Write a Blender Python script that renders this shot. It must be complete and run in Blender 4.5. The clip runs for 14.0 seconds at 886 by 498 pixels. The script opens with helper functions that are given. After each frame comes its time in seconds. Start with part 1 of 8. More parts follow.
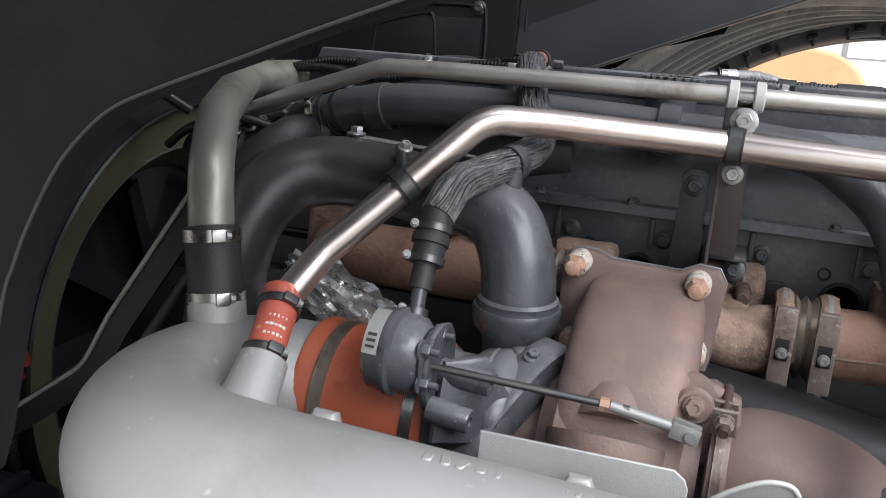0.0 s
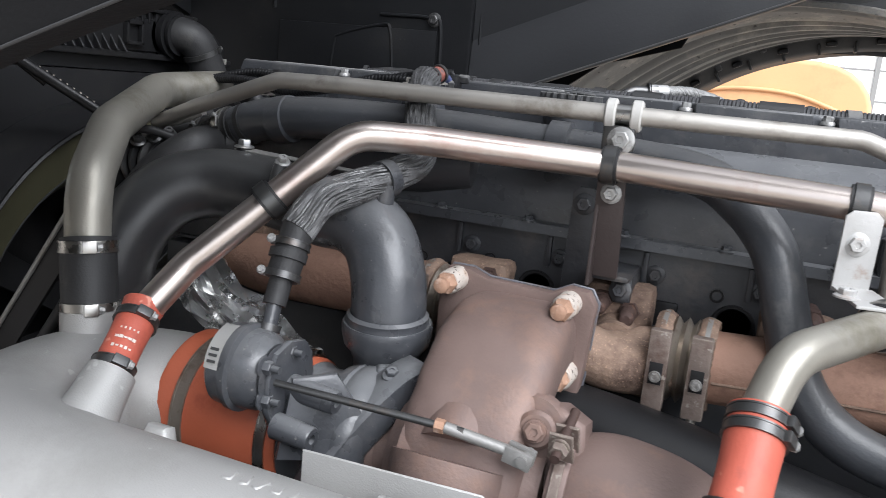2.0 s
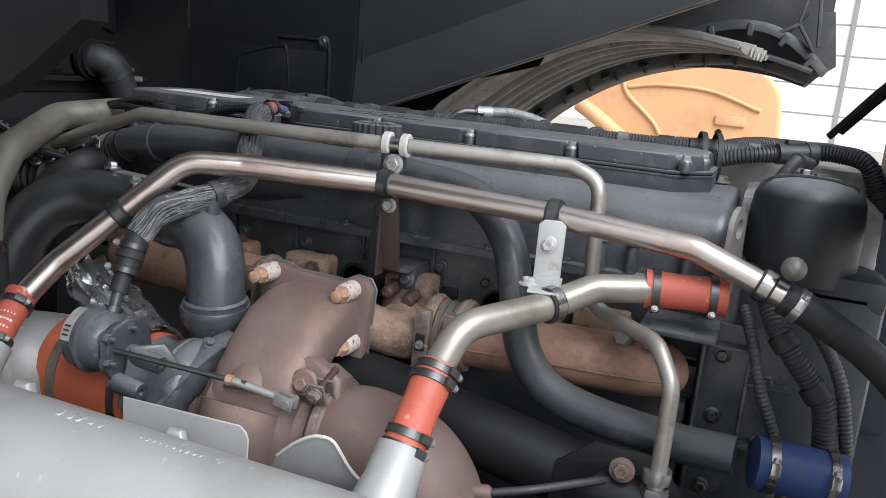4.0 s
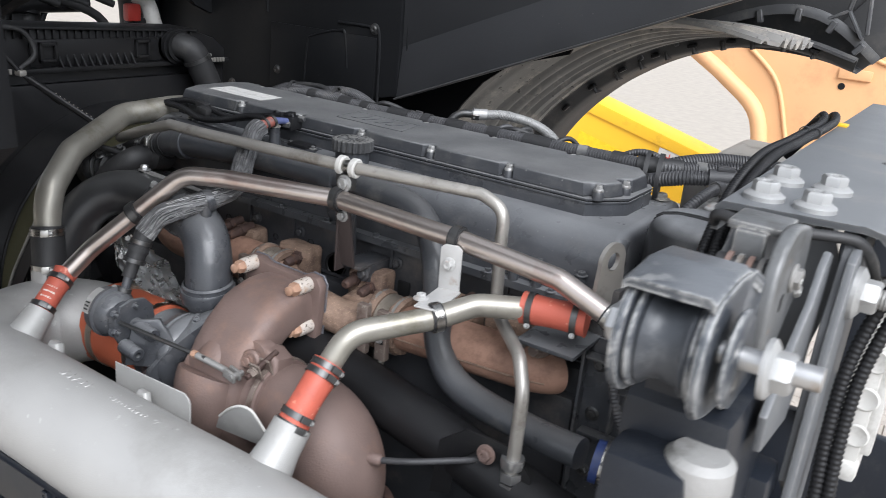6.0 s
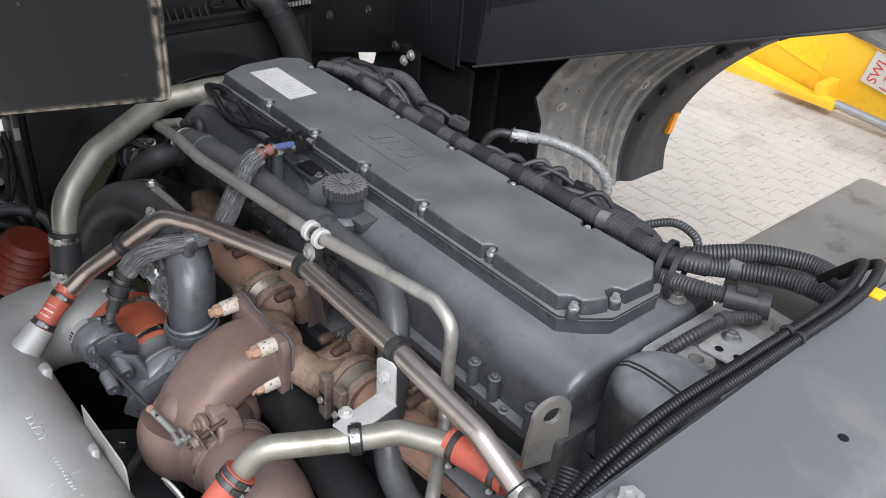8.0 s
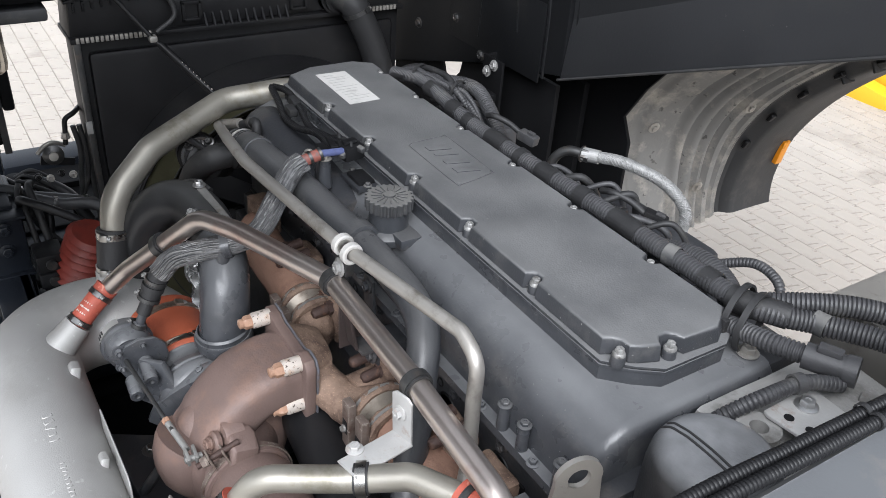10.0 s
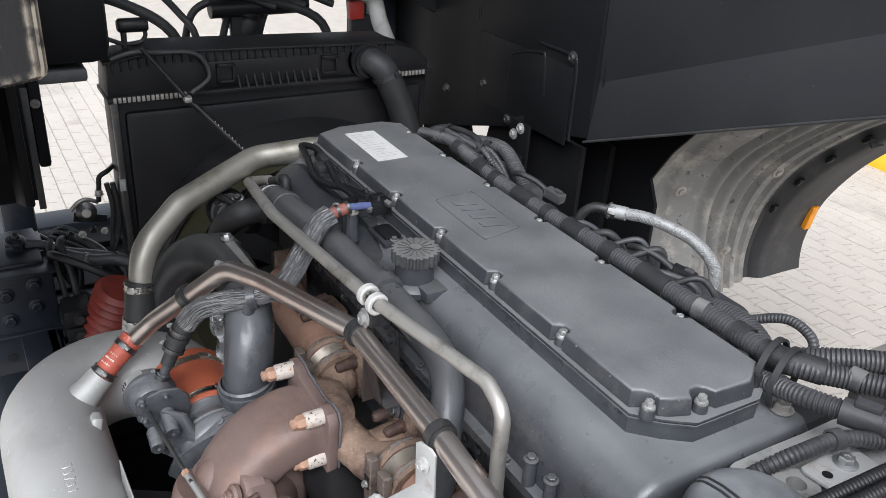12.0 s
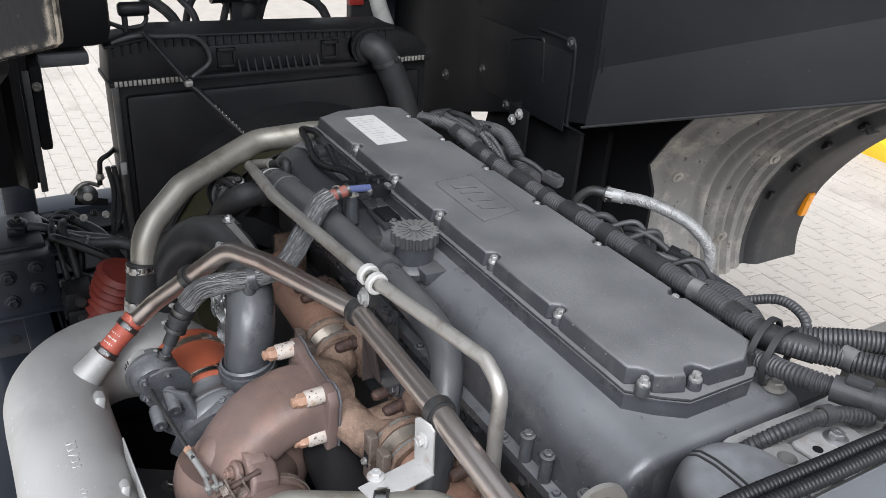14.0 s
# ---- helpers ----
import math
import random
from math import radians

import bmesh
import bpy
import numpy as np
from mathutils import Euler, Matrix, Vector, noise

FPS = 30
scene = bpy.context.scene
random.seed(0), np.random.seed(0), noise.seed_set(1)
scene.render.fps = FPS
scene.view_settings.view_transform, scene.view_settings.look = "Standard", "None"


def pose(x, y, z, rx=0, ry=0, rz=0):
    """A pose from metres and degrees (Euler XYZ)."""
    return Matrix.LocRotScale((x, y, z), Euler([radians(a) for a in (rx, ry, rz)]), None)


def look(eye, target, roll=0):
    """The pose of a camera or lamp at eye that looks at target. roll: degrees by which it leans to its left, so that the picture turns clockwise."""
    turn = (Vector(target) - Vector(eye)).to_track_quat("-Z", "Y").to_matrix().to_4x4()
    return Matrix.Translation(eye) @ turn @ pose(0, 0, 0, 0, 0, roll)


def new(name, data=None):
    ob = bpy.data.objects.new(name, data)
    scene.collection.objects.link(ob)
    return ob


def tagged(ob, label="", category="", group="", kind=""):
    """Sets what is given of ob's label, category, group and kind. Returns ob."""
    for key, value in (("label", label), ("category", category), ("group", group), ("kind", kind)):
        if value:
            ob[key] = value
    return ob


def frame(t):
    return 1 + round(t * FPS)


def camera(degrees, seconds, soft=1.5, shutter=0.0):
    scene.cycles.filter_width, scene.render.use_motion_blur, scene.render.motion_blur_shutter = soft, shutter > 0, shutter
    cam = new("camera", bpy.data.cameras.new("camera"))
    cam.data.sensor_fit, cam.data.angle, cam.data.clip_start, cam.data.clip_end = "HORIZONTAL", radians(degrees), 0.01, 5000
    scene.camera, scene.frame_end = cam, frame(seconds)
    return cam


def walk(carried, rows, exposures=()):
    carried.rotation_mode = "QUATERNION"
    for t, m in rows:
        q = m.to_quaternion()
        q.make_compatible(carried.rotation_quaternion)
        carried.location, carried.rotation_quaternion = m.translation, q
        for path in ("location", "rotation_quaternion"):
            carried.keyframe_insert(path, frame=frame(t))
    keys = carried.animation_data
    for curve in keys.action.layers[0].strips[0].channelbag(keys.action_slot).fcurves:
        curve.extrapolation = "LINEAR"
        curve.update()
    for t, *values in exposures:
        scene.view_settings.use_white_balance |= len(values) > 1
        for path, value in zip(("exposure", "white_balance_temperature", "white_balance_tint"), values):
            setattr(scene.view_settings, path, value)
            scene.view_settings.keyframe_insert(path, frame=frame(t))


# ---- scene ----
cam = camera(56.0, 14.0, soft=0.6, shutter=0.2)
PATH = [
    (0, (0.528, -1.351, 1.273), (-0.119, 0.498, 0.868), 5.1),
    (0.5, (0.54, -1.242, 1.294), (-0.154, 0.592, 0.9), 5.7),
    (1, (0.583, -1.215, 1.283), (-0.139, 0.61, 0.9), 5.8),
    (1.5, (0.626, -1.246, 1.287), (-0.097, 0.578, 0.898), 5.8),
    (2, (0.707, -1.272, 1.3), (-0.009, 0.554, 0.907), 5.7),
    (2.5, (0.823, -1.297, 1.306), (0.117, 0.531, 0.906), 5.5),
    (3, (0.895, -1.347, 1.294), (0.211, 0.491, 0.9), 5.5),
    (3.5, (1.01, -1.4, 1.338), (0.334, 0.441, 0.943), 5.6),
    (3.7, (1.039, -1.422, 1.366), (0.367, 0.419, 0.965), 5.6),
    (5.8, (1.427, -1.533, 1.664), (0.479, 0.101, 1.007), 5.4),
    (6, (1.518, -1.453, 1.683), (0.522, 0.15, 1.023), 5.5),
    (6.5, (1.675, -1.255, 1.732), (0.436, 0.154, 1.042), 4.5),
    (7, (1.646, -1.138, 1.848), (0.328, 0.184, 1.13), 4.3),
    (7.5, (1.593, -0.976, 1.991), (0.296, 0.278, 1.128), 4.6),
    (8, (1.599, -0.921, 2.089), (0.375, 0.236, 1.011), 5.3),
    (8.2, (1.6, -0.869, 2.084), (0.36, 0.251, 0.985), 5.0),
    (10.5, (1.568, -0.74, 2.02), (0.136, 0.189, 0.977), 4.1),
    (11, (1.573, -0.751, 2.012), (0.105, 0.19, 1.032), 4.1),
    (11.5, (1.577, -0.744, 2.002), (0.078, 0.197, 1.07), 3.9),
    (12, (1.583, -0.748, 1.995), (0.073, 0.191, 1.079), 3.9),
    (12.5, (1.589, -0.748, 1.994), (0.084, 0.187, 1.067), 4.0),
    (13, (1.597, -0.751, 1.988), (0.091, 0.18, 1.057), 3.8),
    (13.5, (1.598, -0.753, 1.987), (0.097, 0.183, 1.053), 4.1),
    (14, (1.603, -0.761, 1.99), (0.106, 0.177, 1.053), 4.2),
]
EXPOSURES = [(0.0, 0.88), (0.5, 1.10), (1.0, 1.26), (2.0, 1.07), (3.0, 0.79), (3.7, 0.74), (5.8, 0.92), (6.5, 0.80), (7.0, 0.82), (8.0, 0.86), (10.5, 0.95), (14.0, 0.95)]
walk(cam, [(t, look(eye, target, roll)) for t, eye, target, roll in PATH], [(t, stops, 6060, 10) for t, stops in EXPOSURES])

# ---------- world, sun and exposure ----------
world = bpy.data.worlds.new("sky")
scene.world = world
world.use_nodes = True
wn, wl = world.node_tree.nodes, world.node_tree.links
sky = wn.new("ShaderNodeTexSky")
sky.sky_type, sky.sun_disc = "NISHITA", False
sky.sun_elevation, sky.sun_rotation = radians(46), radians(129)
sky.air_density, sky.dust_density, sky.ozone_density = 1.0, 2.0, 1.0
hs = wn.new("ShaderNodeHueSaturation")
hs.inputs["Saturation"].default_value = 0.12
wl.new(sky.outputs[0], hs.inputs["Color"])
wl.new(hs.outputs[0], wn["Background"].inputs["Color"])
wn["Background"].inputs["Strength"].default_value = 0.128
sun_data = bpy.data.lights.new("sun", "SUN")
sun_data.energy, sun_data.angle, sun_data.color = 2.5, radians(50), (1.0, 0.98, 0.96)
sun = new("sun", sun_data)
sun.matrix_world = look((4.3, -3.2, 6.2), (0.4, 0.0, 1.0))


# ---------- materials ----------
def material(name, base, rough=0.5, metal=0.0, vary=0.25, scale=40.0, bump=0.15, fine=350.0,
             second=None, second_amount=0.0, second_scale=8.0, coat=0.0, rough_vary=0.15, stretch=None,
             speck=None, speck_scale=420.0, speck_cut=0.64, spec=0.5, lit_dust=None, lit_dust_scale=9.0, wear=None, wear_width=0.004):
    """A procedural surface: base colour varied at two scales, an optional second colour in patches, grain as bump."""
    m = bpy.data.materials.new(name)
    m.use_nodes = True
    n, l = m.node_tree.nodes, m.node_tree.links
    b = n["Principled BSDF"]
    tc = n.new("ShaderNodeTexCoord")
    src = tc.outputs["Object"]
    if stretch:
        mp = n.new("ShaderNodeMapping")
        mp.inputs["Scale"].default_value = stretch
        l.new(src, mp.inputs["Vector"])
        src = mp.outputs[0]
    big = n.new("ShaderNodeTexNoise")
    big.inputs["Scale"].default_value, big.inputs["Detail"].default_value = scale, 5
    small = n.new("ShaderNodeTexNoise")
    small.inputs["Scale"].default_value, small.inputs["Detail"].default_value = fine, 3
    l.new(src, big.inputs["Vector"])
    l.new(src, small.inputs["Vector"])
    mix = n.new("ShaderNodeMix")
    mix.data_type = "RGBA"
    lo = [max(0, c * (1 - vary)) for c in base]
    hi = [min(1, c * (1 + vary)) for c in base]
    mix.inputs[6].default_value, mix.inputs[7].default_value = (*lo, 1), (*hi, 1)
    l.new(big.outputs[0], mix.inputs[0])
    col = mix.outputs[2]
    if second:
        pat = n.new("ShaderNodeTexNoise")
        pat.inputs["Scale"].default_value, pat.inputs["Detail"].default_value = second_scale, 8
        pat.inputs["Roughness"].default_value = 0.7
        l.new(src, pat.inputs["Vector"])
        ramp = n.new("ShaderNodeValToRGB")
        ramp.color_ramp.elements[0].position = 0.62 - 0.3 * second_amount
        ramp.color_ramp.elements[1].position = 0.80 - 0.3 * second_amount
        l.new(pat.outputs[0], ramp.inputs[0])
        mix2 = n.new("ShaderNodeMix")
        mix2.data_type = "RGBA"
        l.new(ramp.outputs[0], mix2.inputs[0])
        l.new(col, mix2.inputs[6])
        mix2.inputs[7].default_value = (*second, 1)
        col = mix2.outputs[2]
    if speck:
        dots = n.new("ShaderNodeTexNoise")
        dots.inputs["Scale"].default_value, dots.inputs["Detail"].default_value = speck_scale, 2
        l.new(src, dots.inputs["Vector"])
        edge = n.new("ShaderNodeValToRGB")
        edge.color_ramp.elements[0].position, edge.color_ramp.elements[1].position = speck_cut, speck_cut + 0.06
        l.new(dots.outputs[0], edge.inputs[0])
        mix3 = n.new("ShaderNodeMix")
        mix3.data_type = "RGBA"
        l.new(edge.outputs[0], mix3.inputs[0])
        l.new(col, mix3.inputs[6])
        mix3.inputs[7].default_value = (*speck, 1)
        col = mix3.outputs[2]
    if lit_dust:
        # dusty patches on faces that point up; also paints in their light from above
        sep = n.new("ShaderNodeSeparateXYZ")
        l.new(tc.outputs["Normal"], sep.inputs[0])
        facing_up = n.new("ShaderNodeMapRange")
        facing_up.inputs["From Min"].default_value, facing_up.inputs["From Max"].default_value = 0.30, 0.95
        l.new(sep.outputs["Z"], facing_up.inputs["Value"])
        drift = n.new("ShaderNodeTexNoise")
        drift.inputs["Scale"].default_value, drift.inputs["Detail"].default_value = lit_dust_scale, 6
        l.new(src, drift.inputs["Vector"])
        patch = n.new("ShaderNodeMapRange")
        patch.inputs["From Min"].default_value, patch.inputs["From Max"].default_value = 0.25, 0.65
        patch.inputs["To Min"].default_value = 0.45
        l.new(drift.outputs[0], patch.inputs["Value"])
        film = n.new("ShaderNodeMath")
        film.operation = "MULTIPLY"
        l.new(facing_up.outputs[0], film.inputs[0])
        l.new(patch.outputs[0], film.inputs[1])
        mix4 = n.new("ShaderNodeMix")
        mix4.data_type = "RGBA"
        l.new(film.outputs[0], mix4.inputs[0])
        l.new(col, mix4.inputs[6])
        mix4.inputs[7].default_value = (*lit_dust, 1)
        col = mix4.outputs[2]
    if wear:
        # paint rubbed through along sharp edges, broken up by a coarse noise
        soft = n.new("ShaderNodeBevel")
        soft.samples, soft.inputs["Radius"].default_value = 4, wear_width
        geo = n.new("ShaderNodeNewGeometry")
        turn = n.new("ShaderNodeVectorMath")
        turn.operation = "DOT_PRODUCT"
        l.new(soft.outputs[0], turn.inputs[0])
        l.new(geo.outputs["Normal"], turn.inputs[1])
        sharp = n.new("ShaderNodeMapRange")
        sharp.inputs["From Min"].default_value, sharp.inputs["From Max"].default_value = 0.99, 0.90
        l.new(turn.outputs["Value"], sharp.inputs["Value"])
        chips = n.new("ShaderNodeTexNoise")
        chips.inputs["Scale"].default_value, chips.inputs["Detail"].default_value = 90.0, 4
        l.new(src, chips.inputs["Vector"])
        broken = n.new("ShaderNodeMapRange")
        broken.inputs["From Min"].default_value, broken.inputs["From Max"].default_value = 0.36, 0.56
        l.new(chips.outputs[0], broken.inputs["Value"])
        rub = n.new("ShaderNodeMath")
        rub.operation = "MULTIPLY"
        l.new(sharp.outputs[0], rub.inputs[0])
        l.new(broken.outputs[0], rub.inputs[1])
        mix5 = n.new("ShaderNodeMix")
        mix5.data_type = "RGBA"
        l.new(rub.outputs[0], mix5.inputs[0])
        l.new(col, mix5.inputs[6])
        mix5.inputs[7].default_value = (*wear, 1)
        col = mix5.outputs[2]
    l.new(col, b.inputs["Base Color"])
    mr = n.new("ShaderNodeMapRange")
    mr.inputs["To Min"].default_value = max(0.03, rough - rough_vary)
    mr.inputs["To Max"].default_value = min(1.0, rough + rough_vary)
    l.new(big.outputs[0], mr.inputs["Value"])
    l.new(mr.outputs[0], b.inputs["Roughness"])
    b.inputs["Metallic"].default_value = metal
    b.inputs["Specular IOR Level"].default_value = spec
    b.inputs["Coat Weight"].default_value = coat
    bp = n.new("ShaderNodeBump")
    bp.inputs["Strength"].default_value, bp.inputs["Distance"].default_value = bump, 0.002
    l.new(small.outputs[0], bp.inputs["Height"])
    l.new(bp.outputs[0], b.inputs["Normal"])
    return m


# ENGINE and COVER: dark sides, tops paled partly for light from above
ENGINE = material("engine_grey_paint", (0.047, 0.0495, 0.0555), 0.30, 0.0, 0.30, 26, 0.16, 180, (0.085, 0.085, 0.087), 0.28, 16, rough_vary=0.14, speck=(0.20, 0.195, 0.185), speck_scale=150, speck_cut=0.71, lit_dust=(0.150, 0.153, 0.158))
ENGINE_DARK = material("engine_side_paint", (0.034, 0.0355, 0.040), 0.45, 0.0, 0.3, 18, 0.3, 120, (0.085, 0.075, 0.068), 0.3, 9)
COVER = material("cover_plastic", (0.042, 0.044, 0.049), 0.40, 0.0, 0.25, 16, 0.30, 300, (0.085, 0.085, 0.084), 0.30, 14, speck=(0.27, 0.262, 0.25), speck_scale=150, speck_cut=0.70, lit_dust=(0.155, 0.156, 0.157))
BLACK = material("black_plastic", (0.0115, 0.0115, 0.0125), 0.42, 0.0, 0.3, 12, 0.12, 300, (0.021, 0.0205, 0.0195), 0.25, 7, spec=0.28)
CABBLACK = material("cab_black_paint", (0.0092, 0.0096, 0.0106), 0.40, 0.0, 0.3, 5, 0.14, 160, (0.019, 0.0185, 0.018), 0.2, 3, speck=(0.08, 0.076, 0.072), speck_scale=80, speck_cut=0.74, spec=0.2)
# darker copy of the cab black, with the near side's shade in it
ARCHSHADE = material("shaded_black_plastic", (0.0075, 0.0076, 0.0083), 0.6, 0.0, 0.3, 7, 0.2, 240, (0.011, 0.0105, 0.010), 0.25, 4, spec=0.10)
CABCORNER = material("scuffed_cab_corner_paint", (0.0095, 0.0099, 0.011), 0.45, 0.0, 0.25, 5, 0.14, 160, (0.021, 0.0205, 0.020), 0.3, 4, speck=(0.10, 0.095, 0.09), speck_scale=60, speck_cut=0.74, wear=(0.27, 0.235, 0.19), wear_width=0.007, spec=0.12)
ARCHGREY = material("dusty_arch_rim", (0.036, 0.036, 0.037), 0.6, 0.0, 0.3, 8, 0.3, 120, (0.075, 0.07, 0.064), 0.32, 7)
ARCHRAIL = material("dusty_grey_arch_plastic", (0.058, 0.059, 0.062), 0.5, 0.0, 0.3, 9, 0.25, 160, (0.11, 0.106, 0.10), 0.34, 8)
WORN = material("worn_steel", (0.24, 0.235, 0.225), 0.5, 0.4, 0.3, 25, 0.25, 200, (0.12, 0.085, 0.055), 0.32, 18)
CAPBLACK = material("dusty_cap", (0.045, 0.046, 0.048), 0.6, 0.0, 0.2, 30, 0.2, 300, (0.10, 0.098, 0.092), 0.3, 40, lit_dust=(0.16, 0.157, 0.15))
RUBBER = material("black_rubber", (0.020, 0.020, 0.021), 0.6, 0.0, 0.25, 30, 0.2, 300, (0.05, 0.048, 0.045), 0.2, 18)
DARKRED = material("dark_red_silicone", (0.17, 0.026, 0.017), 0.5, 0.0, 0.25, 30, 0.2, 200, (0.10, 0.018, 0.014), 0.3, 20)
# second colour paints the pink-brown reflections of nearby parts onto the pipe
STEEL = material("stainless_pipe", (0.57, 0.505, 0.465), 0.30, 0.92, 0.12, 8, 0.04, 400, (0.46, 0.32, 0.28), 0.30, 5, rough_vary=0.06)
SATIN = material("satin_aluminium_pipe", (0.33, 0.312, 0.272), 0.42, 0.6, 0.18, 14, 0.12, 240, (0.18, 0.165, 0.12), 0.32, 9, rough_vary=0.08)
DULLPIPE = material("dusty_galvanised_pipe", (0.42, 0.40, 0.37), 0.48, 0.7, 0.15, 15, 0.08, 300, (0.20, 0.18, 0.15), 0.3, 10)
CASTALU = material("cast_aluminium", (0.345, 0.340, 0.330), 0.5, 0.25, 0.10, 9, 0.22, 520, (0.29, 0.285, 0.272), 0.34, 5, speck=(0.43, 0.425, 0.415), speck_scale=55, speck_cut=0.70)
ZINC = material("zinc_plate", (0.52, 0.52, 0.52), 0.35, 0.9, 0.15, 30, 0.06, 300, (0.35, 0.28, 0.22), 0.15, 22)
DULLZINC = material("dull_zinc", (0.38, 0.38, 0.375), 0.48, 0.5, 0.15, 30, 0.15, 250, (0.27, 0.26, 0.25), 0.3, 22)
RUST = material("brown_cast_iron", (0.160, 0.112, 0.098), 0.60, 0.15, 0.25, 16, 0.32, 230, (0.215, 0.135, 0.105), 0.32, 9)
RUSTO = material("orange_rusted_manifold", (0.200, 0.136, 0.100), 0.8, 0.1, 0.4, 24, 0.9, 150, (0.090, 0.057, 0.043), 0.50, 16, speck=(0.30, 0.20, 0.14), speck_scale=330, speck_cut=0.62)
RUSTP = material("pale_rusted_manifold", (0.29, 0.170, 0.122), 0.70, 0.1, 0.4, 12, 0.6, 160, (0.15, 0.082, 0.056), 0.44, 10, speck=(0.30, 0.19, 0.13), speck_scale=260, speck_cut=0.68)
RUSTD = material("dark_rusted_nut", (0.060, 0.036, 0.030), 0.7, 0.2, 0.35, 40, 0.6, 200, (0.15, 0.075, 0.045), 0.3, 50)
HEATBLUE = material("heat_tinted_steel", (0.14, 0.142, 0.160), 0.5, 0.3, 0.3, 30, 0.3, 200, (0.16, 0.115, 0.095), 0.4, 24)
CLAMPRUST = material("worn_clamp_iron", (0.165, 0.130, 0.112), 0.55, 0.3, 0.3, 30, 0.4, 200, (0.09, 0.055, 0.042), 0.4, 24, speck=(0.28, 0.25, 0.22), speck_scale=120, speck_cut=0.64, wear=(0.30, 0.26, 0.22), wear_width=0.003)
BELLOWS = material("worn_bellows_steel", (0.30, 0.265, 0.225), 0.38, 0.7, 0.3, 30, 0.2, 200, (0.14, 0.09, 0.065), 0.4, 20)
STUD = material("scaly_stud_sleeve", (0.48, 0.43, 0.385), 0.7, 0.2, 0.25, 60, 0.4, 300, (0.38, 0.25, 0.17), 0.34, 60, speck=(0.07, 0.05, 0.04), speck_scale=170, speck_cut=0.61)
STUDTIP = material("rusted_stud_nut", (0.36, 0.215, 0.145), 0.7, 0.2, 0.25, 60, 0.4, 300, (0.55, 0.42, 0.34), 0.3, 70)
RED = material("red_silicone", (0.43, 0.094, 0.060), 0.58, 0.0, 0.22, 18, 0.2, 200, (0.30, 0.072, 0.052), 0.3, 22, speck=(0.60, 0.25, 0.18), speck_scale=60, speck_cut=0.66)
ORANGE = material("orange_silicone", (0.37, 0.092, 0.045), 0.5, 0.0, 0.15, 14, 0.15, 200, (0.24, 0.05, 0.025), 0.25, 12)
CLAMP = material("clamp_steel", (0.40, 0.39, 0.37), 0.3, 1.0, 0.15, 40, 0.05, 300, (0.25, 0.22, 0.2), 0.2, 30)
DARKCLAMP = material("dark_clamp", (0.10, 0.10, 0.10), 0.4, 0.8, 0.2, 40, 0.08, 300, (0.16, 0.13, 0.11), 0.25, 30)
FOIL = material("foil_strand", (0.20, 0.20, 0.20), 0.42, 0.8, 0.5, 80, 0.4, 260, (0.08, 0.08, 0.08), 0.42, 60)
# dark strands and core put the shade of the foil's creases into colour
FOILDARK = material("shaded_crease_strand", (0.10, 0.10, 0.102), 0.55, 0.4, 0.4, 80, 0.4, 260)
SHEETFOIL = material("bright_foil", (0.84, 0.84, 0.83), 0.28, 0.9, 0.2, 30, 0.2, 200, (0.42, 0.41, 0.40), 0.3, 20)
BRAID = material("steel_braid", (0.27, 0.27, 0.265), 0.55, 0.5, 0.3, 200, 0.3, 500, (0.15, 0.15, 0.15), 0.3, 90)
CONDUIT = material("dusty_conduit", (0.044, 0.044, 0.047), 0.5, 0.0, 0.3, 30, 0.2, 200, (0.095, 0.092, 0.088), 0.3, 12)
MOUNT = material("grey_chassis_paint", (0.115, 0.120, 0.126), 0.48, 0.0, 0.12, 6, 0.12, 260, (0.165, 0.158, 0.15), 0.24, 8, wear=(0.24, 0.24, 0.24), wear_width=0.003)
MOUNTRUBBER = material("worn_mount_rubber", (0.040, 0.044, 0.051), 0.45, 0.0, 0.3, 24, 0.2, 200, (0.10, 0.103, 0.108), 0.3, 18)
GREASY = material("greasy_worn_steel", (0.125, 0.128, 0.130), 0.42, 0.2, 0.3, 25, 0.25, 160, (0.055, 0.052, 0.048), 0.36, 16, speck=(0.22, 0.15, 0.09), speck_scale=50, speck_cut=0.70, wear=(0.36, 0.35, 0.33), wear_width=0.005)
DOME = material("dusty_black_dome", (0.020, 0.021, 0.023), 0.40, 0.0, 0.2, 18, 0.2, 240, (0.04, 0.04, 0.04), 0.3, 14, lit_dust=(0.26, 0.265, 0.275), lit_dust_scale=16)
CASTDUST = material("dusty_cast_housing", (0.30, 0.295, 0.285), 0.6, 0.1, 0.25, 16, 0.4, 180, (0.12, 0.115, 0.105), 0.35, 12)
MOUNTDARK = material("worn_mount_paint", (0.048, 0.054, 0.064), 0.42, 0.1, 0.35, 26, 0.3, 200, (0.20, 0.202, 0.205), 0.36, 26, speck=(0.36, 0.355, 0.34), speck_scale=40, speck_cut=0.66, lit_dust=(0.115, 0.122, 0.132), lit_dust_scale=22, wear=(0.40, 0.40, 0.39), wear_width=0.006)
NAVY = material("dark_blue_chassis_paint", (0.011, 0.0135, 0.019), 0.38, 0.0, 0.25, 6, 0.15, 260, (0.030, 0.031, 0.034), 0.24, 9, spec=0.4)
FENDER = material("dusty_fender_plastic", (0.21, 0.203, 0.192), 0.7, 0.0, 0.35, 7, 0.35, 110, (0.41, 0.375, 0.325), 0.40, 9, speck=(0.10, 0.095, 0.088), speck_scale=46, speck_cut=0.66)
YELLOW = material("yellow_paint", (0.78, 0.46, 0.02), 0.45, 0.0, 0.08, 3, 0.05, 100, (0.55, 0.30, 0.02), 0.12, 4)
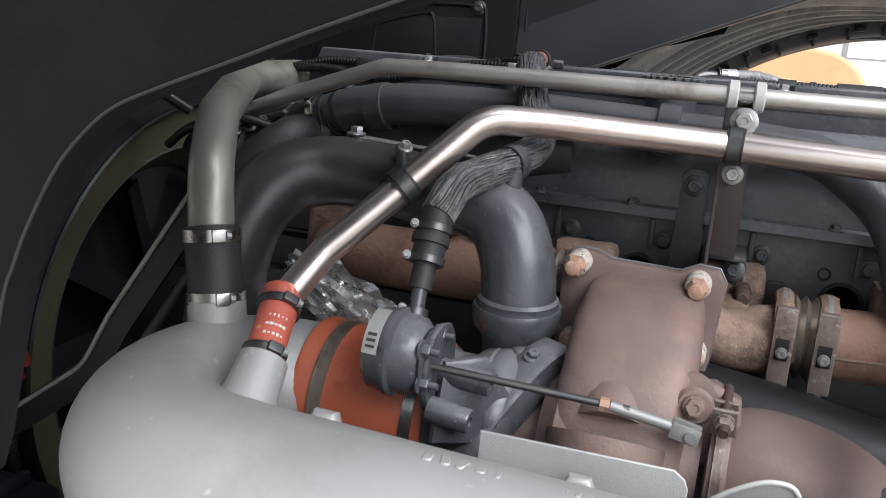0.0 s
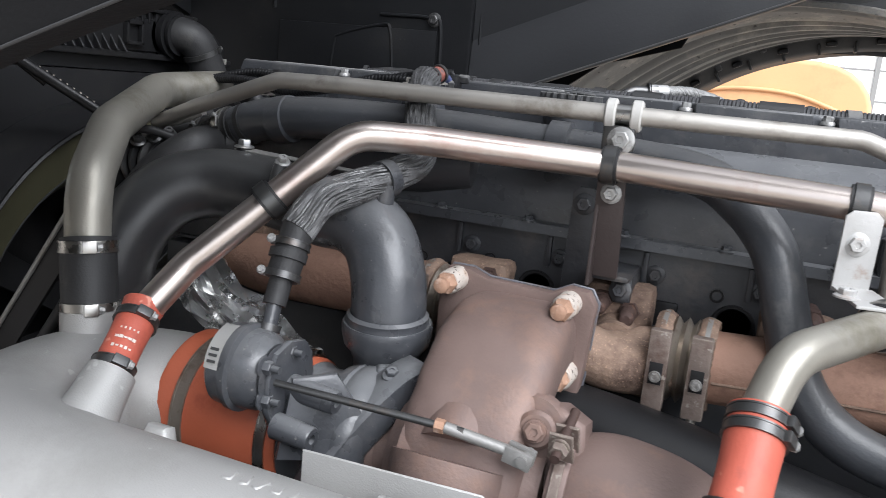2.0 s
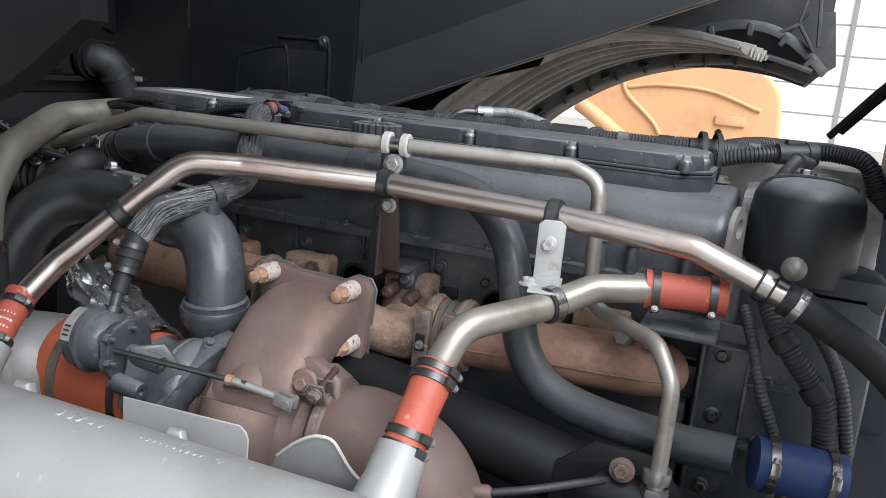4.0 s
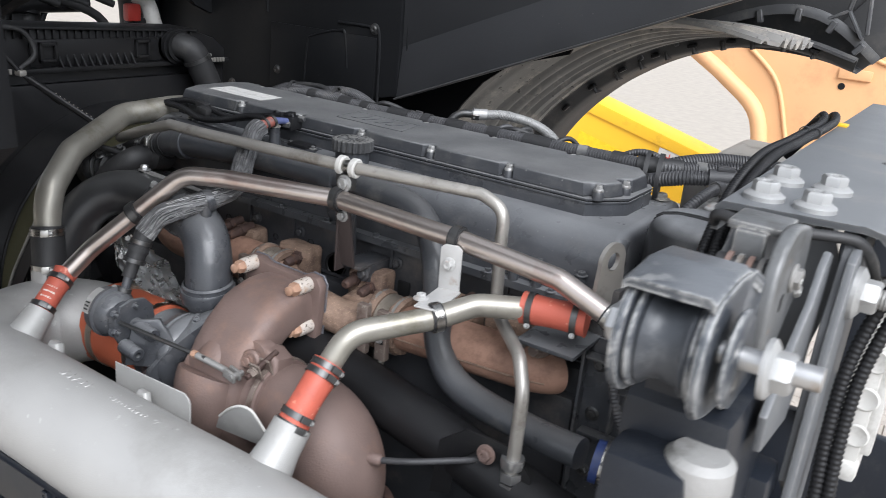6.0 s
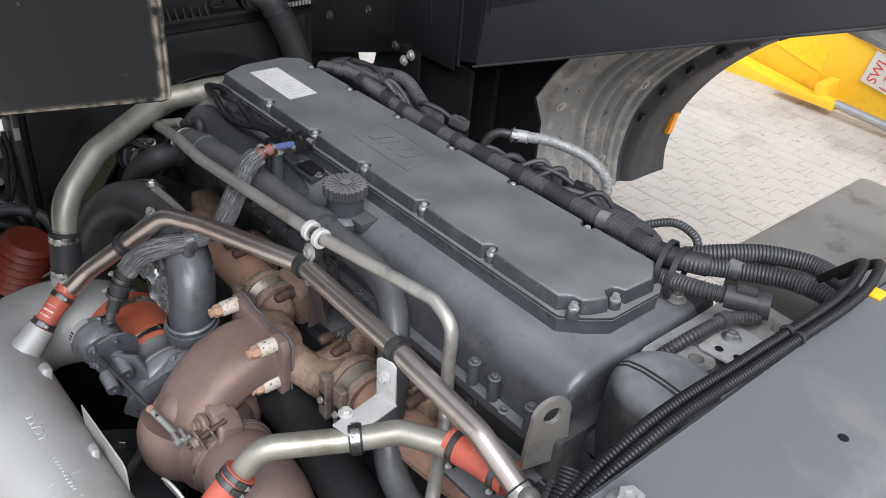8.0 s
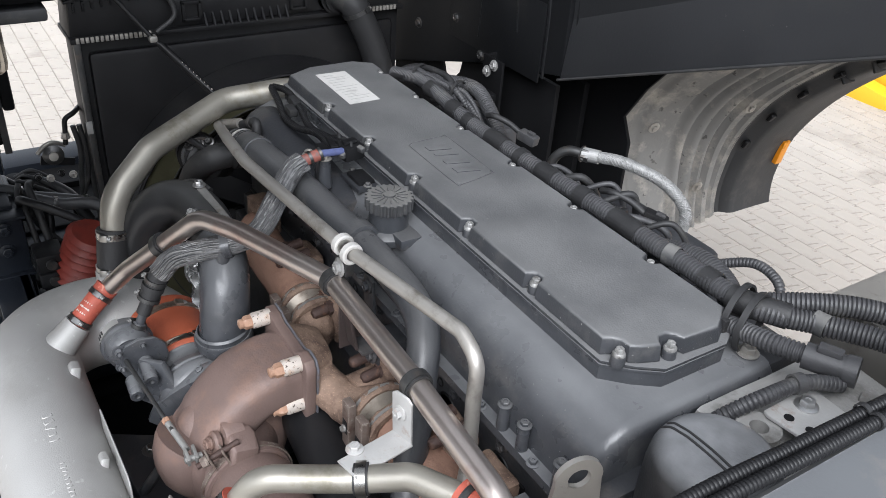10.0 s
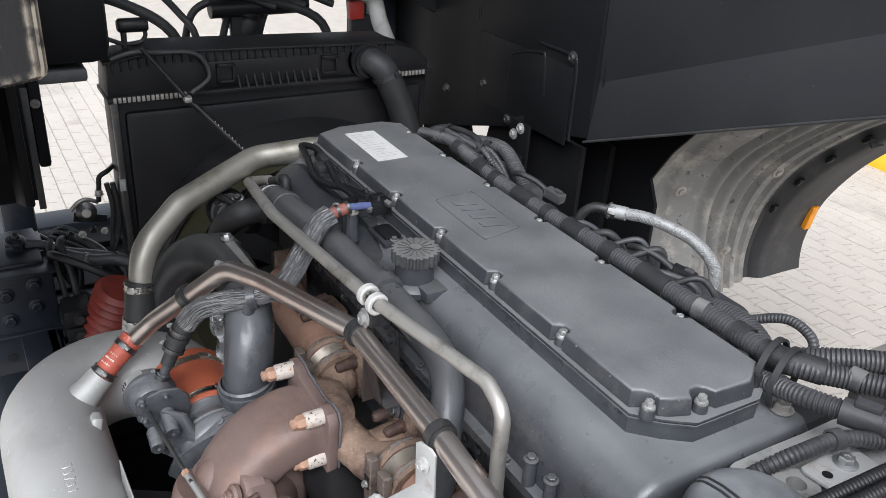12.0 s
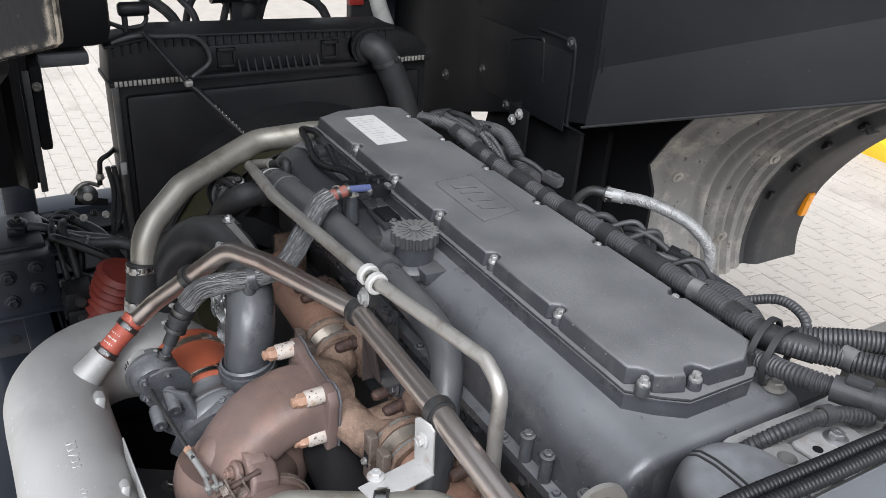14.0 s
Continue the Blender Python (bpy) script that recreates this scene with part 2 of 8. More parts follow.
TAN = material("tan_orange_steel", (0.70, 0.39, 0.19), 0.6, 0.0, 0.12, 3, 0.2, 60, (0.58, 0.30, 0.15), 0.3, 2)
WHITE = material("white_label", (0.56, 0.55, 0.53), 0.6, 0.0, 0.08, 30, 0.05, 300, (0.40, 0.39, 0.37), 0.3, 30)
# paler copy of the cab black, making up for light missing on the sill
LITSILL = material("lit_cab_paint", (0.026, 0.0267, 0.029), 0.42, 0.0, 0.25, 4, 0.14, 160, (0.034, 0.0335, 0.033), 0.22, 3, speck=(0.10, 0.095, 0.09), speck_scale=70, speck_cut=0.75)
FAINTPRINT = material("faded_grey_print", (0.36, 0.355, 0.345), 0.65, 0.0, 0.3, 60, 0.1, 200)
PRINT = material("grey_print", (0.27, 0.268, 0.26), 0.65, 0.0, 0.3, 60, 0.1, 200)
DARKPRINT = material("black_print", (0.03, 0.03, 0.03), 0.6)
REDPRINT = material("red_print", (0.55, 0.05, 0.04), 0.6)
PALEZINC = material("pale_zinc_plate", (0.46, 0.455, 0.445), 0.48, 0.25, 0.15, 30, 0.12, 260, (0.30, 0.20, 0.15), 0.16, 26)
PALEPRINT = material("pale_print", (0.62, 0.55, 0.5), 0.6)
BLUE = material("blue_silicone", (0.026, 0.046, 0.15), 0.5, 0.0, 0.25, 18, 0.1, 200, (0.05, 0.06, 0.10), 0.3, 14)
AMBER = material("amber_lens", (0.85, 0.30, 0.01), 0.3)
REDLENS = material("red_lens", (0.30, 0.03, 0.022), 0.45)
FANOLIVE = material("olive_shroud", (0.115, 0.110, 0.066), 0.40, 0.0, 0.3, 6, 0.15, 200, (0.15, 0.143, 0.09), 0.3, 5)
CHARGE = material("dusty_charge_hose", (0.019, 0.0193, 0.0207), 0.36, 0.0, 0.3, 12, 0.08, 260, (0.030, 0.0295, 0.029), 0.30, 9, lit_dust=(0.060, 0.060, 0.059))
PIPEGREY = material("dark_grey_pipe_paint", (0.045, 0.048, 0.054), 0.34, 0.0, 0.25, 16, 0.18, 220, (0.11, 0.108, 0.104), 0.3, 10, lit_dust=(0.098, 0.098, 0.099))
COVERBOLT = material("dusty_cover_bolt", (0.34, 0.338, 0.33), 0.45, 0.45, 0.2, 40, 0.15, 250, (0.11, 0.105, 0.10), 0.35, 40)
WHITEPART = material("off_white_plastic", (0.50, 0.49, 0.465), 0.5, 0.0, 0.12, 20, 0.1, 200, (0.34, 0.325, 0.30), 0.3, 25)
PAVER = material("pale_paver", (0.43, 0.390, 0.345), 0.85, 0.0, 0.16, 3, 0.4, 60, (0.31, 0.275, 0.24), 0.36, 2.2, speck=(0.28, 0.25, 0.22), speck_scale=24, speck_cut=0.66)
SAND = material("paver_joint", (0.385, 0.347, 0.302), 0.95, 0.0, 0.2, 8, 0.4, 120)


# ---------- mesh helpers ----------
def part(name, bm, mat, parent=None, label="", smooth=40):
    """Links a bmesh as one mesh object, under its thing if one is given."""
    bmesh.ops.recalc_face_normals(bm, faces=bm.faces)
    me = bpy.data.meshes.new(name)
    bm.to_mesh(me)
    bm.free()
    me.materials.append(mat)
    if smooth:
        me.shade_smooth()
        me.set_sharp_from_angle(angle=radians(smooth))
    ob = new(name, me)
    if parent:
        ob.parent = parent
    if label:
        ob["label"] = label
    return ob


def thing(name, label, category, at=(0, 0, 0), group="", kind=""):
    """An Empty at the base of a thing. Its parts are built in world coordinates and shifted to it."""
    e = new(name)
    e.empty_display_size = 0.03
    return tagged(e, label, category, group, kind)


def fillet(pts, r, steps=7):
    """A polyline with its corners rounded to about the radius r."""
    p = [Vector(q) for q in pts]
    out = [p[0]]
    for a, b, c in zip(p, p[1:], p[2:]):
        u, v = (a - b), (c - b)
        ang = u.angle(v, math.pi)
        if ang > radians(178):
            out.append(b)
            continue
        d = min(r / math.tan(ang / 2), 0.49 * u.length, 0.49 * v.length)
        s, e = b + u.normalized() * d, b + v.normalized() * d
        for k in range(steps + 1):
            t = k / steps
            out.append((1 - t) ** 2 * s + 2 * t * (1 - t) * b + t * t * e)
    out.append(p[-1])
    return out


def spline(pts, steps=8):
    """A Catmull-Rom curve through the points."""
    p = [Vector(q) for q in pts]
    p = [2 * p[0] - p[1]] + p + [2 * p[-1] - p[-2]]
    out = []
    for i in range(1, len(p) - 2):
        for k in range(steps):
            t = k / steps
            out.append(0.5 * (2 * p[i] + (p[i + 1] - p[i - 1]) * t + (2 * p[i - 1] - 5 * p[i] + 4 * p[i + 1] - p[i + 2]) * t * t
                              + (3 * p[i] - p[i - 1] - 3 * p[i + 1] + p[i + 2]) * t ** 3))
    out.append(p[-2])
    return out


def sweep(bm, path, radius, seg=24, caps=True, section=None, up=(0, 0, 1)):
    """Sweeps a circle, or a closed section of (side, up) pairs, along the path. radius: a number or a function of 0..1."""
    path = [Vector(q) for q in path]
    n = len(path)
    length = [0]
    for a, b in zip(path, path[1:]):
        length.append(length[-1] + (b - a).length)
    tang = [(path[min(i + 1, n - 1)] - path[max(i - 1, 0)]).normalized() for i in range(n)]
    ref = Vector(up)
    if abs(ref.dot(tang[0])) > 0.95:
        ref = Vector((1, 0, 0)) if abs(tang[0].x) < 0.9 else Vector((0, 1, 0))
    side = tang[0].cross(ref).normalized()
    rings = []
    for i in range(n):
        side = (side - tang[i] * side.dot(tang[i])).normalized()
        above = side.cross(tang[i])
        f = radius(length[i] / length[-1]) if callable(radius) else radius
        shape = section or [(math.cos(2 * math.pi * k / seg), math.sin(2 * math.pi * k / seg)) for k in range(seg)]
        rings.append([bm.verts.new(path[i] + (side * s + above * u) * f) for s, u in shape])
    m = len(rings[0])
    for a, b in zip(rings, rings[1:]):
        for k in range(m):
            bm.faces.new((a[k], a[(k + 1) % m], b[(k + 1) % m], b[k]))
    if caps:
        bm.faces.new(rings[0])
        bm.faces.new(rings[-1][::-1])
    return bm


def tube(path, radius, seg=24, caps=True):
    return sweep(bmesh.new(), path, radius, seg, caps)


def frame_of(axis):
    """A matrix that turns z onto the axis."""
    return Vector(axis).normalized().to_track_quat("Z", "Y").to_matrix().to_4x4()


def lathe(profile, at, axis, seg=32, bm=None, closed=False):
    """Turns a profile of (radius, height) round the axis through a place."""
    bm = bm or bmesh.new()
    m = Matrix.Translation(at) @ frame_of(axis)
    rings = []
    for r, h in profile:
        if r < 1e-5:
            rings.append([bm.verts.new(m @ Vector((0, 0, h)))])
        else:
            rings.append([bm.verts.new(m @ Vector((r * math.cos(2 * math.pi * k / seg), r * math.sin(2 * math.pi * k / seg), h))) for k in range(seg)])
    pairs = list(zip(rings, rings[1:])) + ([(rings[-1], rings[0])] if closed else [])
    for a, b in pairs:
        for k in range(seg):
            j = (k + 1) % seg
            if len(a) == 1 and len(b) == 1:
                continue
            if len(a) == 1:
                bm.faces.new((a[0], b[j], b[k]))
            elif len(b) == 1:
                bm.faces.new((a[k], a[j], b[0]))
            else:
                bm.faces.new((a[k], a[j], b[j], b[k]))
    if not closed:
        for ring in (rings[0], rings[-1]):
            if len(ring) > 2:
                bm.faces.new(ring)
    return bm


def block(size, m=None, bevel=0.004, seg=2, bm=None):
    """A bevelled block of the size, at the pose m."""
    own = bmesh.new()
    bmesh.ops.create_cube(own, size=1, matrix=Matrix.Diagonal((*size, 1)))
    if bevel:
        bmesh.ops.bevel(own, geom=own.edges[:], offset=bevel, segments=seg, profile=0.6, affect="EDGES")
    if m is not None:
        own.transform(m)
    if bm is None:
        return own
    me = bpy.data.meshes.new("tmp")
    own.to_mesh(me)
    own.free()
    bm.from_mesh(me)
    bpy.data.meshes.remove(me)
    return bm


def bx(x0, x1, y0, y1, z0, z1, bevel=0.004, bm=None):
    return block((x1 - x0, y1 - y0, z1 - z0), Matrix.Translation(((x0 + x1) / 2, (y0 + y1) / 2, (z0 + z1) / 2)), bevel, 2, bm)


def slab(outline, depth, m=None, bevel=0.002, seg=2):
    """A plate: an outline of (x, y) pairs made depth thick (along z), bevelled, at the pose m."""
    bm = bmesh.new()
    f = bm.faces.new([bm.verts.new((x, y, 0)) for x, y in outline])
    got = bmesh.ops.extrude_face_region(bm, geom=[f])
    bmesh.ops.translate(bm, vec=(0, 0, depth), verts=[v for v in got["geom"] if isinstance(v, bmesh.types.BMVert)])
    bmesh.ops.recalc_face_normals(bm, faces=bm.faces)
    if bevel:
        rim = [e for e in bm.edges if abs(e.verts[0].co.z - e.verts[1].co.z) < 1e-6]
        bmesh.ops.bevel(bm, geom=rim, offset=bevel, segments=seg, profile=0.6, affect="EDGES")
    if m is not None:
        bm.transform(m)
    return bm


def plane_pose(at, right, up):
    """The pose of a plate whose x runs along right and whose y runs along up."""
    r = Vector(right).normalized()
    n = r.cross(Vector(up)).normalized()
    u = n.cross(r)
    return Matrix(((r.x, u.x, n.x, at[0]), (r.y, u.y, n.y, at[1]), (r.z, u.z, n.z, at[2]), (0, 0, 0, 1)))


def merge(*bms):
    out = bmesh.new()
    for b in bms:
        me = bpy.data.meshes.new("tmp")
        b.to_mesh(me)
        b.free()
        out.from_mesh(me)
        bpy.data.meshes.remove(me)
    return out


def roughen(bm, amp=0.002, scale=30.0, cuts=1):
    """Uneven cast surface: vertices moved by noise along their normals."""
    if cuts:
        bmesh.ops.subdivide_edges(bm, edges=bm.edges[:], cuts=cuts, use_grid_fill=True)
    bm.normal_update()
    for v in bm.verts:
        q = v.co * scale
        v.co += v.normal * amp * (noise.noise(q) + 0.5 * noise.noise(q * 2.7))
    return bm


def hexbolt(at, axis, r=0.008, h=0.007, washer=1.5, wh=0.002, shank=0.0):
    """A flanged hexagon bolt head; at is the seat, axis points out of it."""
    bm = lathe([(0, 0), (r * washer, 0), (r * washer, wh), (r * 1.15, wh * 1.8), (0, wh * 1.8)], at, axis, 20)
    c = Vector(at) + Vector(axis).normalized() * wh
    lathe([(0, 0), (r, 0), (r, h * 0.85), (r * 0.86, h), (r * 0.45, h), (r * 0.4, h * 0.8), (0, h * 0.8)], c, axis, 6, bm)
    if shank:
        lathe([(0, -shank), (r * 0.6, -shank), (r * 0.6, 0), (0, 0)], at, axis, 12, bm)
    return bm


def ring(at, axis, r, width=0.012, thick=0.002, seg=32):
    """A band round a pipe."""
    return lathe([(r, -width / 2), (r + thick, -width / 2), (r + thick, width / 2), (r, width / 2)], at, axis, seg, closed=True)


def worm_clamp(parent, at, axis, r, screw_dir, mat=None, width=0.012):
    """A worm-drive hose clamp: band with rolled edges, screw housing and hexagon screw."""
    mat = mat or CLAMP
    ax = Vector(axis).normalized()
    c = part("hose_clamp", ring(at, axis, r, width, 0.0016), mat, parent, "worm drive hose clamp")
    d = Vector(screw_dir)
    d = (d - ax * d.dot(ax)).normalized()
    s = d.cross(ax)
    p = Vector(at) + d * (r + 0.0035)
    m = plane_pose(p, s, d)
    part("screw_housing", block((0.017, 0.007, width * 1.05), m, 0.0015), mat, c)
    part("clamp_screw", hexbolt(p + s * 0.009, s, 0.0042, 0.005, 1.3, 0.0015), COVERBOLT, c)
    for k in (-1, 1):
        part("band_edge", ring(Vector(at) + ax * (k * width * 0.42), axis, r + 0.0014, width * 0.16, 0.0009), mat, c)
    return c


# ---------- the ground and the distance ----------
gb = bmesh.new()
for x0, x1, y0, y1 in ((-400, 400, -400, 400),):
    gb.faces.new([gb.verts.new(p) for p in ((x0, y0, -0.004), (x1, y0, -0.004), (x1, y1, -0.004), (x0, y1, -0.004))])
ground = tagged(part("ground", gb, SAND, smooth=0), "pale sandy joint bed of a paved yard", "ground", kind="structure")


# ---------- engine ----------
engine = thing("cylinder_block", "dark grey painted engine block and cylinder head", "engine")


def profile_run(profile, x0, x1, round_ends=0.02, seg=3):
    """A profile of (y, z) pairs drawn out along x."""
    bm = bmesh.new()
    a = bm.faces.new([bm.verts.new((x0, y, z)) for y, z in profile])
    got = bmesh.ops.extrude_face_region(bm, geom=[a])
    bmesh.ops.translate(bm, vec=(x1 - x0, 0, 0), verts=[v for v in got["geom"] if isinstance(v, bmesh.types.BMVert)])
    bmesh.ops.recalc_face_normals(bm, faces=bm.faces)
    if round_ends:
        rim = [e for e in bm.edges if abs(e.verts[0].co.x - e.verts[1].co.x) < 1e-6 and e.verts[0].co.z > 1.13]
        bmesh.ops.bevel(bm, geom=rim, offset=round_ends, segments=seg, profile=0.5, affect="EDGES")
    return bm


part("block_casting", merge(bx(-0.28, 1.02, -0.145, 0.33, 0.45, 0.93, 0.01), bx(-0.26, 1.03, -0.125, 0.31, 0.93, 0.985, 0.006)), ENGINE_DARK, engine)
part("cylinder_head", bx(-0.265, 1.035, -0.100, 0.30, 0.985, 1.100, 0.006), ENGINE_DARK, engine)
# side cover with its ribs
ribs = bmesh.new()
bx(-0.26, 1.03, -0.106, -0.098, 0.988, 0.994, 0.002, ribs)
part("head_ribs", ribs, ENGINE_DARK, engine)
for k in range(9):
    x = -0.168 + 0.1375 * k
    part("head_bolt", hexbolt((x, -0.116, 1.1135), (0, 0, 1), 0.007, 0.007), ENGINE, engine)
    part("side_bolt", hexbolt((x + 0.05, -0.101, 1.065), (0, -1, 0), 0.009, 0.008), ENGINE_DARK, engine)
for x, z, r in ((0.325, 1.046, 0.006), (0.216, 1.032, 0.005), (0.654, 1.050, 0.006), (0.832, 1.022, 0.006), (0.06, 1.04, 0.006), (0.46, 1.035, 0.006)):
    part("tapped_hole", lathe([(0, 0.0), (r, 0), (r * 1.25, 0.002), (r * 1.6, 0.002), (r * 1.6, 0), (0, 0)], (x, -0.0995, z), (0, -1, 0), 18), BLACK, engine)
for x in (0.12, 0.40, 0.68, 0.84):
    part("core_plug", lathe([(0, 0.0005), (0.023, 0.0005), (0.025, 0.003), (0.029, 0.003), (0.030, 0), (0, 0)], (x, -0.0995, 1.012), (0, -1, 0), 24), BLACK, engine)
for x in (0.27, 0.59, 0.893):
    part("side_slot", bx(x - 0.016, x + 0.016, -0.104, -0.098, 0.99, 1.03, 0.004), BLACK, engine)
for k in range(8):
    part("cast_rib", bx(-0.15 + 0.14 * k, -0.142 + 0.14 * k, -0.106, -0.098, 1.05, 1.095, 0.002), ENGINE_DARK, engine)

housing = thing("rocker_housing", "grey painted rocker housing on the cylinder head", "engine part")
prof = [(0.262, 1.100), (0.262, 1.22), (0.245, 1.243), (-0.038, 1.243), (-0.058, 1.236), (-0.078, 1.222), (-0.091, 1.203), (-0.099, 1.18),
        (-0.103, 1.150), (-0.104, 1.116), (-0.122, 1.114), (-0.124, 1.100)]
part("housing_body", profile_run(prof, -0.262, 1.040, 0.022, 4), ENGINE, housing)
for x in (0.848, 0.898, 0.985):
    part("bolt_column", lathe([(0, 0), (0.0105, 0), (0.0095, 0.044), (0.008, 0.047), (0, 0.047)], (x, -0.112, 1.114), (0, 0, 1), 16), ENGINE, housing)
    part("flange_bolt", hexbolt((x, -0.1125, 1.160), (0, 0, 1), 0.0078, 0.007), PIPEGREY, housing)

cover = thing("rocker_cover", "dark grey moulded rocker cover with bolts along its rim", "engine part")
X0, Y0, Y1 = -0.235, -0.016, 0.215
BOLTX = [0.0, 0.191, 0.376, 0.565, 0.755, 0.95]


def notch(x, y, s, d=0.018, w=0.0115):
    """Pocket for a bolt in the rim, on the side s."""
    return [(x - w - 0.005, y), (x - w, y + s * d * 0.70), (x - w * 0.5, y + s * d), (x + w * 0.5, y + s * d), (x + w, y + s * d * 0.70), (x + w + 0.005, y)]


outline = [(X0, 0.05), (X0 + 0.03, Y0)]
for x in BOLTX[:-1]:
    outline += notch(x, Y0, 1)
outline += [(0.925, Y0), (0.932, Y0 + 0.014), (0.942, Y0 + 0.023), (0.958, Y0 + 0.024), (0.967, 0.022), (0.978, 0.052), (0.968, 0.058), (0.960, 0.066), (0.960, 0.080), (0.968, 0.090), (0.982, 0.096),
            (0.986, 0.165), (0.955, Y1)]
for x in (0.80, 0.60, 0.41, 0.22, 0.03, -0.14):
    outline += notch(x, Y1, -1)[::-1]
outline += [(X0 + 0.03, Y1), (X0, 0.17)]
cover_bm = slab(outline, 0.029, Matrix.Translation((0, 0, 1.2765)), 0.006, 4)
for v in cover_bm.verts:
    rise = min(1.0, max(0.0, (v.co.z - 1.280) / 0.022))
    v.co.y = 0.0995 + (v.co.y - 0.0995) * (1 - 0.040 * rise)
    v.co.x = 0.375 + (v.co.x - 0.375) * (1 - 0.009 * rise)
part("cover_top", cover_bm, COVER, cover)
rim = [(X0 - 0.010, 0.045), (X0 + 0.022, Y0 - 0.007), (0.935, Y0 - 0.007), (0.968, 0.012), (0.994, 0.050), (0.994, 0.175), (0.965, Y1 + 0.010), (X0 + 0.022, Y1 + 0.010), (X0 - 0.010, 0.175)]
part("cover_rim", slab(rim, 0.0045, Matrix.Translation((0, 0, 1.2735)), 0.0015), COVER, cover)
part("gasket", slab([(0.38 + (x - 0.38) * 0.997, 0.1 + (y - 0.1) * 0.98) for x, y in rim], 0.003, Matrix.Translation((0, 0, 1.271)), 0.0005), BLACK, cover)
part("rim_seat", slab(rim, 0.0045, Matrix.Translation((0, 0, 1.2667)), 0.0015), ENGINE, housing)
part("raised_frame", slab([(0.38 + (x - 0.38) * 0.998, 0.1 + (y - 0.1) * 0.985) for x, y in rim], 0.032, Matrix.Translation((0, 0, 1.236)), 0.0015), ENGINE, housing)
for x, y in [(b, 0.0) for b in BOLTX] + [(0.974, 0.073)] + [(b, 0.200) for b in (0.80, 0.60, 0.41, 0.22, 0.03, -0.14)]:
    s = part("bolt_sleeve", lathe([(0, 0), (0.0115, 0), (0.0110, 0.013), (0.0095, 0.016), (0, 0.016)], (x, y - 0.004 if y < 0.05 else y, 1.276), (0, 0, 1), 16), COVER, cover)
    part("cover_bolt", hexbolt((x, y - 0.004 if y < 0.05 else y, 1.292), (0, 0, 1), 0.0070, 0.0095, 1.42, 0.003), COVERBOLT, cover, "dusty zinc hexagon bolt")
# raised panel with a plain emblem on the cover
FRAME = [(0.262, 0.052), (0.43, 0.050), (0.442, 0.062), (0.428, 0.134), (0.416, 0.142), (0.255, 0.146), (0.246, 0.134), (0.250, 0.062)]
part("raised_panel", slab(FRAME, 0.0022, Matrix.Translation((0, 0, 1.3044)), 0.0009, 1), COVER, cover)
part("panel_edge", tube(spline([(x, y, 1.3062) for x, y in FRAME + FRAME[:1]], 5), 0.0011, 8), COVER, cover)
for k, w in enumerate((0.018, 0.010, 0.016, 0.020)):
    x = 0.278 + 0.034 * k
    part("emblem", slab([(x, 0.076), (x + w, 0.076), (x + w + 0.012, 0.122), (x + 0.012, 0.122)], 0.0022, Matrix.Translation((0, 0, 1.3062)), 0.001, 2), COVER, cover)
lab = part("data_label", slab([(-0.172, 0.042), (0.020, 0.038), (0.018, 0.114), (-0.170, 0.118)], 0.0006, Matrix.Translation((0, 0, 1.3058)), 0), WHITE, cover, "white printed paper label")
for k in range(11):
    x = -0.155 + 0.0150 * k
    y1 = 0.080 + 0.026 * ((k * 7) % 4) / 3
    part("print_line", slab([(x, 0.052), (x + 0.0018, 0.052), (x + 0.0018, y1), (x, y1)], 0.0002, Matrix.Translation((0, 0, 1.3065)), 0), FAINTPRINT, lab)

cap = thing("oil_filler_cap", "black ribbed round oil filler cap on a short neck", "cap")
CAPX, CAPY = 0.413, -0.079
part("filler_neck", lathe([(0, 0), (0.050, 0), (0.050, 0.012), (0.044, 0.018), (0.037, 0.022), (0.036, 0.062), (0, 0.062)], (CAPX, CAPY, 1.218), (0, 0, 1), 32), PIPEGREY, cap)
part("neck_lug", bx(CAPX + 0.020, CAPX + 0.070, CAPY - 0.012, CAPY + 0.034, 1.220, 1.242, 0.006), PIPEGREY, cap)
teeth = 22
shape = []
for k in range(teeth * 4):
    a = 2 * math.pi * k / (teeth * 4)
    r = 0.0450 if k % 4 in (0, 1) else 0.0405
    shape.append((r * math.cos(a), r * math.sin(a)))
part("cap_grip", slab(shape, 0.024, Matrix.Translation((CAPX, CAPY, 1.276)), 0.0012, 1), CAPBLACK, cap)
for k in range(16):
    a = 2 * math.pi * k / 16
    part("cap_rib", block((0.020, 0.0025, 0.004), Matrix.Translation((CAPX, CAPY, 1.3005)) @ Matrix.Rotation(a, 4, "Z") @ Matrix.Translation((0.024, 0, 0)), 0.0008, 1), CAPBLACK, cap)
part("cap_centre", lathe([(0, 0), (0.012, 0), (0.011, 0.004), (0, 0.004)], (CAPX, CAPY, 1.299), (0, 0, 1), 20), CAPBLACK, cap)

# ---------- pipes on the engine ----------
A_PATH = [(-0.175, -0.148, 1.214), (-0.266, -0.174, 1.180), (-0.14, -0.206, 1.226), (0.03, -0.246, 1.279), (0.14, -0.252, 1.281), (0.50, -0.218, 1.281), (0.79, -0.165, 1.280), (0.842, -0.168, 1.262),
          (0.845, -0.172, 1.19), (0.850, -0.172, 1.075), (0.880, -0.20, 1.064), (0.975, -0.305, 1.066), (1.006, -0.338, 1.02), (1.006, -0.340, 0.90), (1.003, -0.337, 0.80)]
pipe_a = thing("coolant_vent_pipe", "thin dull steel coolant pipe clamped above the engine side", "pipe")
part("bent_tube", tube(fillet(A_PATH, 0.045), 0.0118), DULLPIPE, pipe_a)
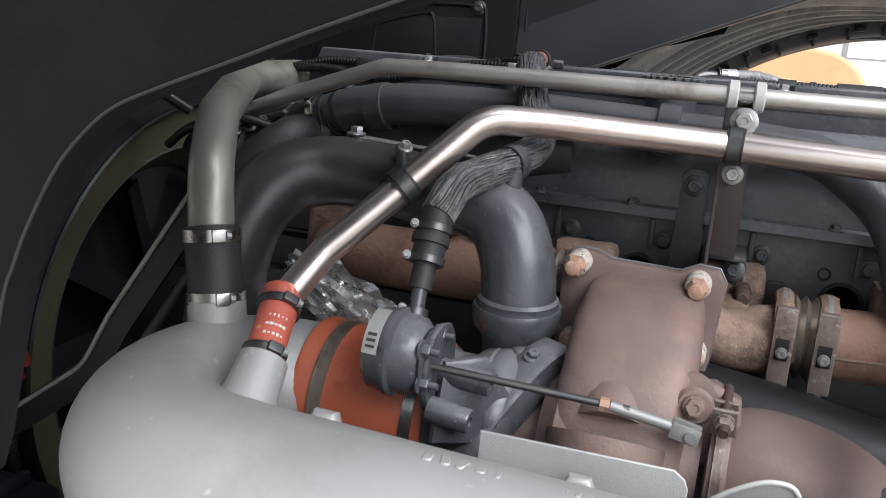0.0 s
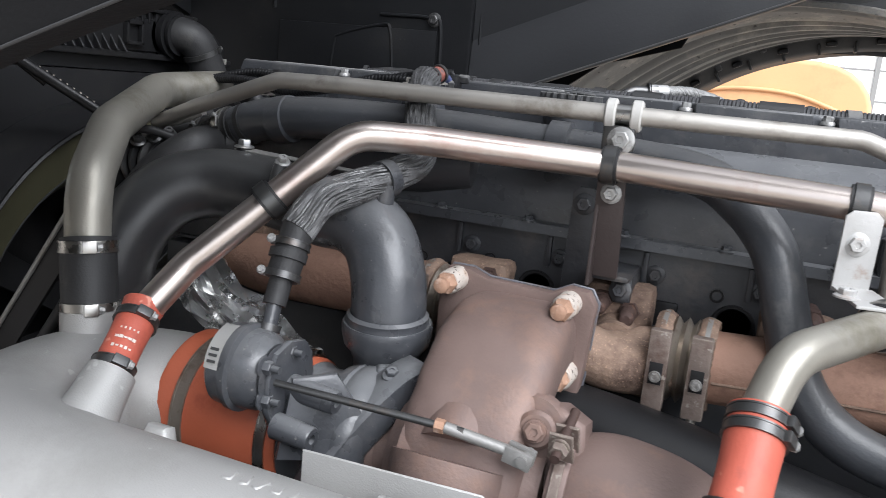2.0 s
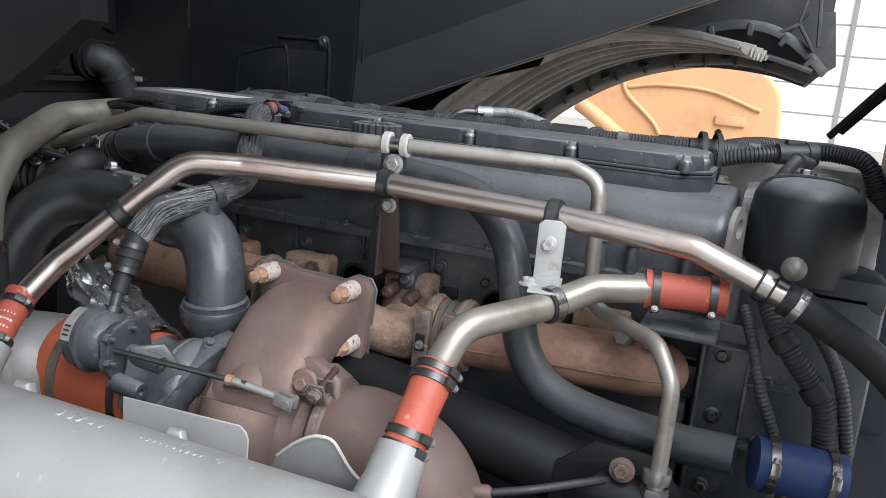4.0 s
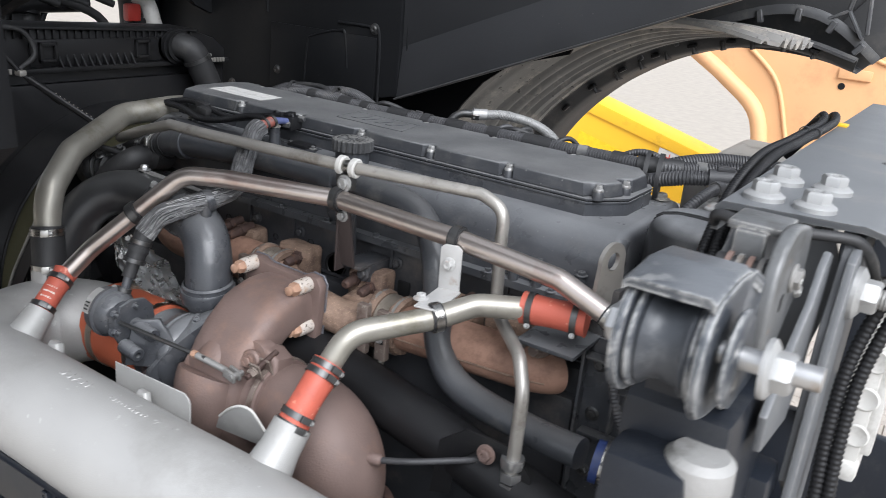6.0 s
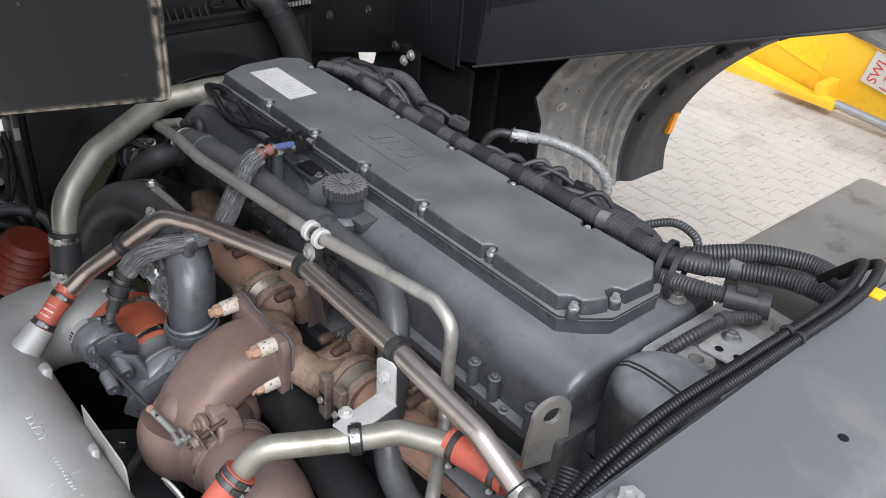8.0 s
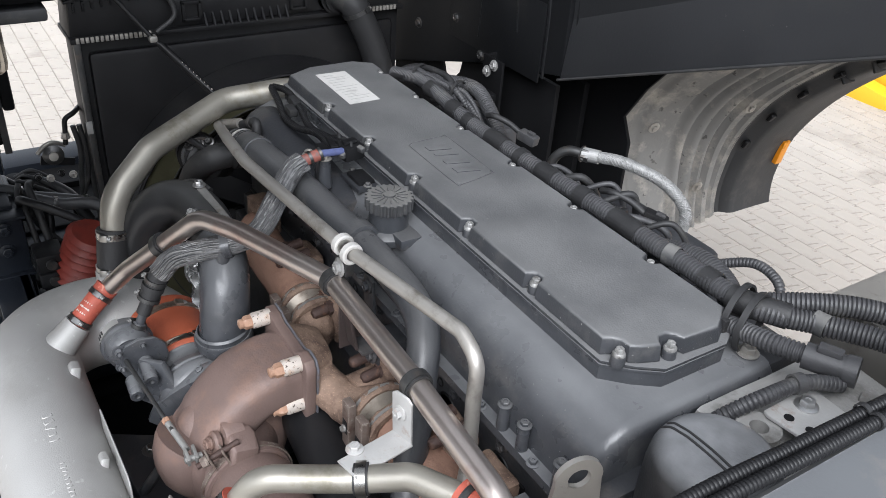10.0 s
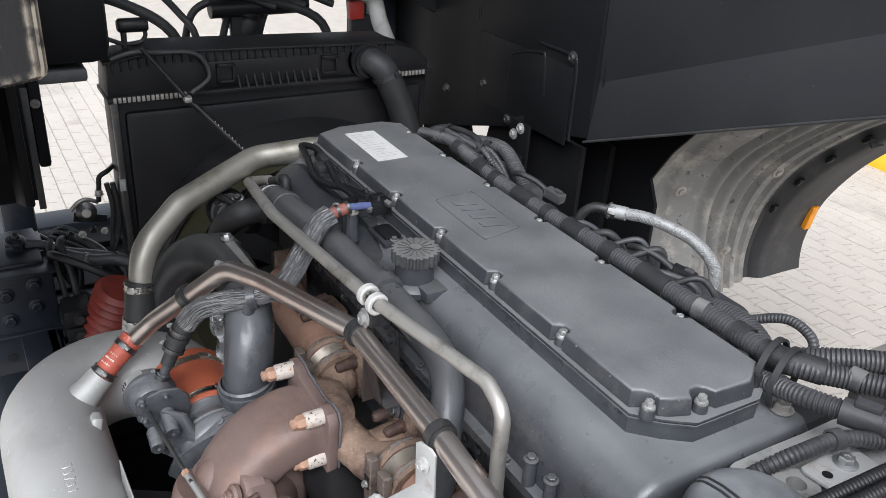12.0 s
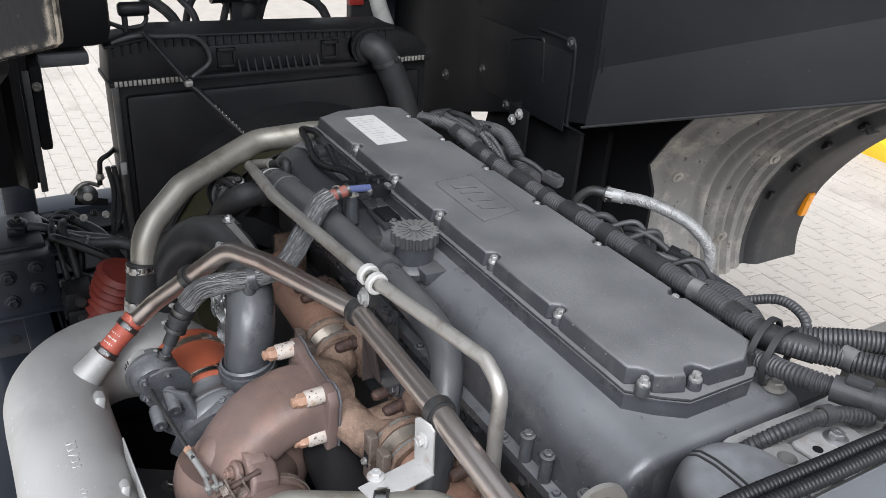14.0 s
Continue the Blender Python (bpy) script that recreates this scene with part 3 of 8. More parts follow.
for z in (0.888, 0.862, 0.84):
    part("union_nut", lathe([(0, -0.009), (0.020, -0.009), (0.021, 0), (0.020, 0.009), (0, 0.009)], (1.004, -0.338, z), (0, 0, 1), 6 if z < 0.87 else 24), ZINC, pipe_a)

B_PATH = [(0.052, -0.533, 1.003), (0.078, -0.488, 1.058), (0.225, -0.372, 1.227), (0.30, -0.328, 1.227), (0.51, -0.238, 1.219), (0.80, -0.240, 1.210), (1.00, -0.245, 1.195), (1.135, -0.250, 1.145)]
pipe_b = thing("polished_coolant_pipe", "bright polished stainless pipe with brown reflections painted in", "pipe")
part("bent_tube", tube(fillet(B_PATH, 0.07), 0.0185, 32), STEEL, pipe_b)

C_PATH = [(0.722, -0.505, 1.020), (0.742, -0.470, 1.085), (0.828, -0.345, 1.101), (0.875, -0.290, 1.123), (0.965, -0.238, 1.126)]
pipe_c = thing("satin_coolant_pipe", "satin aluminium pipe between two red silicone hoses", "pipe")
part("bent_tube", tube(fillet(C_PATH, 0.06), 0.0205, 32), SATIN, pipe_c)

L_PATH = [(-0.088, -0.476, 1.045), (-0.103, -0.462, 1.13), (-0.165, -0.360, 1.195), (-0.262, -0.155, 1.240), (-0.245, -0.02, 1.250), (-0.23, 0.06, 1.250)]
pipe_l = thing("breather_pipe", "thick satin aluminium pipe rising to the engine front", "pipe")
part("bent_tube", tube(fillet(L_PATH, 0.09), 0.0288, 32), SATIN, pipe_l)
hose_l = thing("rubber_coupling", "black rubber coupling hose with two worm clamps", "hose")
part("hose_body", tube(spline([(-0.088, -0.476, 1.062), (-0.078, -0.484, 1.02), (-0.064, -0.494, 0.966)]), 0.0345, 32), RUBBER, hose_l)
worm_clamp(hose_l, (-0.086, -0.4775, 1.052), (0.15, -0.1, -1), 0.0345, (0.75, -0.7, 0), width=0.015)
worm_clamp(hose_l, (-0.067, -0.492, 0.978), (0.15, -0.1, -1), 0.0345, (0.75, -0.7, 0), width=0.015)

D_PATH = [(-0.16, -0.15, 1.165), (-0.07, -0.168, 1.207), (0.03, -0.172, 1.226), (0.20, -0.158, 1.232), (0.44, -0.142, 1.226), (0.60, -0.140, 1.215), (0.665, -0.150, 1.185),
          (0.715, -0.183, 1.135), (0.742, -0.205, 1.06), (0.765, -0.225, 0.995), (0.805, -0.247, 0.952), (0.87, -0.26, 0.928), (1.00, -0.27, 0.915), (1.10, -0.28, 0.918)]
pipe_d = thing("grey_water_pipe", "dark grey painted water pipe curving down the engine side", "pipe")
part("bent_tube", tube(spline(D_PATH, 7), lambda u: 0.033 - 0.005 * min(1, u * 2.4), 28), PIPEGREY, pipe_d)
for p, q in (((0.42, -0.143, 1.2265), (0.435, -0.1425, 1.226)), ((-0.005, -0.171, 1.219), (0.01, -0.172, 1.222))):
    ax = Vector(q) - Vector(p)
    part("joint_collar", lathe([(0.029, -0.016), (0.036, -0.014), (0.0365, 0), (0.036, 0.014), (0.029, 0.016)], p, ax, 28, closed=True), PIPEGREY, pipe_d)
part("hose_end", tube(spline([(-0.09, -0.167, 1.198), (-0.16, -0.158, 1.170), (-0.225, -0.156, 1.146), (-0.285, -0.158, 1.10), (-0.31, -0.165, 1.04)], 6), 0.0345, 26), RUBBER, pipe_d, "black rubber hose end")
worm_clamp(pipe_d, (-0.105, -0.164, 1.192), (1, -0.12, 0.4), 0.0352, (0, -1, 0.4), CLAMP, 0.012)
worm_clamp(pipe_d, (-0.150, -0.159, 1.174), (1, -0.1, 0.4), 0.0352, (0, -1, 0.4), DARKCLAMP, 0.012)
part("ribbed_sleeve", merge(*[ring((-0.07 - 0.017 * k, -0.168 + 0.003 * k, 1.206 - 0.008 * k), (1, -0.15, 0.4), 0.0285, 0.009, 0.005) for k in range(5)]), RUBBER, pipe_d)

# black charge pipe with the grey elbow of the compressor
charge = thing("charge_air_pipe", "black charge air pipe arching over to the grey compressor elbow", "pipe")
part("arch_pipe", tube(spline([(-0.10, -0.440, 0.86), (-0.092, -0.434, 0.97), (-0.080, -0.412, 1.062), (-0.052, -0.372, 1.115), (-0.005, -0.335, 1.133), (0.06, -0.319, 1.132), (0.115, -0.321, 1.126), (0.17, -0.327, 1.118)]), lambda t: 0.050 - 0.004 * t, 32), CHARGE, charge)
part("arch_rib", tube(spline([(-0.135, -0.405, 0.90), (-0.128, -0.40, 0.98), (-0.112, -0.378, 1.07), (-0.082, -0.340, 1.135), (-0.03, -0.305, 1.166), (0.03, -0.292, 1.170)]), 0.006, 10), CHARGE, charge)
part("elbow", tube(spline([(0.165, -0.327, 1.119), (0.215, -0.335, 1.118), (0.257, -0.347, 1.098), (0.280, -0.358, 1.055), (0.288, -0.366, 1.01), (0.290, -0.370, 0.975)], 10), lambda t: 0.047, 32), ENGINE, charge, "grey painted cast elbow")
part("elbow_ring", lathe([(0.036, -0.052), (0.040, -0.050), (0.041, -0.030), (0.0455, -0.018), (0.0535, -0.008), (0.0560, 0.004), (0.0565, 0.016), (0.0545, 0.020), (0.0515, 0.019), (0.0505, 0.024), (0.0510, 0.028), (0.047, 0.032)], (0.289, -0.367, 0.985), (0.0, -0.1, 1), 36, closed=True), ENGINE, charge)
part("elbow_boss", lathe([(0, 0), (0.013, 0), (0.011, 0.035), (0, 0.035)], (0.259, -0.348, 1.135), (0.1, 0, 1), 18), ENGINE, charge)
part("arch_boss", lathe([(0, 0), (0.016, 0), (0.011, 0.035), (0, 0.035)], (0.025, -0.313, 1.150), (0, 0, 1), 18), BLACK, charge)
part("boss_bolt", hexbolt((0.025, -0.313, 1.185), (0, 0, 1), 0.009, 0.009), ZINC, charge)
strut = thing("pipe_stay", "flat steel stay from the charge pipe to the polished pipe", "bracket")
part("strap", slab([(-0.01, -0.009), (0.17, -0.006), (0.17, 0.006), (-0.01, 0.009)], 0.003, plane_pose((0.025, -0.313, 1.181), (1, 0.08, -0.06), (0, 1, 0.1)), 0.001, 1), WORN, strut)

# silver casting
CASTP = [(1.02, -0.64, 0.76), (0.90, -0.67, 0.80), (0.75, -0.690, 0.828), (0.5, -0.705, 0.842), (0.25, -0.704, 0.846), (0.12, -0.705, 0.848)]
arc = [(0.085 + 0.140 * math.cos(radians(a)), -0.565 + 0.140 * math.sin(radians(a)), 0.85 + 0.015 * (270 - a) / 180) for a in range(262, 88, -8)]
casting = thing("intake_casting", "sand-cast silver aluminium intake elbow with raised lettering", "intake pipe")
part("cast_body", tube(spline(CASTP, 6) + spline([Vector(p) for p in arc] + [Vector((0.095, -0.425, 0.865)), Vector((0.115, -0.425, 0.865))], 3), lambda t: 0.098 - 0.0145 * min(1.0, max(0, (t - 0.87) / 0.08)), 40), CASTALU, casting)
part("breather_stub", lathe([(0, -0.10), (0.062, -0.10), (0.045, -0.05), (0.037, -0.02), (0.036, 0.02), (0, 0.02)], (-0.062, -0.496, 0.955), (-0.15, 0.1, 1), 32), CASTALU, casting)
part("hose_stub", lathe([(0, -0.10), (0.043, -0.10), (0.036, -0.05), (0.030, -0.015), (0.0275, 0.02), (0, 0.02)], (0.071, -0.612, 0.940), (-0.1, 0.72, 0.68), 32), CASTALU, casting)
part("rear_stub", lathe([(0, -0.10), (0.050, -0.10), (0.040, -0.05), (0.034, -0.01), (0.033, 0.03), (0, 0.03)], (0.716, -0.590, 0.926), (0.05, 0.62, 0.78), 32), CASTALU, casting)
part("stop_lug", slab([(-0.03, -0.04), (0.03, -0.04), (0.012, 0.0), (-0.012, 0.0)], 0.022, plane_pose((0.165, -0.617, 0.925), (1, 0, 0), (0, 0.3, 1)), 0.009, 3), CASTALU, casting)
part("stiffener_lug", slab([(-0.03, -0.04), (0.03, -0.04), (0.01, 0.0), (-0.01, 0.0)], 0.016, plane_pose((0.430, -0.627, 0.925), (1, 0, 0), (0, 0.3, 1)), 0.007, 3), CASTALU, casting)
wingp = [(-0.085, -0.085), (-0.068, -0.050), (-0.040, -0.022), (-0.014, -0.004), (0.004, 0.0), (0.016, -0.004), (0.024, -0.018), (0.036, -0.044), (0.052, -0.062), (0.075, -0.070), (0.075, -0.085)]
part("guard_wing", slab(wingp, 0.0035, plane_pose((0.600, -0.562, 0.932), (1, 0.1, 0.0), (0, -0.3, 1)), 0.001), CASTALU, casting)
part("wing_rim", tube(spline([(0.600 + x, -0.565 + 0.1 * x - 0.29 * y, 0.932 + 0.96 * y) for x, y in wingp[1:-1]], 4), 0.0026, 8), WHITEPART, casting)
# raised writing on the casting that cannot be read: plain bars
rnd = random.Random(5)
for x0, x1, n, tall in ((0.296, 0.378, 5, 0.017), (0.425, 0.520, 10, 0.010), (0.535, 0.548, 1, 0.014), (0.562, 0.600, 3, 0.014), (0.626, 0.738, 9, 0.013)):
    w = (x1 - x0) / n
    for k in range(n):
        x = x0 + (k + 0.5) * w
        yc = -0.705 + 0.015 * max(0.0, (x - 0.5) / 0.25)
        zc = 0.846 - 0.004 * max(0.0, (x - 0.25) / 0.25) if x < 0.5 else 0.842 - 0.014 * (x - 0.5) / 0.25
        a = radians(2 + 10 * max(0.0, x - 0.4))
        m = Matrix.Translation((x, yc + 0.0975 * math.sin(a), zc + 0.0975 * math.cos(a))) @ Matrix.Rotation(0.03, 4, "Y") @ Matrix.Rotation(-a, 4, "X") @ Matrix.Rotation(rnd.uniform(-0.3, 0.3), 4, "Z")
        part("raised_letter", block((w * rnd.uniform(0.30, 0.70), tall * rnd.uniform(0.8, 1.1), 0.0034), m, 0.0013, 1), CASTALU, casting)


heat = thing("heat_shield_plate", "thin bent silver heat shield plate beside the casting", "shield")
part("plate", slab([(0, -0.09), (0.197, -0.09), (0.198, -0.012), (0.194, -0.003), (0.184, 0.004), (0, 0.0)], 0.003, plane_pose((0.326, -0.615, 0.940), (1, 0.01, 0.0), (0, 0.0, 1)), 0.001, 1), CASTALU, heat)


def silicone(name, label, pts, r, mat, clamps, screw, clampmat=None):
    """A silicone hose with its clamps."""
    t = thing(name, label, "hose")
    path = spline(pts, 8)
    part("hose_body", tube(path, lambda u: r * (1 + 0.045 * math.cos(2 * math.pi * u) + (0.05 if u < 0.03 or u > 0.97 else 0.0)), 32), mat, t)
    n = len(path) - 1
    for c in clamps:
        i = min(n - 1, max(1, int(c * n)))
        worm_clamp(t, path[i], path[i + 1] - path[i - 1], r * 1.035, screw, clampmat or DARKCLAMP, 0.011)
    return t


red_b = silicone("red_hose", "red silicone hose with pale print and two dark clamps", [(0.0495, -0.528, 1.010), (0.061, -0.572, 0.975), (0.0715, -0.614, 0.938)], 0.0225, RED, (0.2, 0.78), (0.6, -0.2, 0.6))
for k in range(3):
    for j in range(5):
        c = Vector((0.061, -0.572, 0.975)) + Vector((0.0095, -0.04, -0.034)) * (0.22 * (k - 1))
        d = Vector((0.55 - 0.0 * k, -0.55, 0.55)).normalized()
        ax = Vector((0.22, -0.75, -0.62)).normalized()
        d = (d - ax * d.dot(ax)).normalized()
        s = d.cross(ax)
        a = (j - 2) * 0.22
        n = (d * math.cos(a) + s * math.sin(a)).normalized()
        part("print_mark", block((0.0018 + 0.0012 * ((3 * j + 2 * k) % 3), 0.002 + 0.0009 * ((j + k) % 3), 0.0006), Matrix.Translation(c + n * 0.0222) @ plane_pose((0, 0, 0), s * math.cos(a) - d * math.sin(a), ax), 0), PALEPRINT, red_b)
silicone("red_hose", "plain red silicone hose joining the casting and a satin pipe", [(0.7255, -0.497, 1.034), (0.722, -0.54, 0.99), (0.716, -0.584, 0.934)], 0.0265, RED, (0.10, 0.20, 0.80, 0.90), (0.8, -0.5, 0))
silicone("red_hose", "short red silicone hose at the engine rear", [(0.940, -0.243, 1.125), (1.00, -0.232, 1.127), (1.052, -0.222, 1.128)], 0.0265, RED, (0.14, 0.86), (0, -0.5, -1))
orange = thing("orange_hose", "wide orange silicone hose at the compressor inlet", "hose")
part("hose_body", lathe([(0.084, -0.098), (0.0900, -0.096), (0.0905, -0.090), (0.0875, -0.084), (0.0875, -0.02), (0.0885, 0.0), (0.0875, 0.03), (0.0865, 0.070), (0.083, 0.074)], (0.150, -0.425, 0.866), (1, 0, 0), 48), ORANGE, orange)
worm_clamp(orange, (0.088, -0.425, 0.866), (1, 0, 0), 0.088, (0, 0.3, 1), BELLOWS, width=0.018)
worm_clamp(orange, (0.207, -0.425, 0.866), (1, 0, 0), 0.088, (0, 0.3, 1), width=0.014)

# ---------- turbocharger ----------
turbo = thing("turbocharger", "turbocharger with brown rusted turbine housing and grey compressor", "turbocharger")
TY, TZ = -0.425, 0.868
part("compressor_cover", lathe([(0, -0.050), (0.080, -0.050), (0.081, -0.036), (0.076, -0.030), (0.076, -0.006), (0.086, 0.006), (0.090, 0.02), (0.082, 0.034), (0.05, 0.04), (0.04, 0.06), (0, 0.06)], (0.262, TY, TZ), (1, 0, 0), 48), ENGINE, turbo)
vol = bmesh.new()
sweep(vol, [(0.298, TY + 0.060 * math.sin(radians(a)), TZ + 0.060 * math.cos(radians(a))) for a in range(60, -290, -9)], lambda t: 0.034 - 0.014 * t, 20)
part("compressor_volute", vol, ENGINE, turbo)
part("outlet_neck", tube(spline([(0.296, -0.385, 0.885), (0.292, -0.373, 0.925), (0.289, -0.368, 0.965)]), lambda t: 0.034 + 0.004 * t, 24), ENGINE, turbo)
part("bearing_housing", lathe([(0, 0), (0.055, 0), (0.042, 0.015), (0.042, 0.05), (0.06, 0.065), (0, 0.065)], (0.315, TY, TZ), (1, 0, 0), 32), RUST, turbo)
tv = bmesh.new()
sweep(tv, [(0.432, TY + 0.068 * math.sin(radians(a)), TZ + 0.068 * math.cos(radians(a))) for a in range(-60, -420, -10)], lambda t: 0.066 - 0.022 * t, 24)
part("turbine_volute", roughen(tv, 0.0018, 22.0, 0), RUST, turbo)
part("turbine_core", lathe([(0, 0), (0.07, 0), (0.09, 0.02), (0.09, 0.12), (0.066, 0.15), (0.066, 0.175), (0, 0.175)], (0.355, TY, TZ), (1, 0, 0), 40), RUST, turbo)
sec = []
for k in range(28):
    a = 2 * math.pi * k / 28
    c, s = math.cos(a), math.sin(a)
    sec.append((0.074 * math.copysign(abs(c) ** 0.55, c), 0.047 * math.copysign(abs(s) ** 0.55, s)))
duct = sweep(bmesh.new(), spline([(0.436, -0.292, 1.003), (0.438, -0.340, 1.002), (0.440, -0.392, 0.985), (0.440, -0.440, 0.940), (0.438, -0.466, 0.880), (0.436, -0.462, 0.815), (0.434, -0.43, 0.765)], 8),
             lambda t: 1.0, section=sec, up=(0, 0, 1))
part("inlet_duct", roughen(duct, 0.0018, 22.0, 1), RUST, turbo)
fl = [(-0.100, 0.040), (-0.090, 0.062), (-0.062, 0.062), (-0.04, 0.054), (0.04, 0.052), (0.060, 0.062), (0.084, 0.060), (0.094, 0.044), (0.092, 0.020), (0.088, -0.045), (0.084, -0.078), (0.060, -0.088), (0.035, -0.060), (-0.05, -0.060), (-0.085, -0.075), (-0.098, -0.05)]
part("inlet_flange", roughen(slab([(x * 1.05, y * 1.06) for x, y in fl], 0.020, plane_pose((0.430, -0.279, 1.005), (1, 0, 0), (0, 0, 1)), 0.004), 0.0015, 50.0, 1), RUST, turbo)
part("flange_gasket", slab([(x * 1.07, y * 1.08) for x, y in fl], 0.004, plane_pose((0.430, -0.2745, 1.005), (1, 0, 0), (0, 0, 1)), 0.001, 1), HEATBLUE, turbo, "blue grey heat tinted gasket edge")
for x, y, z in ((0.349, -0.300, 1.057), (0.497, -0.300, 1.052), (0.503, -0.300, 0.966), (0.352, -0.300, 0.955)):
    s = part("stud_sleeve", lathe([(0, 0), (0.0155, 0), (0.0155, 0.034), (0.0135, 0.037), (0, 0.037)], (x, y + 0.005, z), (0, -1, 0), 20), STUD, turbo, "scaly pale spacer sleeve")
    part("stud_nut", merge(lathe([(0, 0), (0.0135, 0), (0.0135, 0.012), (0.010, 0.016), (0, 0.016)], (x, y - 0.032, z), (0, -1, 0), 6), lathe([(0, 0), (0.0095, 0), (0.0095, 0.008), (0.006, 0.010), (0, 0.010)], (x, y - 0.047, z), (0, -1, 0), 14)), STUDTIP, s)
part("lever_boss", slab([(-0.040, -0.055), (0.03, -0.055), (0.048, -0.02), (0.043, 0.022), (0.015, 0.036), (-0.030, 0.030)], 0.052, plane_pose((0.520, -0.406, 0.932), (1, 0, 0), (0, 0.2, 1)), 0.010, 3), RUST, turbo)
part("lever_disc", lathe([(0, -0.03), (0.034, -0.03), (0.036, 0.0), (0.033, 0.006), (0, 0.006)], (0.508, -0.452, 0.950), (0.1, -1, 0.2), 32), RUST, turbo)
part("lever_pin", lathe([(0, 0), (0.020, 0), (0.021, 0.008), (0.017, 0.012), (0.011, 0.012), (0.011, 0.016), (0, 0.016)], (0.5155, -0.462, 0.953), (0.1, -1, 0.2), 24), RUST, turbo)
part("boss_plug", hexbolt((0.5165, -0.476, 0.956), (0.1, -1, 0.2), 0.0105, 0.008, 1.2), RUST, turbo)
for k, (dx, dz) in enumerate(((0, 0), (0.014, 0.001), (-0.014, -0.001))):
    for j in range(3):
        part("cast_mark", block((0.007, 0.0015, 0.006), Matrix.Translation((0.462 + dx, -0.352 - 0.006 * j, 1.032 - 0.004 * j - 0.0)), 0.0005, 1), RUST, turbo)
# actuator
act = part("actuator", lathe([(0, 0), (0.040, 0), (0.046, 0.006), (0.047, 0.020), (0.050, 0.024), (0.050, 0.031), (0.045, 0.034), (0.043, 0.052), (0.034, 0.062), (0, 0.062)], (0.172, -0.532, 0.972), (1, 0.0, -0.03), 40), ENGINE, turbo, "grey round diaphragm actuator")
lab = bmesh.new()
vs = [[lab.verts.new((0.1755 + 0.018 * j, -0.532 - (0.0470 + 0.0008 * j) * math.cos(radians(a)), 0.972 + (0.0470 + 0.0008 * j) * math.sin(radians(a)))) for j in (0, 1)] for a in range(8, 81, 8)]
for p, q in zip(vs, vs[1:]):
    lab.faces.new((p[0], p[1], q[1], q[0]))
bmesh.ops.solidify(lab, geom=lab.faces[:], thickness=-0.0012)
lab_ob = part("actuator_label", lab, WHITE, act, "small white printed label round the rim")
for k, a in enumerate((18, 26, 34)):
    part("print_bar", block((0.010, 0.0012, 0.003), Matrix.Translation((0.185, -0.532 - 0.0486 * math.cos(radians(a)), 0.972 + 0.0486 * math.sin(radians(a)))) @ Matrix.Rotation(-radians(a), 4, "X"), 0), DARKPRINT, lab_ob)
part("actuator_step", lathe([(0.030, 0), (0.034, 0.004), (0.030, 0.006), (0.022, 0.006)], (0.2335, -0.532, 0.970), (1, 0, -0.03), 32, closed=True), ENGINE, act)
for dy, dz in ((-0.024, 0.016), (-0.022, -0.022), (0.02, 0.022)):
    part("actuator_nut", merge(hexbolt((0.235, -0.532 + dy, 0.970 + dz), (1, 0, 0), 0.008, 0.010), lathe([(0, 0), (0.004, 0), (0.004, 0.022), (0, 0.022)], (0.235, -0.532 + dy, 0.970 + dz), (1, 0, 0), 10)), ENGINE, act)
part("actuator_bracket", roughen(slab([(-0.046, -0.030), (-0.034, -0.052), (-0.012, -0.064), (0.014, -0.062), (0.036, -0.040), (0.046, -0.012), (0.042, 0.014), (0.024, 0.033), (-0.006, 0.038), (-0.032, 0.030), (-0.045, 0.004)], 0.010, plane_pose((0.236, -0.512, 0.968), (0, 1, 0), (0, 0, 1)), 0.004), 0.0008, 45.0, 1), ENGINE, turbo)
STRUT = [(0.352, -0.398, 0.958), (0.335, -0.425, 0.945), (0.312, -0.462, 0.912), (0.290, -0.492, 0.872), (0.280, -0.505, 0.835)]
part("strut", roughen(sweep(bmesh.new(), spline(STRUT, 6), 1.0, section=[(-0.022, -0.020), (0.022, -0.020), (0.026, -0.014), (0.024, 0.016), (0.018, 0.020), (-0.018, 0.020), (-0.024, 0.016), (-0.026, -0.014)], up=(0, 0, 1)), 0.0010, 45.0, 1), ENGINE, turbo, "grey cast strut between the elbow and the actuator")
part("strut_foot", roughen(slab([(-0.045, -0.05), (0.040, -0.055), (0.050, 0.0), (0.020, 0.045), (-0.030, 0.040)], 0.016, plane_pose((0.272, -0.500, 0.925), (0.75, 0.6, 0.0), (0, 0.25, 1)), 0.006), 0.0010, 45.0, 1), ENGINE, turbo)
part("neck_block", roughen(block((0.050, 0.046, 0.040), Matrix.Translation((0.318, -0.398, 0.942)) @ Matrix.Rotation(0.5, 4, "Z"), 0.010, 3), 0.0010, 45.0, 1), ENGINE, turbo)
for p, long in (((0.246, -0.512, 0.952), 0.058), ((0.246, -0.540, 0.916), 0.046)):
    part("bracket_boss", lathe([(0, 0), (0.0150, 0), (0.0135, long), (0.0120, long + 0.002), (0.0052, long + 0.002), (0.0052, long - 0.008), (0, long - 0.008)], p, (1, -0.08, -0.06), 20), ENGINE, turbo)
for p, d in (((0.330, -0.432, 0.960), (0.1, -0.35, 1)), ((0.318, -0.476, 0.902), (0.5, -0.8, 0.3))):
    part("bracket_bolt", hexbolt(p, d, 0.0078, 0.007), ENGINE, turbo)
part("actuator_rod", tube([(0.233, -0.548, 0.968), (0.455, -0.522, 0.956)], 0.0042, 12), DARKCLAMP, turbo)
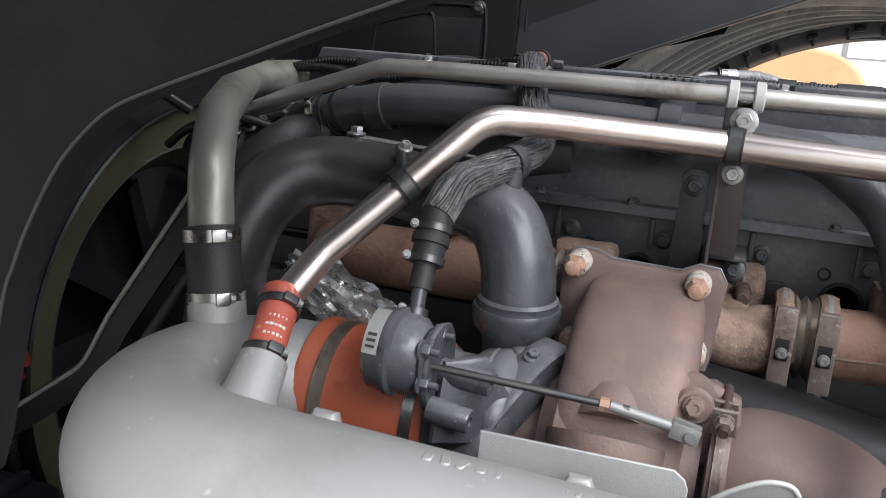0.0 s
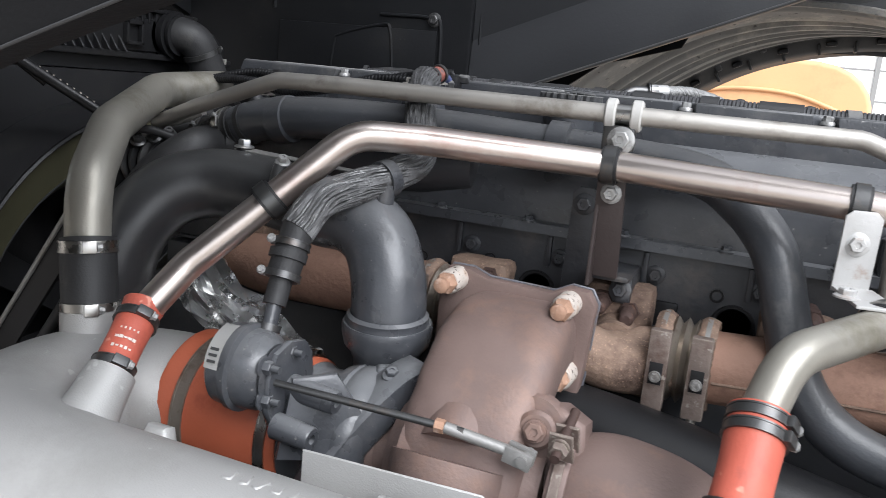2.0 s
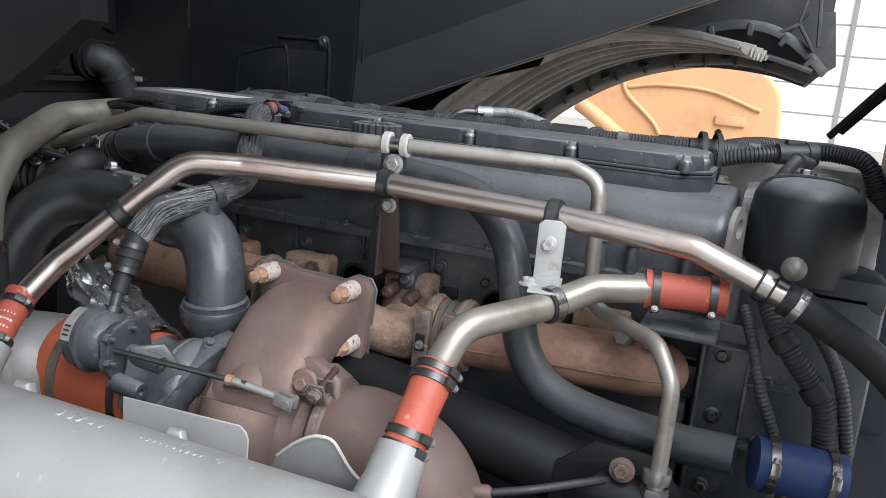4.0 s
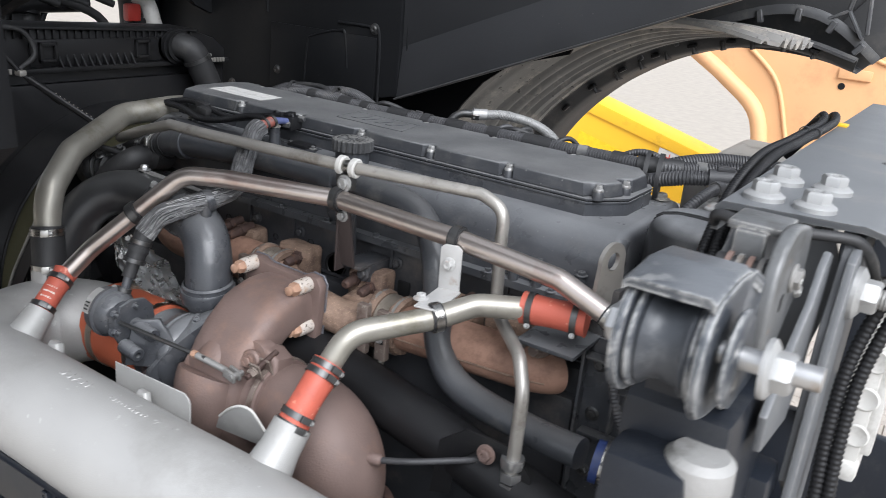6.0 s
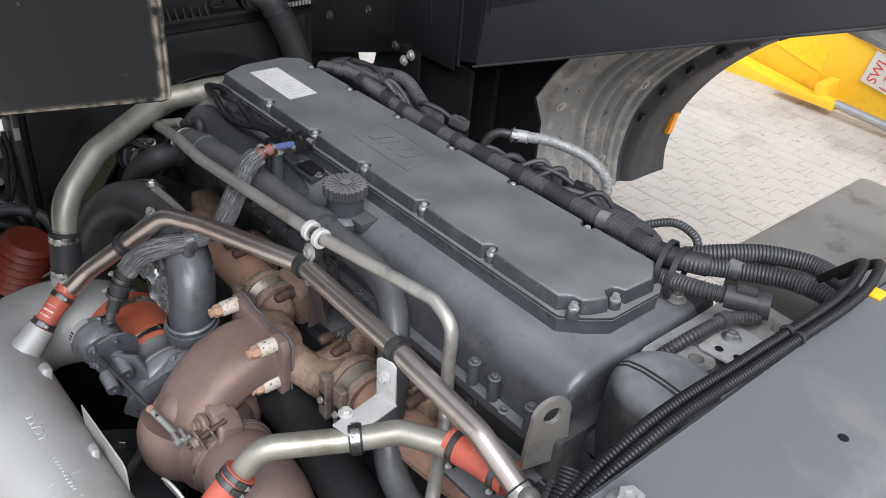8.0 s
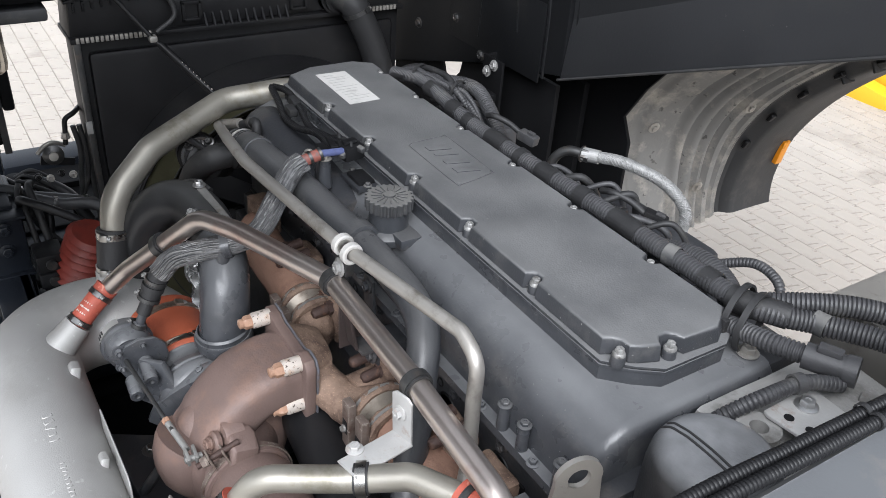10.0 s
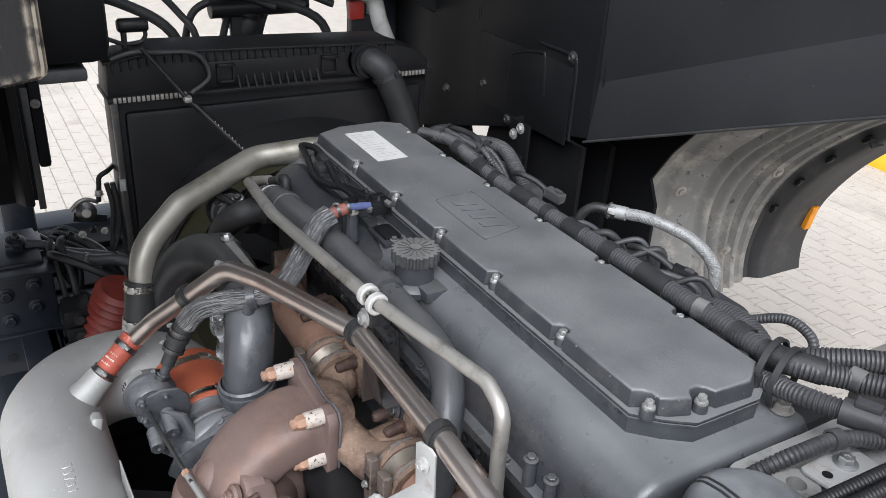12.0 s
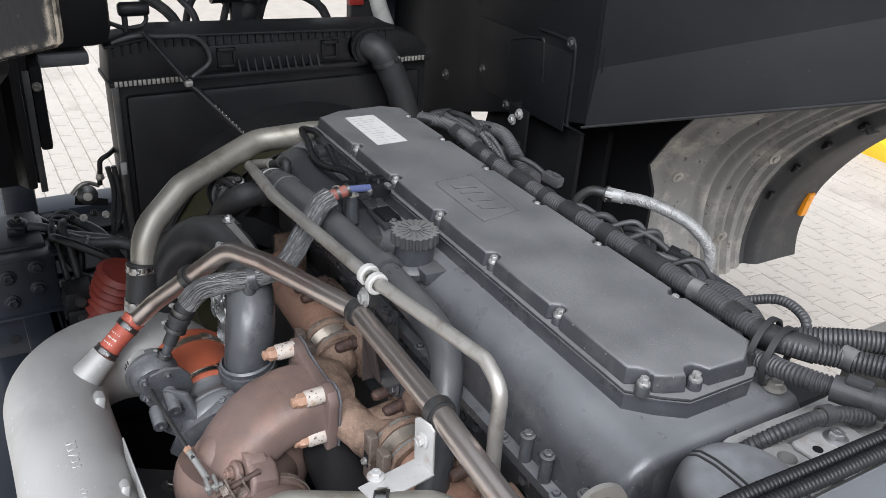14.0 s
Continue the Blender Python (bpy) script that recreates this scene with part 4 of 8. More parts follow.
part("rod_nut", tube([(0.425, -0.5255, 0.9575), (0.435, -0.5245, 0.957)], 0.0075, 6), STUDTIP, turbo)
part("rod_adjuster", tube([(0.435, -0.5245, 0.957), (0.500, -0.512, 0.944)], 0.0062, 12), WORN, turbo, "pale threaded rod adjuster")
part("rod_eye", merge(block((0.030, 0.006, 0.018), Matrix.Translation((0.512, -0.516, 0.940)) @ Matrix.Rotation(0.2, 4, "Y"), 0.002), block((0.030, 0.006, 0.018), Matrix.Translation((0.512, -0.502, 0.940)) @ Matrix.Rotation(0.2, 4, "Y"), 0.002), lathe([(0, 0), (0.006, 0), (0.006, 0.03), (0, 0.03)], (0.518, -0.492, 0.939), (0, -1, 0), 14)), WORN, turbo)
# exhaust outlet
part("outlet_clamp", lathe([(0.066, -0.012), (0.079, -0.010), (0.082, 0), (0.079, 0.010), (0.066, 0.012)], (0.548, TY, TZ), (1, 0, 0), 40, closed=True), RUST, turbo)
part("band_rib", ring((0.548, TY, TZ), (1, 0, 0), 0.0815, 0.010, 0.0025), CLAMPRUST, turbo, "worn clamp band")
for sgn in (-1, 1):
    part("clamp_tab", slab([(-0.014, -0.012), (0.014, -0.012), (0.012, 0.022), (-0.012, 0.022)], 0.004, plane_pose((0.548, TY - 0.045 + 0.013 * sgn, TZ + 0.078), (1, 0, 0), (0, -0.35, 1)), 0.001, 1), CLAMPRUST, turbo)
part("clamp_bolt", tube([(0.548, TY - 0.085, TZ + 0.078), (0.548, TY - 0.010, TZ + 0.103)], 0.0055, 10), RUSTD, turbo)
part("clamp_nut", hexbolt((0.548, TY - 0.066, TZ + 0.0845), (0, -0.95, -0.3), 0.0095, 0.010, 1.1), CLAMPRUST, turbo)
outlet = thing("exhaust_elbow", "brown rusted exhaust elbow behind the turbine", "exhaust pipe")
part("elbow_body", tube(spline([(0.552, TY, TZ), (0.60, TY, TZ - 0.002), (0.668, TY - 0.002, TZ - 0.035), (0.712, TY - 0.004, TZ - 0.10), (0.725, TY - 0.004, TZ - 0.22)], 10), lambda t: 0.070 + 0.022 * math.sin(math.pi * min(1, t * 1.3)), 36), RUST, outlet)
part("v_clamp", lathe([(0.075, -0.010), (0.094, -0.008), (0.096, 0), (0.094, 0.008), (0.075, 0.010)], (0.722, TY - 0.004, 0.715), (0.05, 0, 1), 36, closed=True), RUSTD, outlet)
sensor = thing("exhaust_sensor", "rusted exhaust sensor with a corrugated cable", "sensor")
part("sensor_body", merge(lathe([(0, 0), (0.014, 0), (0.014, 0.02), (0.011, 0.022), (0.011, 0.045), (0.007, 0.05), (0, 0.05)], (0.748, -0.432, 0.836), (1, 0.1, 0.15), 16), hexbolt((0.752, -0.4315, 0.8365), (1, 0.1, 0.15), 0.016, 0.012, 1.1)), RUST, sensor)
part("sensor_cable", tube(spline([(0.797, -0.427, 0.844), (0.85, -0.41, 0.856), (0.92, -0.36, 0.865), (0.97, -0.30, 0.86)], 10), 0.006, 12), CONDUIT, sensor)

under = thing("engine_mount", "dark cast engine mount below the turbocharger", "mount")
part("mount_arm", roughen(merge(slab([(0, 0), (0.26, 0.02), (0.30, 0.10), (0.22, 0.16), (0.04, 0.14)], 0.03, plane_pose((0.12, -0.60, 0.66), (1, 0, 0), (0, 1, -0.25)), 0.008), bx(0.18, 0.24, -0.62, -0.40, 0.44, 0.66, 0.01)), 0.0015, 30.0, 1), ENGINE_DARK, under)
part("mount_bolt", hexbolt((0.20, -0.52, 0.672), (0, 0.2, 1), 0.014, 0.012), DARKCLAMP, under)
part("oil_line", tube(spline([(0.30, -0.45, 0.80), (0.33, -0.52, 0.76), (0.32, -0.56, 0.70), (0.26, -0.58, 0.60)], 8), 0.010, 12), ENGINE_DARK, under)

# ---------- exhaust manifold ----------
man = thing("exhaust_manifold", "orange rusted cast exhaust manifold with bolted bellows joints", "manifold")
part("front_runner", tube(spline([(-0.09, -0.135, 0.985), (-0.06, -0.165, 0.990), (0.02, -0.18, 0.992), (0.15, -0.185, 0.995), (0.27, -0.19, 0.997)]), lambda t: 0.038 + 0.010 * min(1, t * 4), 28), RUSTP, man)
part("rear_runner", tube(spline([(0.66, -0.185, 0.975), (0.80, -0.185, 0.982), (0.93, -0.175, 0.984), (0.972, -0.168, 0.984), (0.985, -0.155, 0.984)]), lambda t: 0.047 - 0.006 * max(0, (t - 0.85) / 0.15), 28), RUSTP, man)
part("casting_seam", tube(spline([(0.67, -0.231, 0.968), (0.80, -0.2325, 0.975), (0.93, -0.2225, 0.977), (0.985, -0.2085, 0.977)], 6), 0.0022, 6), RUSTO, man)
part("centre_port", roughen(merge(sweep(bmesh.new(), [(0.430, -0.276, 1.004), (0.430, -0.262, 1.003), (0.430, -0.248, 1.001), (0.432, -0.232, 0.996)], lambda u: 1.05 - 0.22 * u, section=sec, up=(0, 0, 1)),
                          tube(spline([(0.405, -0.270, 1.004), (0.385, -0.252, 0.994), (0.362, -0.225, 0.980), (0.325, -0.196, 0.984)]), lambda u: 0.047 - 0.011 * math.sin(math.pi * min(1, 1.15 * u)), 24),
                          tube(spline([(0.455, -0.272, 1.002), (0.492, -0.254, 0.986), (0.545, -0.230, 0.970), (0.602, -0.196, 0.972)]), lambda u: 0.046 - 0.009 * math.sin(math.pi * min(1, 1.15 * u)), 24)), 0.0022, 42.0, 1), RUSTO, man)
part("centre_stub", tube([(0.530, -0.11, 0.985), (0.540, -0.215, 0.982)], 0.034, 20), RUSTO, man)
for x in (0.30, 0.630):
    bel = bmesh.new()
    prof2 = []
    for k in range(9):
        prof2 += [(0.047 if k % 2 else 0.056, -0.026 + 0.0065 * k)]
    lathe([(0.040, -0.026)] + prof2 + [(0.040, 0.026)], (x, -0.190, 0.990 if x < 0.5 else 0.978), (1, 0, 0), 36, bel, closed=True)
    part("bellows", bel, BELLOWS, man, "worn shiny steel bellows")
    for s in (-1, 1):
        zc = 0.990 if x < 0.5 else 0.978
        j = part("joint_clamp", roughen(lathe([(0.046, -0.010), (0.057, -0.011), (0.061, -0.004), (0.061, 0.004), (0.057, 0.011), (0.046, 0.010)], (x + s * 0.027, -0.190, zc), (1, 0, 0), 40, closed=True), 0.0022, 110.0, 1), RUSTO, man)
        # worn band; its ring highlight is painted in with the pale steel colour
        part("worn_band", ring((x + s * 0.027, -0.190, zc), (1, 0, 0), 0.0598, 0.006, 0.0016), WORN, j, "worn clamp band paled for its highlight")
        plate = part("clamp_plate", bx(x + s * 0.0245 - 0.013, x + s * 0.0245 + 0.013, -0.262, -0.246, zc - 0.052, zc + 0.052, 0.003), CLAMPRUST, j, "worn grey brown clamp half")
        part("clamp_bolt", hexbolt((x + s * 0.0245, -0.263, zc - 0.006), (0, -1, 0), 0.006, 0.006, 1.25), WORN, j)
        part("clamp_slot", bx(x + s * 0.0245 - 0.008, x + s * 0.0245 + 0.008, -0.2635, -0.2625, zc - 0.016, zc + 0.012, 0.0003), BLACK, j)
        part("clamp_screw", tube([(x + s * 0.0245, -0.254, zc - 0.075), (x + s * 0.0245, -0.254, zc - 0.05)], 0.006, 10), DULLPIPE, j)
for tip in ((0.514, -0.207, 1.028), (0.551, -0.202, 1.018), (0.306, -0.203, 1.026), (0.350, -0.208, 1.030), (0.146, -0.214, 1.056), (0.180, -0.212, 1.050), (0.735, -0.197, 1.050), (0.775, -0.197, 1.050)):
    d = Vector((0.05, -1.0, -0.10)).normalized()
    base = Vector(tip) - d * 0.075
    part("port_nut", roughen(merge(lathe([(0, 0), (0.0105, 0), (0.0112, 0.050), (0.0105, 0.070), (0.007, 0.075), (0, 0.075)], base, d, 16), lathe([(0, 0), (0.0145, 0), (0.0145, 0.012), (0, 0.012)], base + d * 0.030, d, 6)), 0.0008, 160.0, 1), RUSTD, man)
for x in (-0.08, 0.163, 0.328, 0.533, 0.757, 0.87):
    part("port_flange", roughen(bx(x - 0.045, x + 0.045, -0.165, -0.112, 0.955, 1.055, 0.012), 0.003, 40.0, 2), RUSTO, man)
for x in (0.922, 0.965):
    part("stud_sleeve", merge(lathe([(0, 0), (0.014, 0), (0.014, 0.034), (0, 0.034)], (x, -0.17, 1.022), (-0.2, -1, 0.35), 18), lathe([(0, 0), (0.0145, 0), (0.012, 0.012), (0, 0.012)], (x - 0.006, -0.203, 1.033), (-0.2, -1, 0.35), 6)), WORN if x < 0.95 else CLAMPRUST, man)
crossover = thing("oil_drain_pipe", "thick black pipe running below the manifold", "pipe")
part("pipe_body", tube(spline([(0.42, -0.27, 0.90), (0.60, -0.285, 0.885), (0.85, -0.30, 0.845), (1.10, -0.32, 0.80), (1.25, -0.33, 0.78)]), 0.052, 28), BLACK, crossover)

# ---------- pipe clamps and brackets ----------
def p_clip(name, at, axis, r, mat, parent=None, lug=None):
    """A rubber-lined saddle clip round a pipe."""
    t = parent or thing(name, "rubber lined pipe clip", "clip")
    part("clip_liner", ring(at, axis, r, 0.022, 0.0035), RUBBER, t)
    part("clip_band", ring(at, axis, r + 0.0036, 0.015, 0.0022), mat, t)
    return t


sad = thing("double_pipe_clip", "pale and black clips joining the two upper pipes", "clip")
for dx in (-0.016, 0.016):
    part("pale_clip", lathe([(0.0118, -0.006), (0.0165, -0.007), (0.0195, -0.005), (0.0195, 0.005), (0.0165, 0.007), (0.0118, 0.006)], (0.516 + dx, -0.2155, 1.281), (1, 0.06, 0), 28, closed=True), WHITEPART, sad, "pale plastic clip ring")
part("clip_insert", ring((0.516, -0.2155, 1.281), (1, 0.06, 0), 0.0118, 0.022, 0.0012), CLAMP, sad)
part("clip_bolt", hexbolt((0.519, -0.230, 1.250), (0, -1, 0.1), 0.0115, 0.008), COVERBOLT, sad)
part("clip_bridge", bx(0.494, 0.534, -0.228, -0.210, 1.236, 1.268, 0.004), DARKCLAMP, sad)
p_clip("", (0.512, -0.238, 1.219), (1, 0, -0.02), 0.0187, DARKCLAMP, sad)
post = thing("pipe_bracket", "dark brown flat steel bracket on the engine side", "bracket")
part("bracket_leg", merge(slab([(-0.019, -0.13), (0.019, -0.13), (0.018, 0.004), (0.012, 0.012), (-0.012, 0.012), (-0.018, 0.004)], 0.006, plane_pose((0.514, -0.222, 1.200), (1, 0, 0), (0, -0.18, 1)), 0.0015), slab([(0, -0.13), (0.05, -0.13), (0.02, 0.0), (0, 0.0)], 0.005, plane_pose((0.496, -0.222, 1.19), (0, 1, 0), (0, -0.18, 1)), 0.0015)), material("brown_bracket", (0.050, 0.038, 0.036), 0.55, 0.1, 0.25, 20, 0.2, 200), post)
part("back_plate", slab([(-0.022, -0.125), (0.020, -0.125), (0.016, 0.012), (0.008, 0.020), (-0.010, 0.020), (-0.018, 0.012)], 0.006, plane_pose((0.468, -0.142, 1.158), (1, 0, 0), (0, -0.04, 1)), 0.0015), ENGINE_DARK, post)
part("plate_bolt", hexbolt((0.467, -0.1485, 1.155), (0, -1, 0), 0.010, 0.008), ENGINE_DARK, post)
part("bracket_foot", merge(bx(0.492, 0.548, -0.200, -0.10, 1.066, 1.074, 0.003), bx(0.520, 0.550, -0.17, -0.10, 1.030, 1.070, 0.008)), ENGINE_DARK, post)
part("bracket_bolt", hexbolt((0.515, -0.2245, 1.183), (0, -1, 0), 0.009, 0.009), COVERBOLT, post)
part("bracket_bolt", hexbolt((0.535, -0.172, 1.050), (0, -1, 0.2), 0.010, 0.009), ENGINE_DARK, post)
clip1 = p_clip("pipe_clip", (0.150, -0.432, 1.141), (0.147, 0.116, 0.169), 0.0187, DARKCLAMP)
part("clip_lug", tube([(0.140, -0.412, 1.150), (0.122, -0.378, 1.166), (0.107, -0.348, 1.177)], 0.0075, 10), DARKCLAMP, clip1)
part("lug_screw", hexbolt((0.118, -0.360, 1.178), (0.3, -0.4, 0.9), 0.007, 0.008, 1.4), COVERBOLT, clip1)
p_clip("pipe_clip", (0.793, -0.240, 1.2105), (1, 0, -0.03), 0.0187, DARKCLAMP)
p_clip("pipe_clip", (0.828, -0.345, 1.102), (0.55, 0.83, 0.12), 0.0207, CLAMP)
zb = thing("angled_bracket", "bright zinc angled bracket between two pipes", "bracket")
part("upper_tab", slab([(-0.020, -0.050), (0.020, -0.050), (0.020, 0.035), (0.012, 0.042), (-0.012, 0.042), (-0.020, 0.035)], 0.004, plane_pose((0.798, -0.262, 1.165), (0.96, 0.25, 0), (0, -0.05, 1)), 0.0015), PALEZINC, zb)
part("lower_tab", slab([(-0.024, -0.105), (0.020, -0.105), (0.022, 0.0), (-0.022, 0.0)], 0.004, plane_pose((0.800, -0.262, 1.117), (0.97, 0.2, 0.0), (0.2, 1, -0.02)), 0.0015), PALEZINC, zb)
part("tab_bolt", hexbolt((0.796, -0.266, 1.170), (0.1, -1, 0), 0.009, 0.008), PALEZINC, zb)
part("tab_bolt", hexbolt((0.790, -0.338, 1.123), (0, 0, 1), 0.009, 0.008), PALEZINC, zb)
clip4 = p_clip("pipe_clip", (1.100, -0.249, 1.158), (0.135, -0.005, -0.05), 0.0187, CLAMP)
part("ball_stud", lathe([(0.0165 * math.cos(radians(a)), 0.0165 * math.sin(radians(a))) for a in range(-90, 91, 15)], (1.131, -0.272, 1.193), (0, 0, 1), 20), WORN, clip4)
rubber_end = thing("black_hose", "black rubber hose on the polished pipe's end", "hose")
part("hose_body", tube(spline([(1.125, -0.250, 1.148), (1.17, -0.252, 1.13), (1.25, -0.255, 1.085), (1.31, -0.26, 1.02), (1.34, -0.265, 0.90)]), 0.023, 24), RUBBER, rubber_end)
worm_clamp(rubber_end, (1.145, -0.251, 1.140), (0.9, 0, -0.4), 0.0235, (0, -1, 0.3), ZINC)
lift = thing("lifting_eye", "pale steel lifting eye plate at the engine rear", "bracket")
eyebm = bmesh.new()
outer = [(0.034 * math.cos(radians(a)), 0.034 * math.sin(radians(a))) for a in range(-10, 191, 10)] + [(-0.038, -0.05), (-0.040, -0.10), (0.040, -0.10), (0.038, -0.05)]
inner = [(0.0165 * math.cos(2 * math.pi * k / len(outer) - 0.17), 0.0165 * math.sin(2 * math.pi * k / len(outer) - 0.17)) for k in range(len(outer))]
for z in (0.0, 0.008):
    for ring_pts in (outer, inner):
        for x, y in ring_pts:
            eyebm.verts.new((x, y, z))
eyebm.verts.ensure_lookup_table()
m = len(outer)
for k in range(m):
    j = (k + 1) % m
    v = eyebm.verts
    eyebm.faces.new((v[k], v[j], v[m + j], v[m + k]))
    eyebm.faces.new((v[2 * m + k], v[3 * m + k], v[3 * m + j], v[2 * m + j]))
    eyebm.faces.new((v[k], v[2 * m + k], v[2 * m + j], v[j]))
    eyebm.faces.new((v[m + k], v[m + j], v[3 * m + j], v[3 * m + k]))
eyebm.transform(plane_pose((1.046, -0.146, 1.216), (0.24, 0.97, 0), (0, 0, 1)))
part("eye_plate", eyebm, DULLPIPE, lift)

# ---------- wrapped sensor line ----------
wrap = thing("foil_wrapped_line", "line wrapped in crumpled silver foil braid over the elbow", "hose")


def crumpled(path, r, rough=0.18, seg=28, seed=3, along=22.0, round_=2.6, twist=2.0):
    """A tube with creases that run along it."""
    path = [Vector(p) for p in path]
    bm = tube(path, r, seg)
    bm.verts.ensure_lookup_table()
    cum = [0]
    for a, b in zip(path, path[1:]):
        cum.append(cum[-1] + (b - a).length)
    for i, p in enumerate(path):
        for k in range(seg):
            a = 2 * math.pi * k / seg + twist * cum[i] * 6
            q = Vector((round_ * math.cos(a) * 0.5, round_ * math.sin(a) * 0.5, cum[i] * along + seed))
            d = noise.noise(q) + 0.5 * noise.noise(q * 2.3)
            v = bm.verts[i * seg + k]
            v.co += (v.co - p).normalized() * d * r * rough
    return bm


def strands(name, mat, parent, path, r, count, thick, seed, twist=9.0):
    """Loose strands that run along a path round a core."""
    path = [Vector(p) for p in path]
    cum = 0.0
    cums = [0.0]
    for a, b in zip(path, path[1:]):
        cum += (b - a).length
        cums.append(cum)
    for s in range(count):
        pts = []
        for i, p in enumerate(path):
            t = (path[min(i + 1, len(path) - 1)] - path[max(i - 1, 0)]).normalized()
            u = t.cross(Vector((1, 0.15, 0.1))).normalized()
            v = t.cross(u)
            q = Vector((s * 3.7 + seed, cums[i] * 26, 0.3 * s))
            a = 2 * math.pi * s / count + twist * cums[i] + 0.35 * noise.noise(q)
            k = r * (1.0 + 0.06 * noise.noise(q * 1.7) + 0.08 * noise.noise(Vector((seed, cums[i] * 14, math.cos(a)))))
            pts.append(p + (u * math.cos(a) + v * math.sin(a)) * k)
        part(name, sweep(bmesh.new(), pts, thick * (0.7 + 0.6 * ((s * 7) % 5) / 4), 6), mat, parent)


def conduit(name, label, pts, r, parent=None, pitch=0.0065, mat=None):
    """A corrugated conduit: ridges along a smooth path."""
    t = parent or thing(name, label, "cable")
    path = spline(pts, 10)
    length = sum((b - a).length for a, b in zip(path, path[1:]))
    n = max(8, int(length / pitch) * 4)
    cum = [0]
    for a, b in zip(path, path[1:]):
        cum.append(cum[-1] + (b - a).length)
    fine, i = [], 0
    for k in range(n + 1):
        d = length * k / n
        while i < len(path) - 2 and cum[i + 1] < d:
            i += 1
        u = (d - cum[i]) / max(1e-9, cum[i + 1] - cum[i])
        fine.append(path[i].lerp(path[i + 1], u))
    cells = n / 4
    part("conduit", tube(fine, lambda u: r * (1.0 if (u * cells) % 1 < 0.55 else 0.86), 14), mat or CONDUIT, t)
    return t


SLEEVE = spline([(0.222, -0.165, 1.300), (0.228, -0.192, 1.285), (0.250, -0.235, 1.240), (0.272, -0.281, 1.198), (0.255, -0.335, 1.175), (0.236, -0.375, 1.165), (0.215, -0.425, 1.148), (0.204, -0.455, 1.115)], 10)
part("sleeve_core", crumpled(SLEEVE, 0.0195, 0.22, 32, 3, 30.0, 5.0, 0.7), FOILDARK, wrap)
strands("silver_strand", FOIL, wrap, SLEEVE, 0.0195, 34, 0.0017, 1.0, 4.0)
strands("dark_strand", FOILDARK, wrap, SLEEVE, 0.0197, 22, 0.0016, 8.0, 3.0)
part("boot", merge(tube([(0.205, -0.452, 1.12), (0.204, -0.482, 1.062)], 0.019, 20), tube([(0.204, -0.478, 1.07), (0.205, -0.495, 1.035)], 0.0135, 18), ring((0.204, -0.470, 1.088), (0, -0.45, -1), 0.019, 0.01, 0.003)), RUBBER, wrap)
part("fitting", merge(tube([(0.205, -0.493, 1.04), (0.207, -0.508, 1.005)], 0.009, 16), hexbolt((0.207, -0.510, 1.003), (0, 0.4, 1), 0.013, 0.012, 1.2)), ENGINE, wrap)
for p, r in (((0.2042, -0.463, 1.100), 0.0195), ((0.204, -0.480, 1.066), 0.0195), ((0.207, -0.507, 1.012), 0.0125)):
    worm_clamp(wrap, p, (0, -0.45, -1), r, (-1, -0.35, 0.1), DARKCLAMP, 0.008)
part("p_clip", ring((0.255, -0.338, 1.174), (0.3, 0.8, 0.2), 0.022, 0.016, 0.002), ENGINE, wrap)
foil = thing("foil_heat_wrap", "crumpled bright foil heat wrap behind the casting", "heat wrap")
part("wrap", crumpled(spline([(-0.050, -0.300, 0.985), (-0.030, -0.306, 0.970), (0.010, -0.312, 0.948), (0.055, -0.318, 0.926), (0.11, -0.33, 0.905), (0.19, -0.36, 0.895)], 9), 0.036, 0.55, 40, 9, 9.0, 6.5, 0.3), SHEETFOIL, foil, smooth=18)
part("fold", crumpled(spline([(-0.058, -0.318, 0.992), (-0.036, -0.330, 0.985), (-0.010, -0.338, 0.965), (0.015, -0.340, 0.95)], 9), 0.016, 0.6, 30, 5, 12.0, 7.5, 0.3), SHEETFOIL, foil, smooth=18)

plug = thing("sensor_plug", "red and blue sensor plug on the rocker housing", "sensor")
part("plug_body", tube([(0.222, -0.178, 1.296), (0.224, -0.155, 1.303), (0.226, -0.128, 1.310)], 0.0118, 18), material("dull_red_plug", (0.26, 0.085, 0.065), 0.65, 0.0, 0.4, 90, second=(0.12, 0.10, 0.10), second_amount=0.4, second_scale=60), plug)
for p in ((0.224, -0.150, 1.3045), (0.226, -0.130, 1.3095)):
    part("plug_collar", ring(p, (0.05, 0.9, 0.25), 0.0120, 0.006, 0.002), DARKCLAMP, plug)
part("blue_tip", tube([(0.226, -0.128, 1.310), (0.222, -0.098, 1.306), (0.216, -0.066, 1.300)], 0.0075, 14), material("dull_blue_plug", (0.09, 0.11, 0.24), 0.65, 0.0, 0.4, 90), plug)
part("plug_socket", block((0.034, 0.046, 0.030), Matrix.Translation((0.212, -0.056, 1.296)) @ Matrix.Rotation(0.15, 4, "Z"), 0.005), BLACK, plug)
part("socket_latch", block((0.016, 0.030, 0.008), Matrix.Translation((0.208, -0.058, 1.315)) @ Matrix.Rotation(0.15, 4, "Z"), 0.002), BLACK, plug)
part("cable_plug", block((0.050, 0.024, 0.024), Matrix.Translation((0.180, -0.078, 1.297)) @ Matrix.Rotation(-0.25, 4, "Z"), 0.004), BLACK, plug)
part("cable_plug", block((0.044, 0.022, 0.022), Matrix.Translation((0.176, -0.100, 1.287)) @ Matrix.Rotation(-0.1, 4, "Z"), 0.004), BLACK, plug)
part("sensor_base", bx(0.212, 0.268, -0.066, -0.030, 1.238, 1.252, 0.003), BLACK, plug)
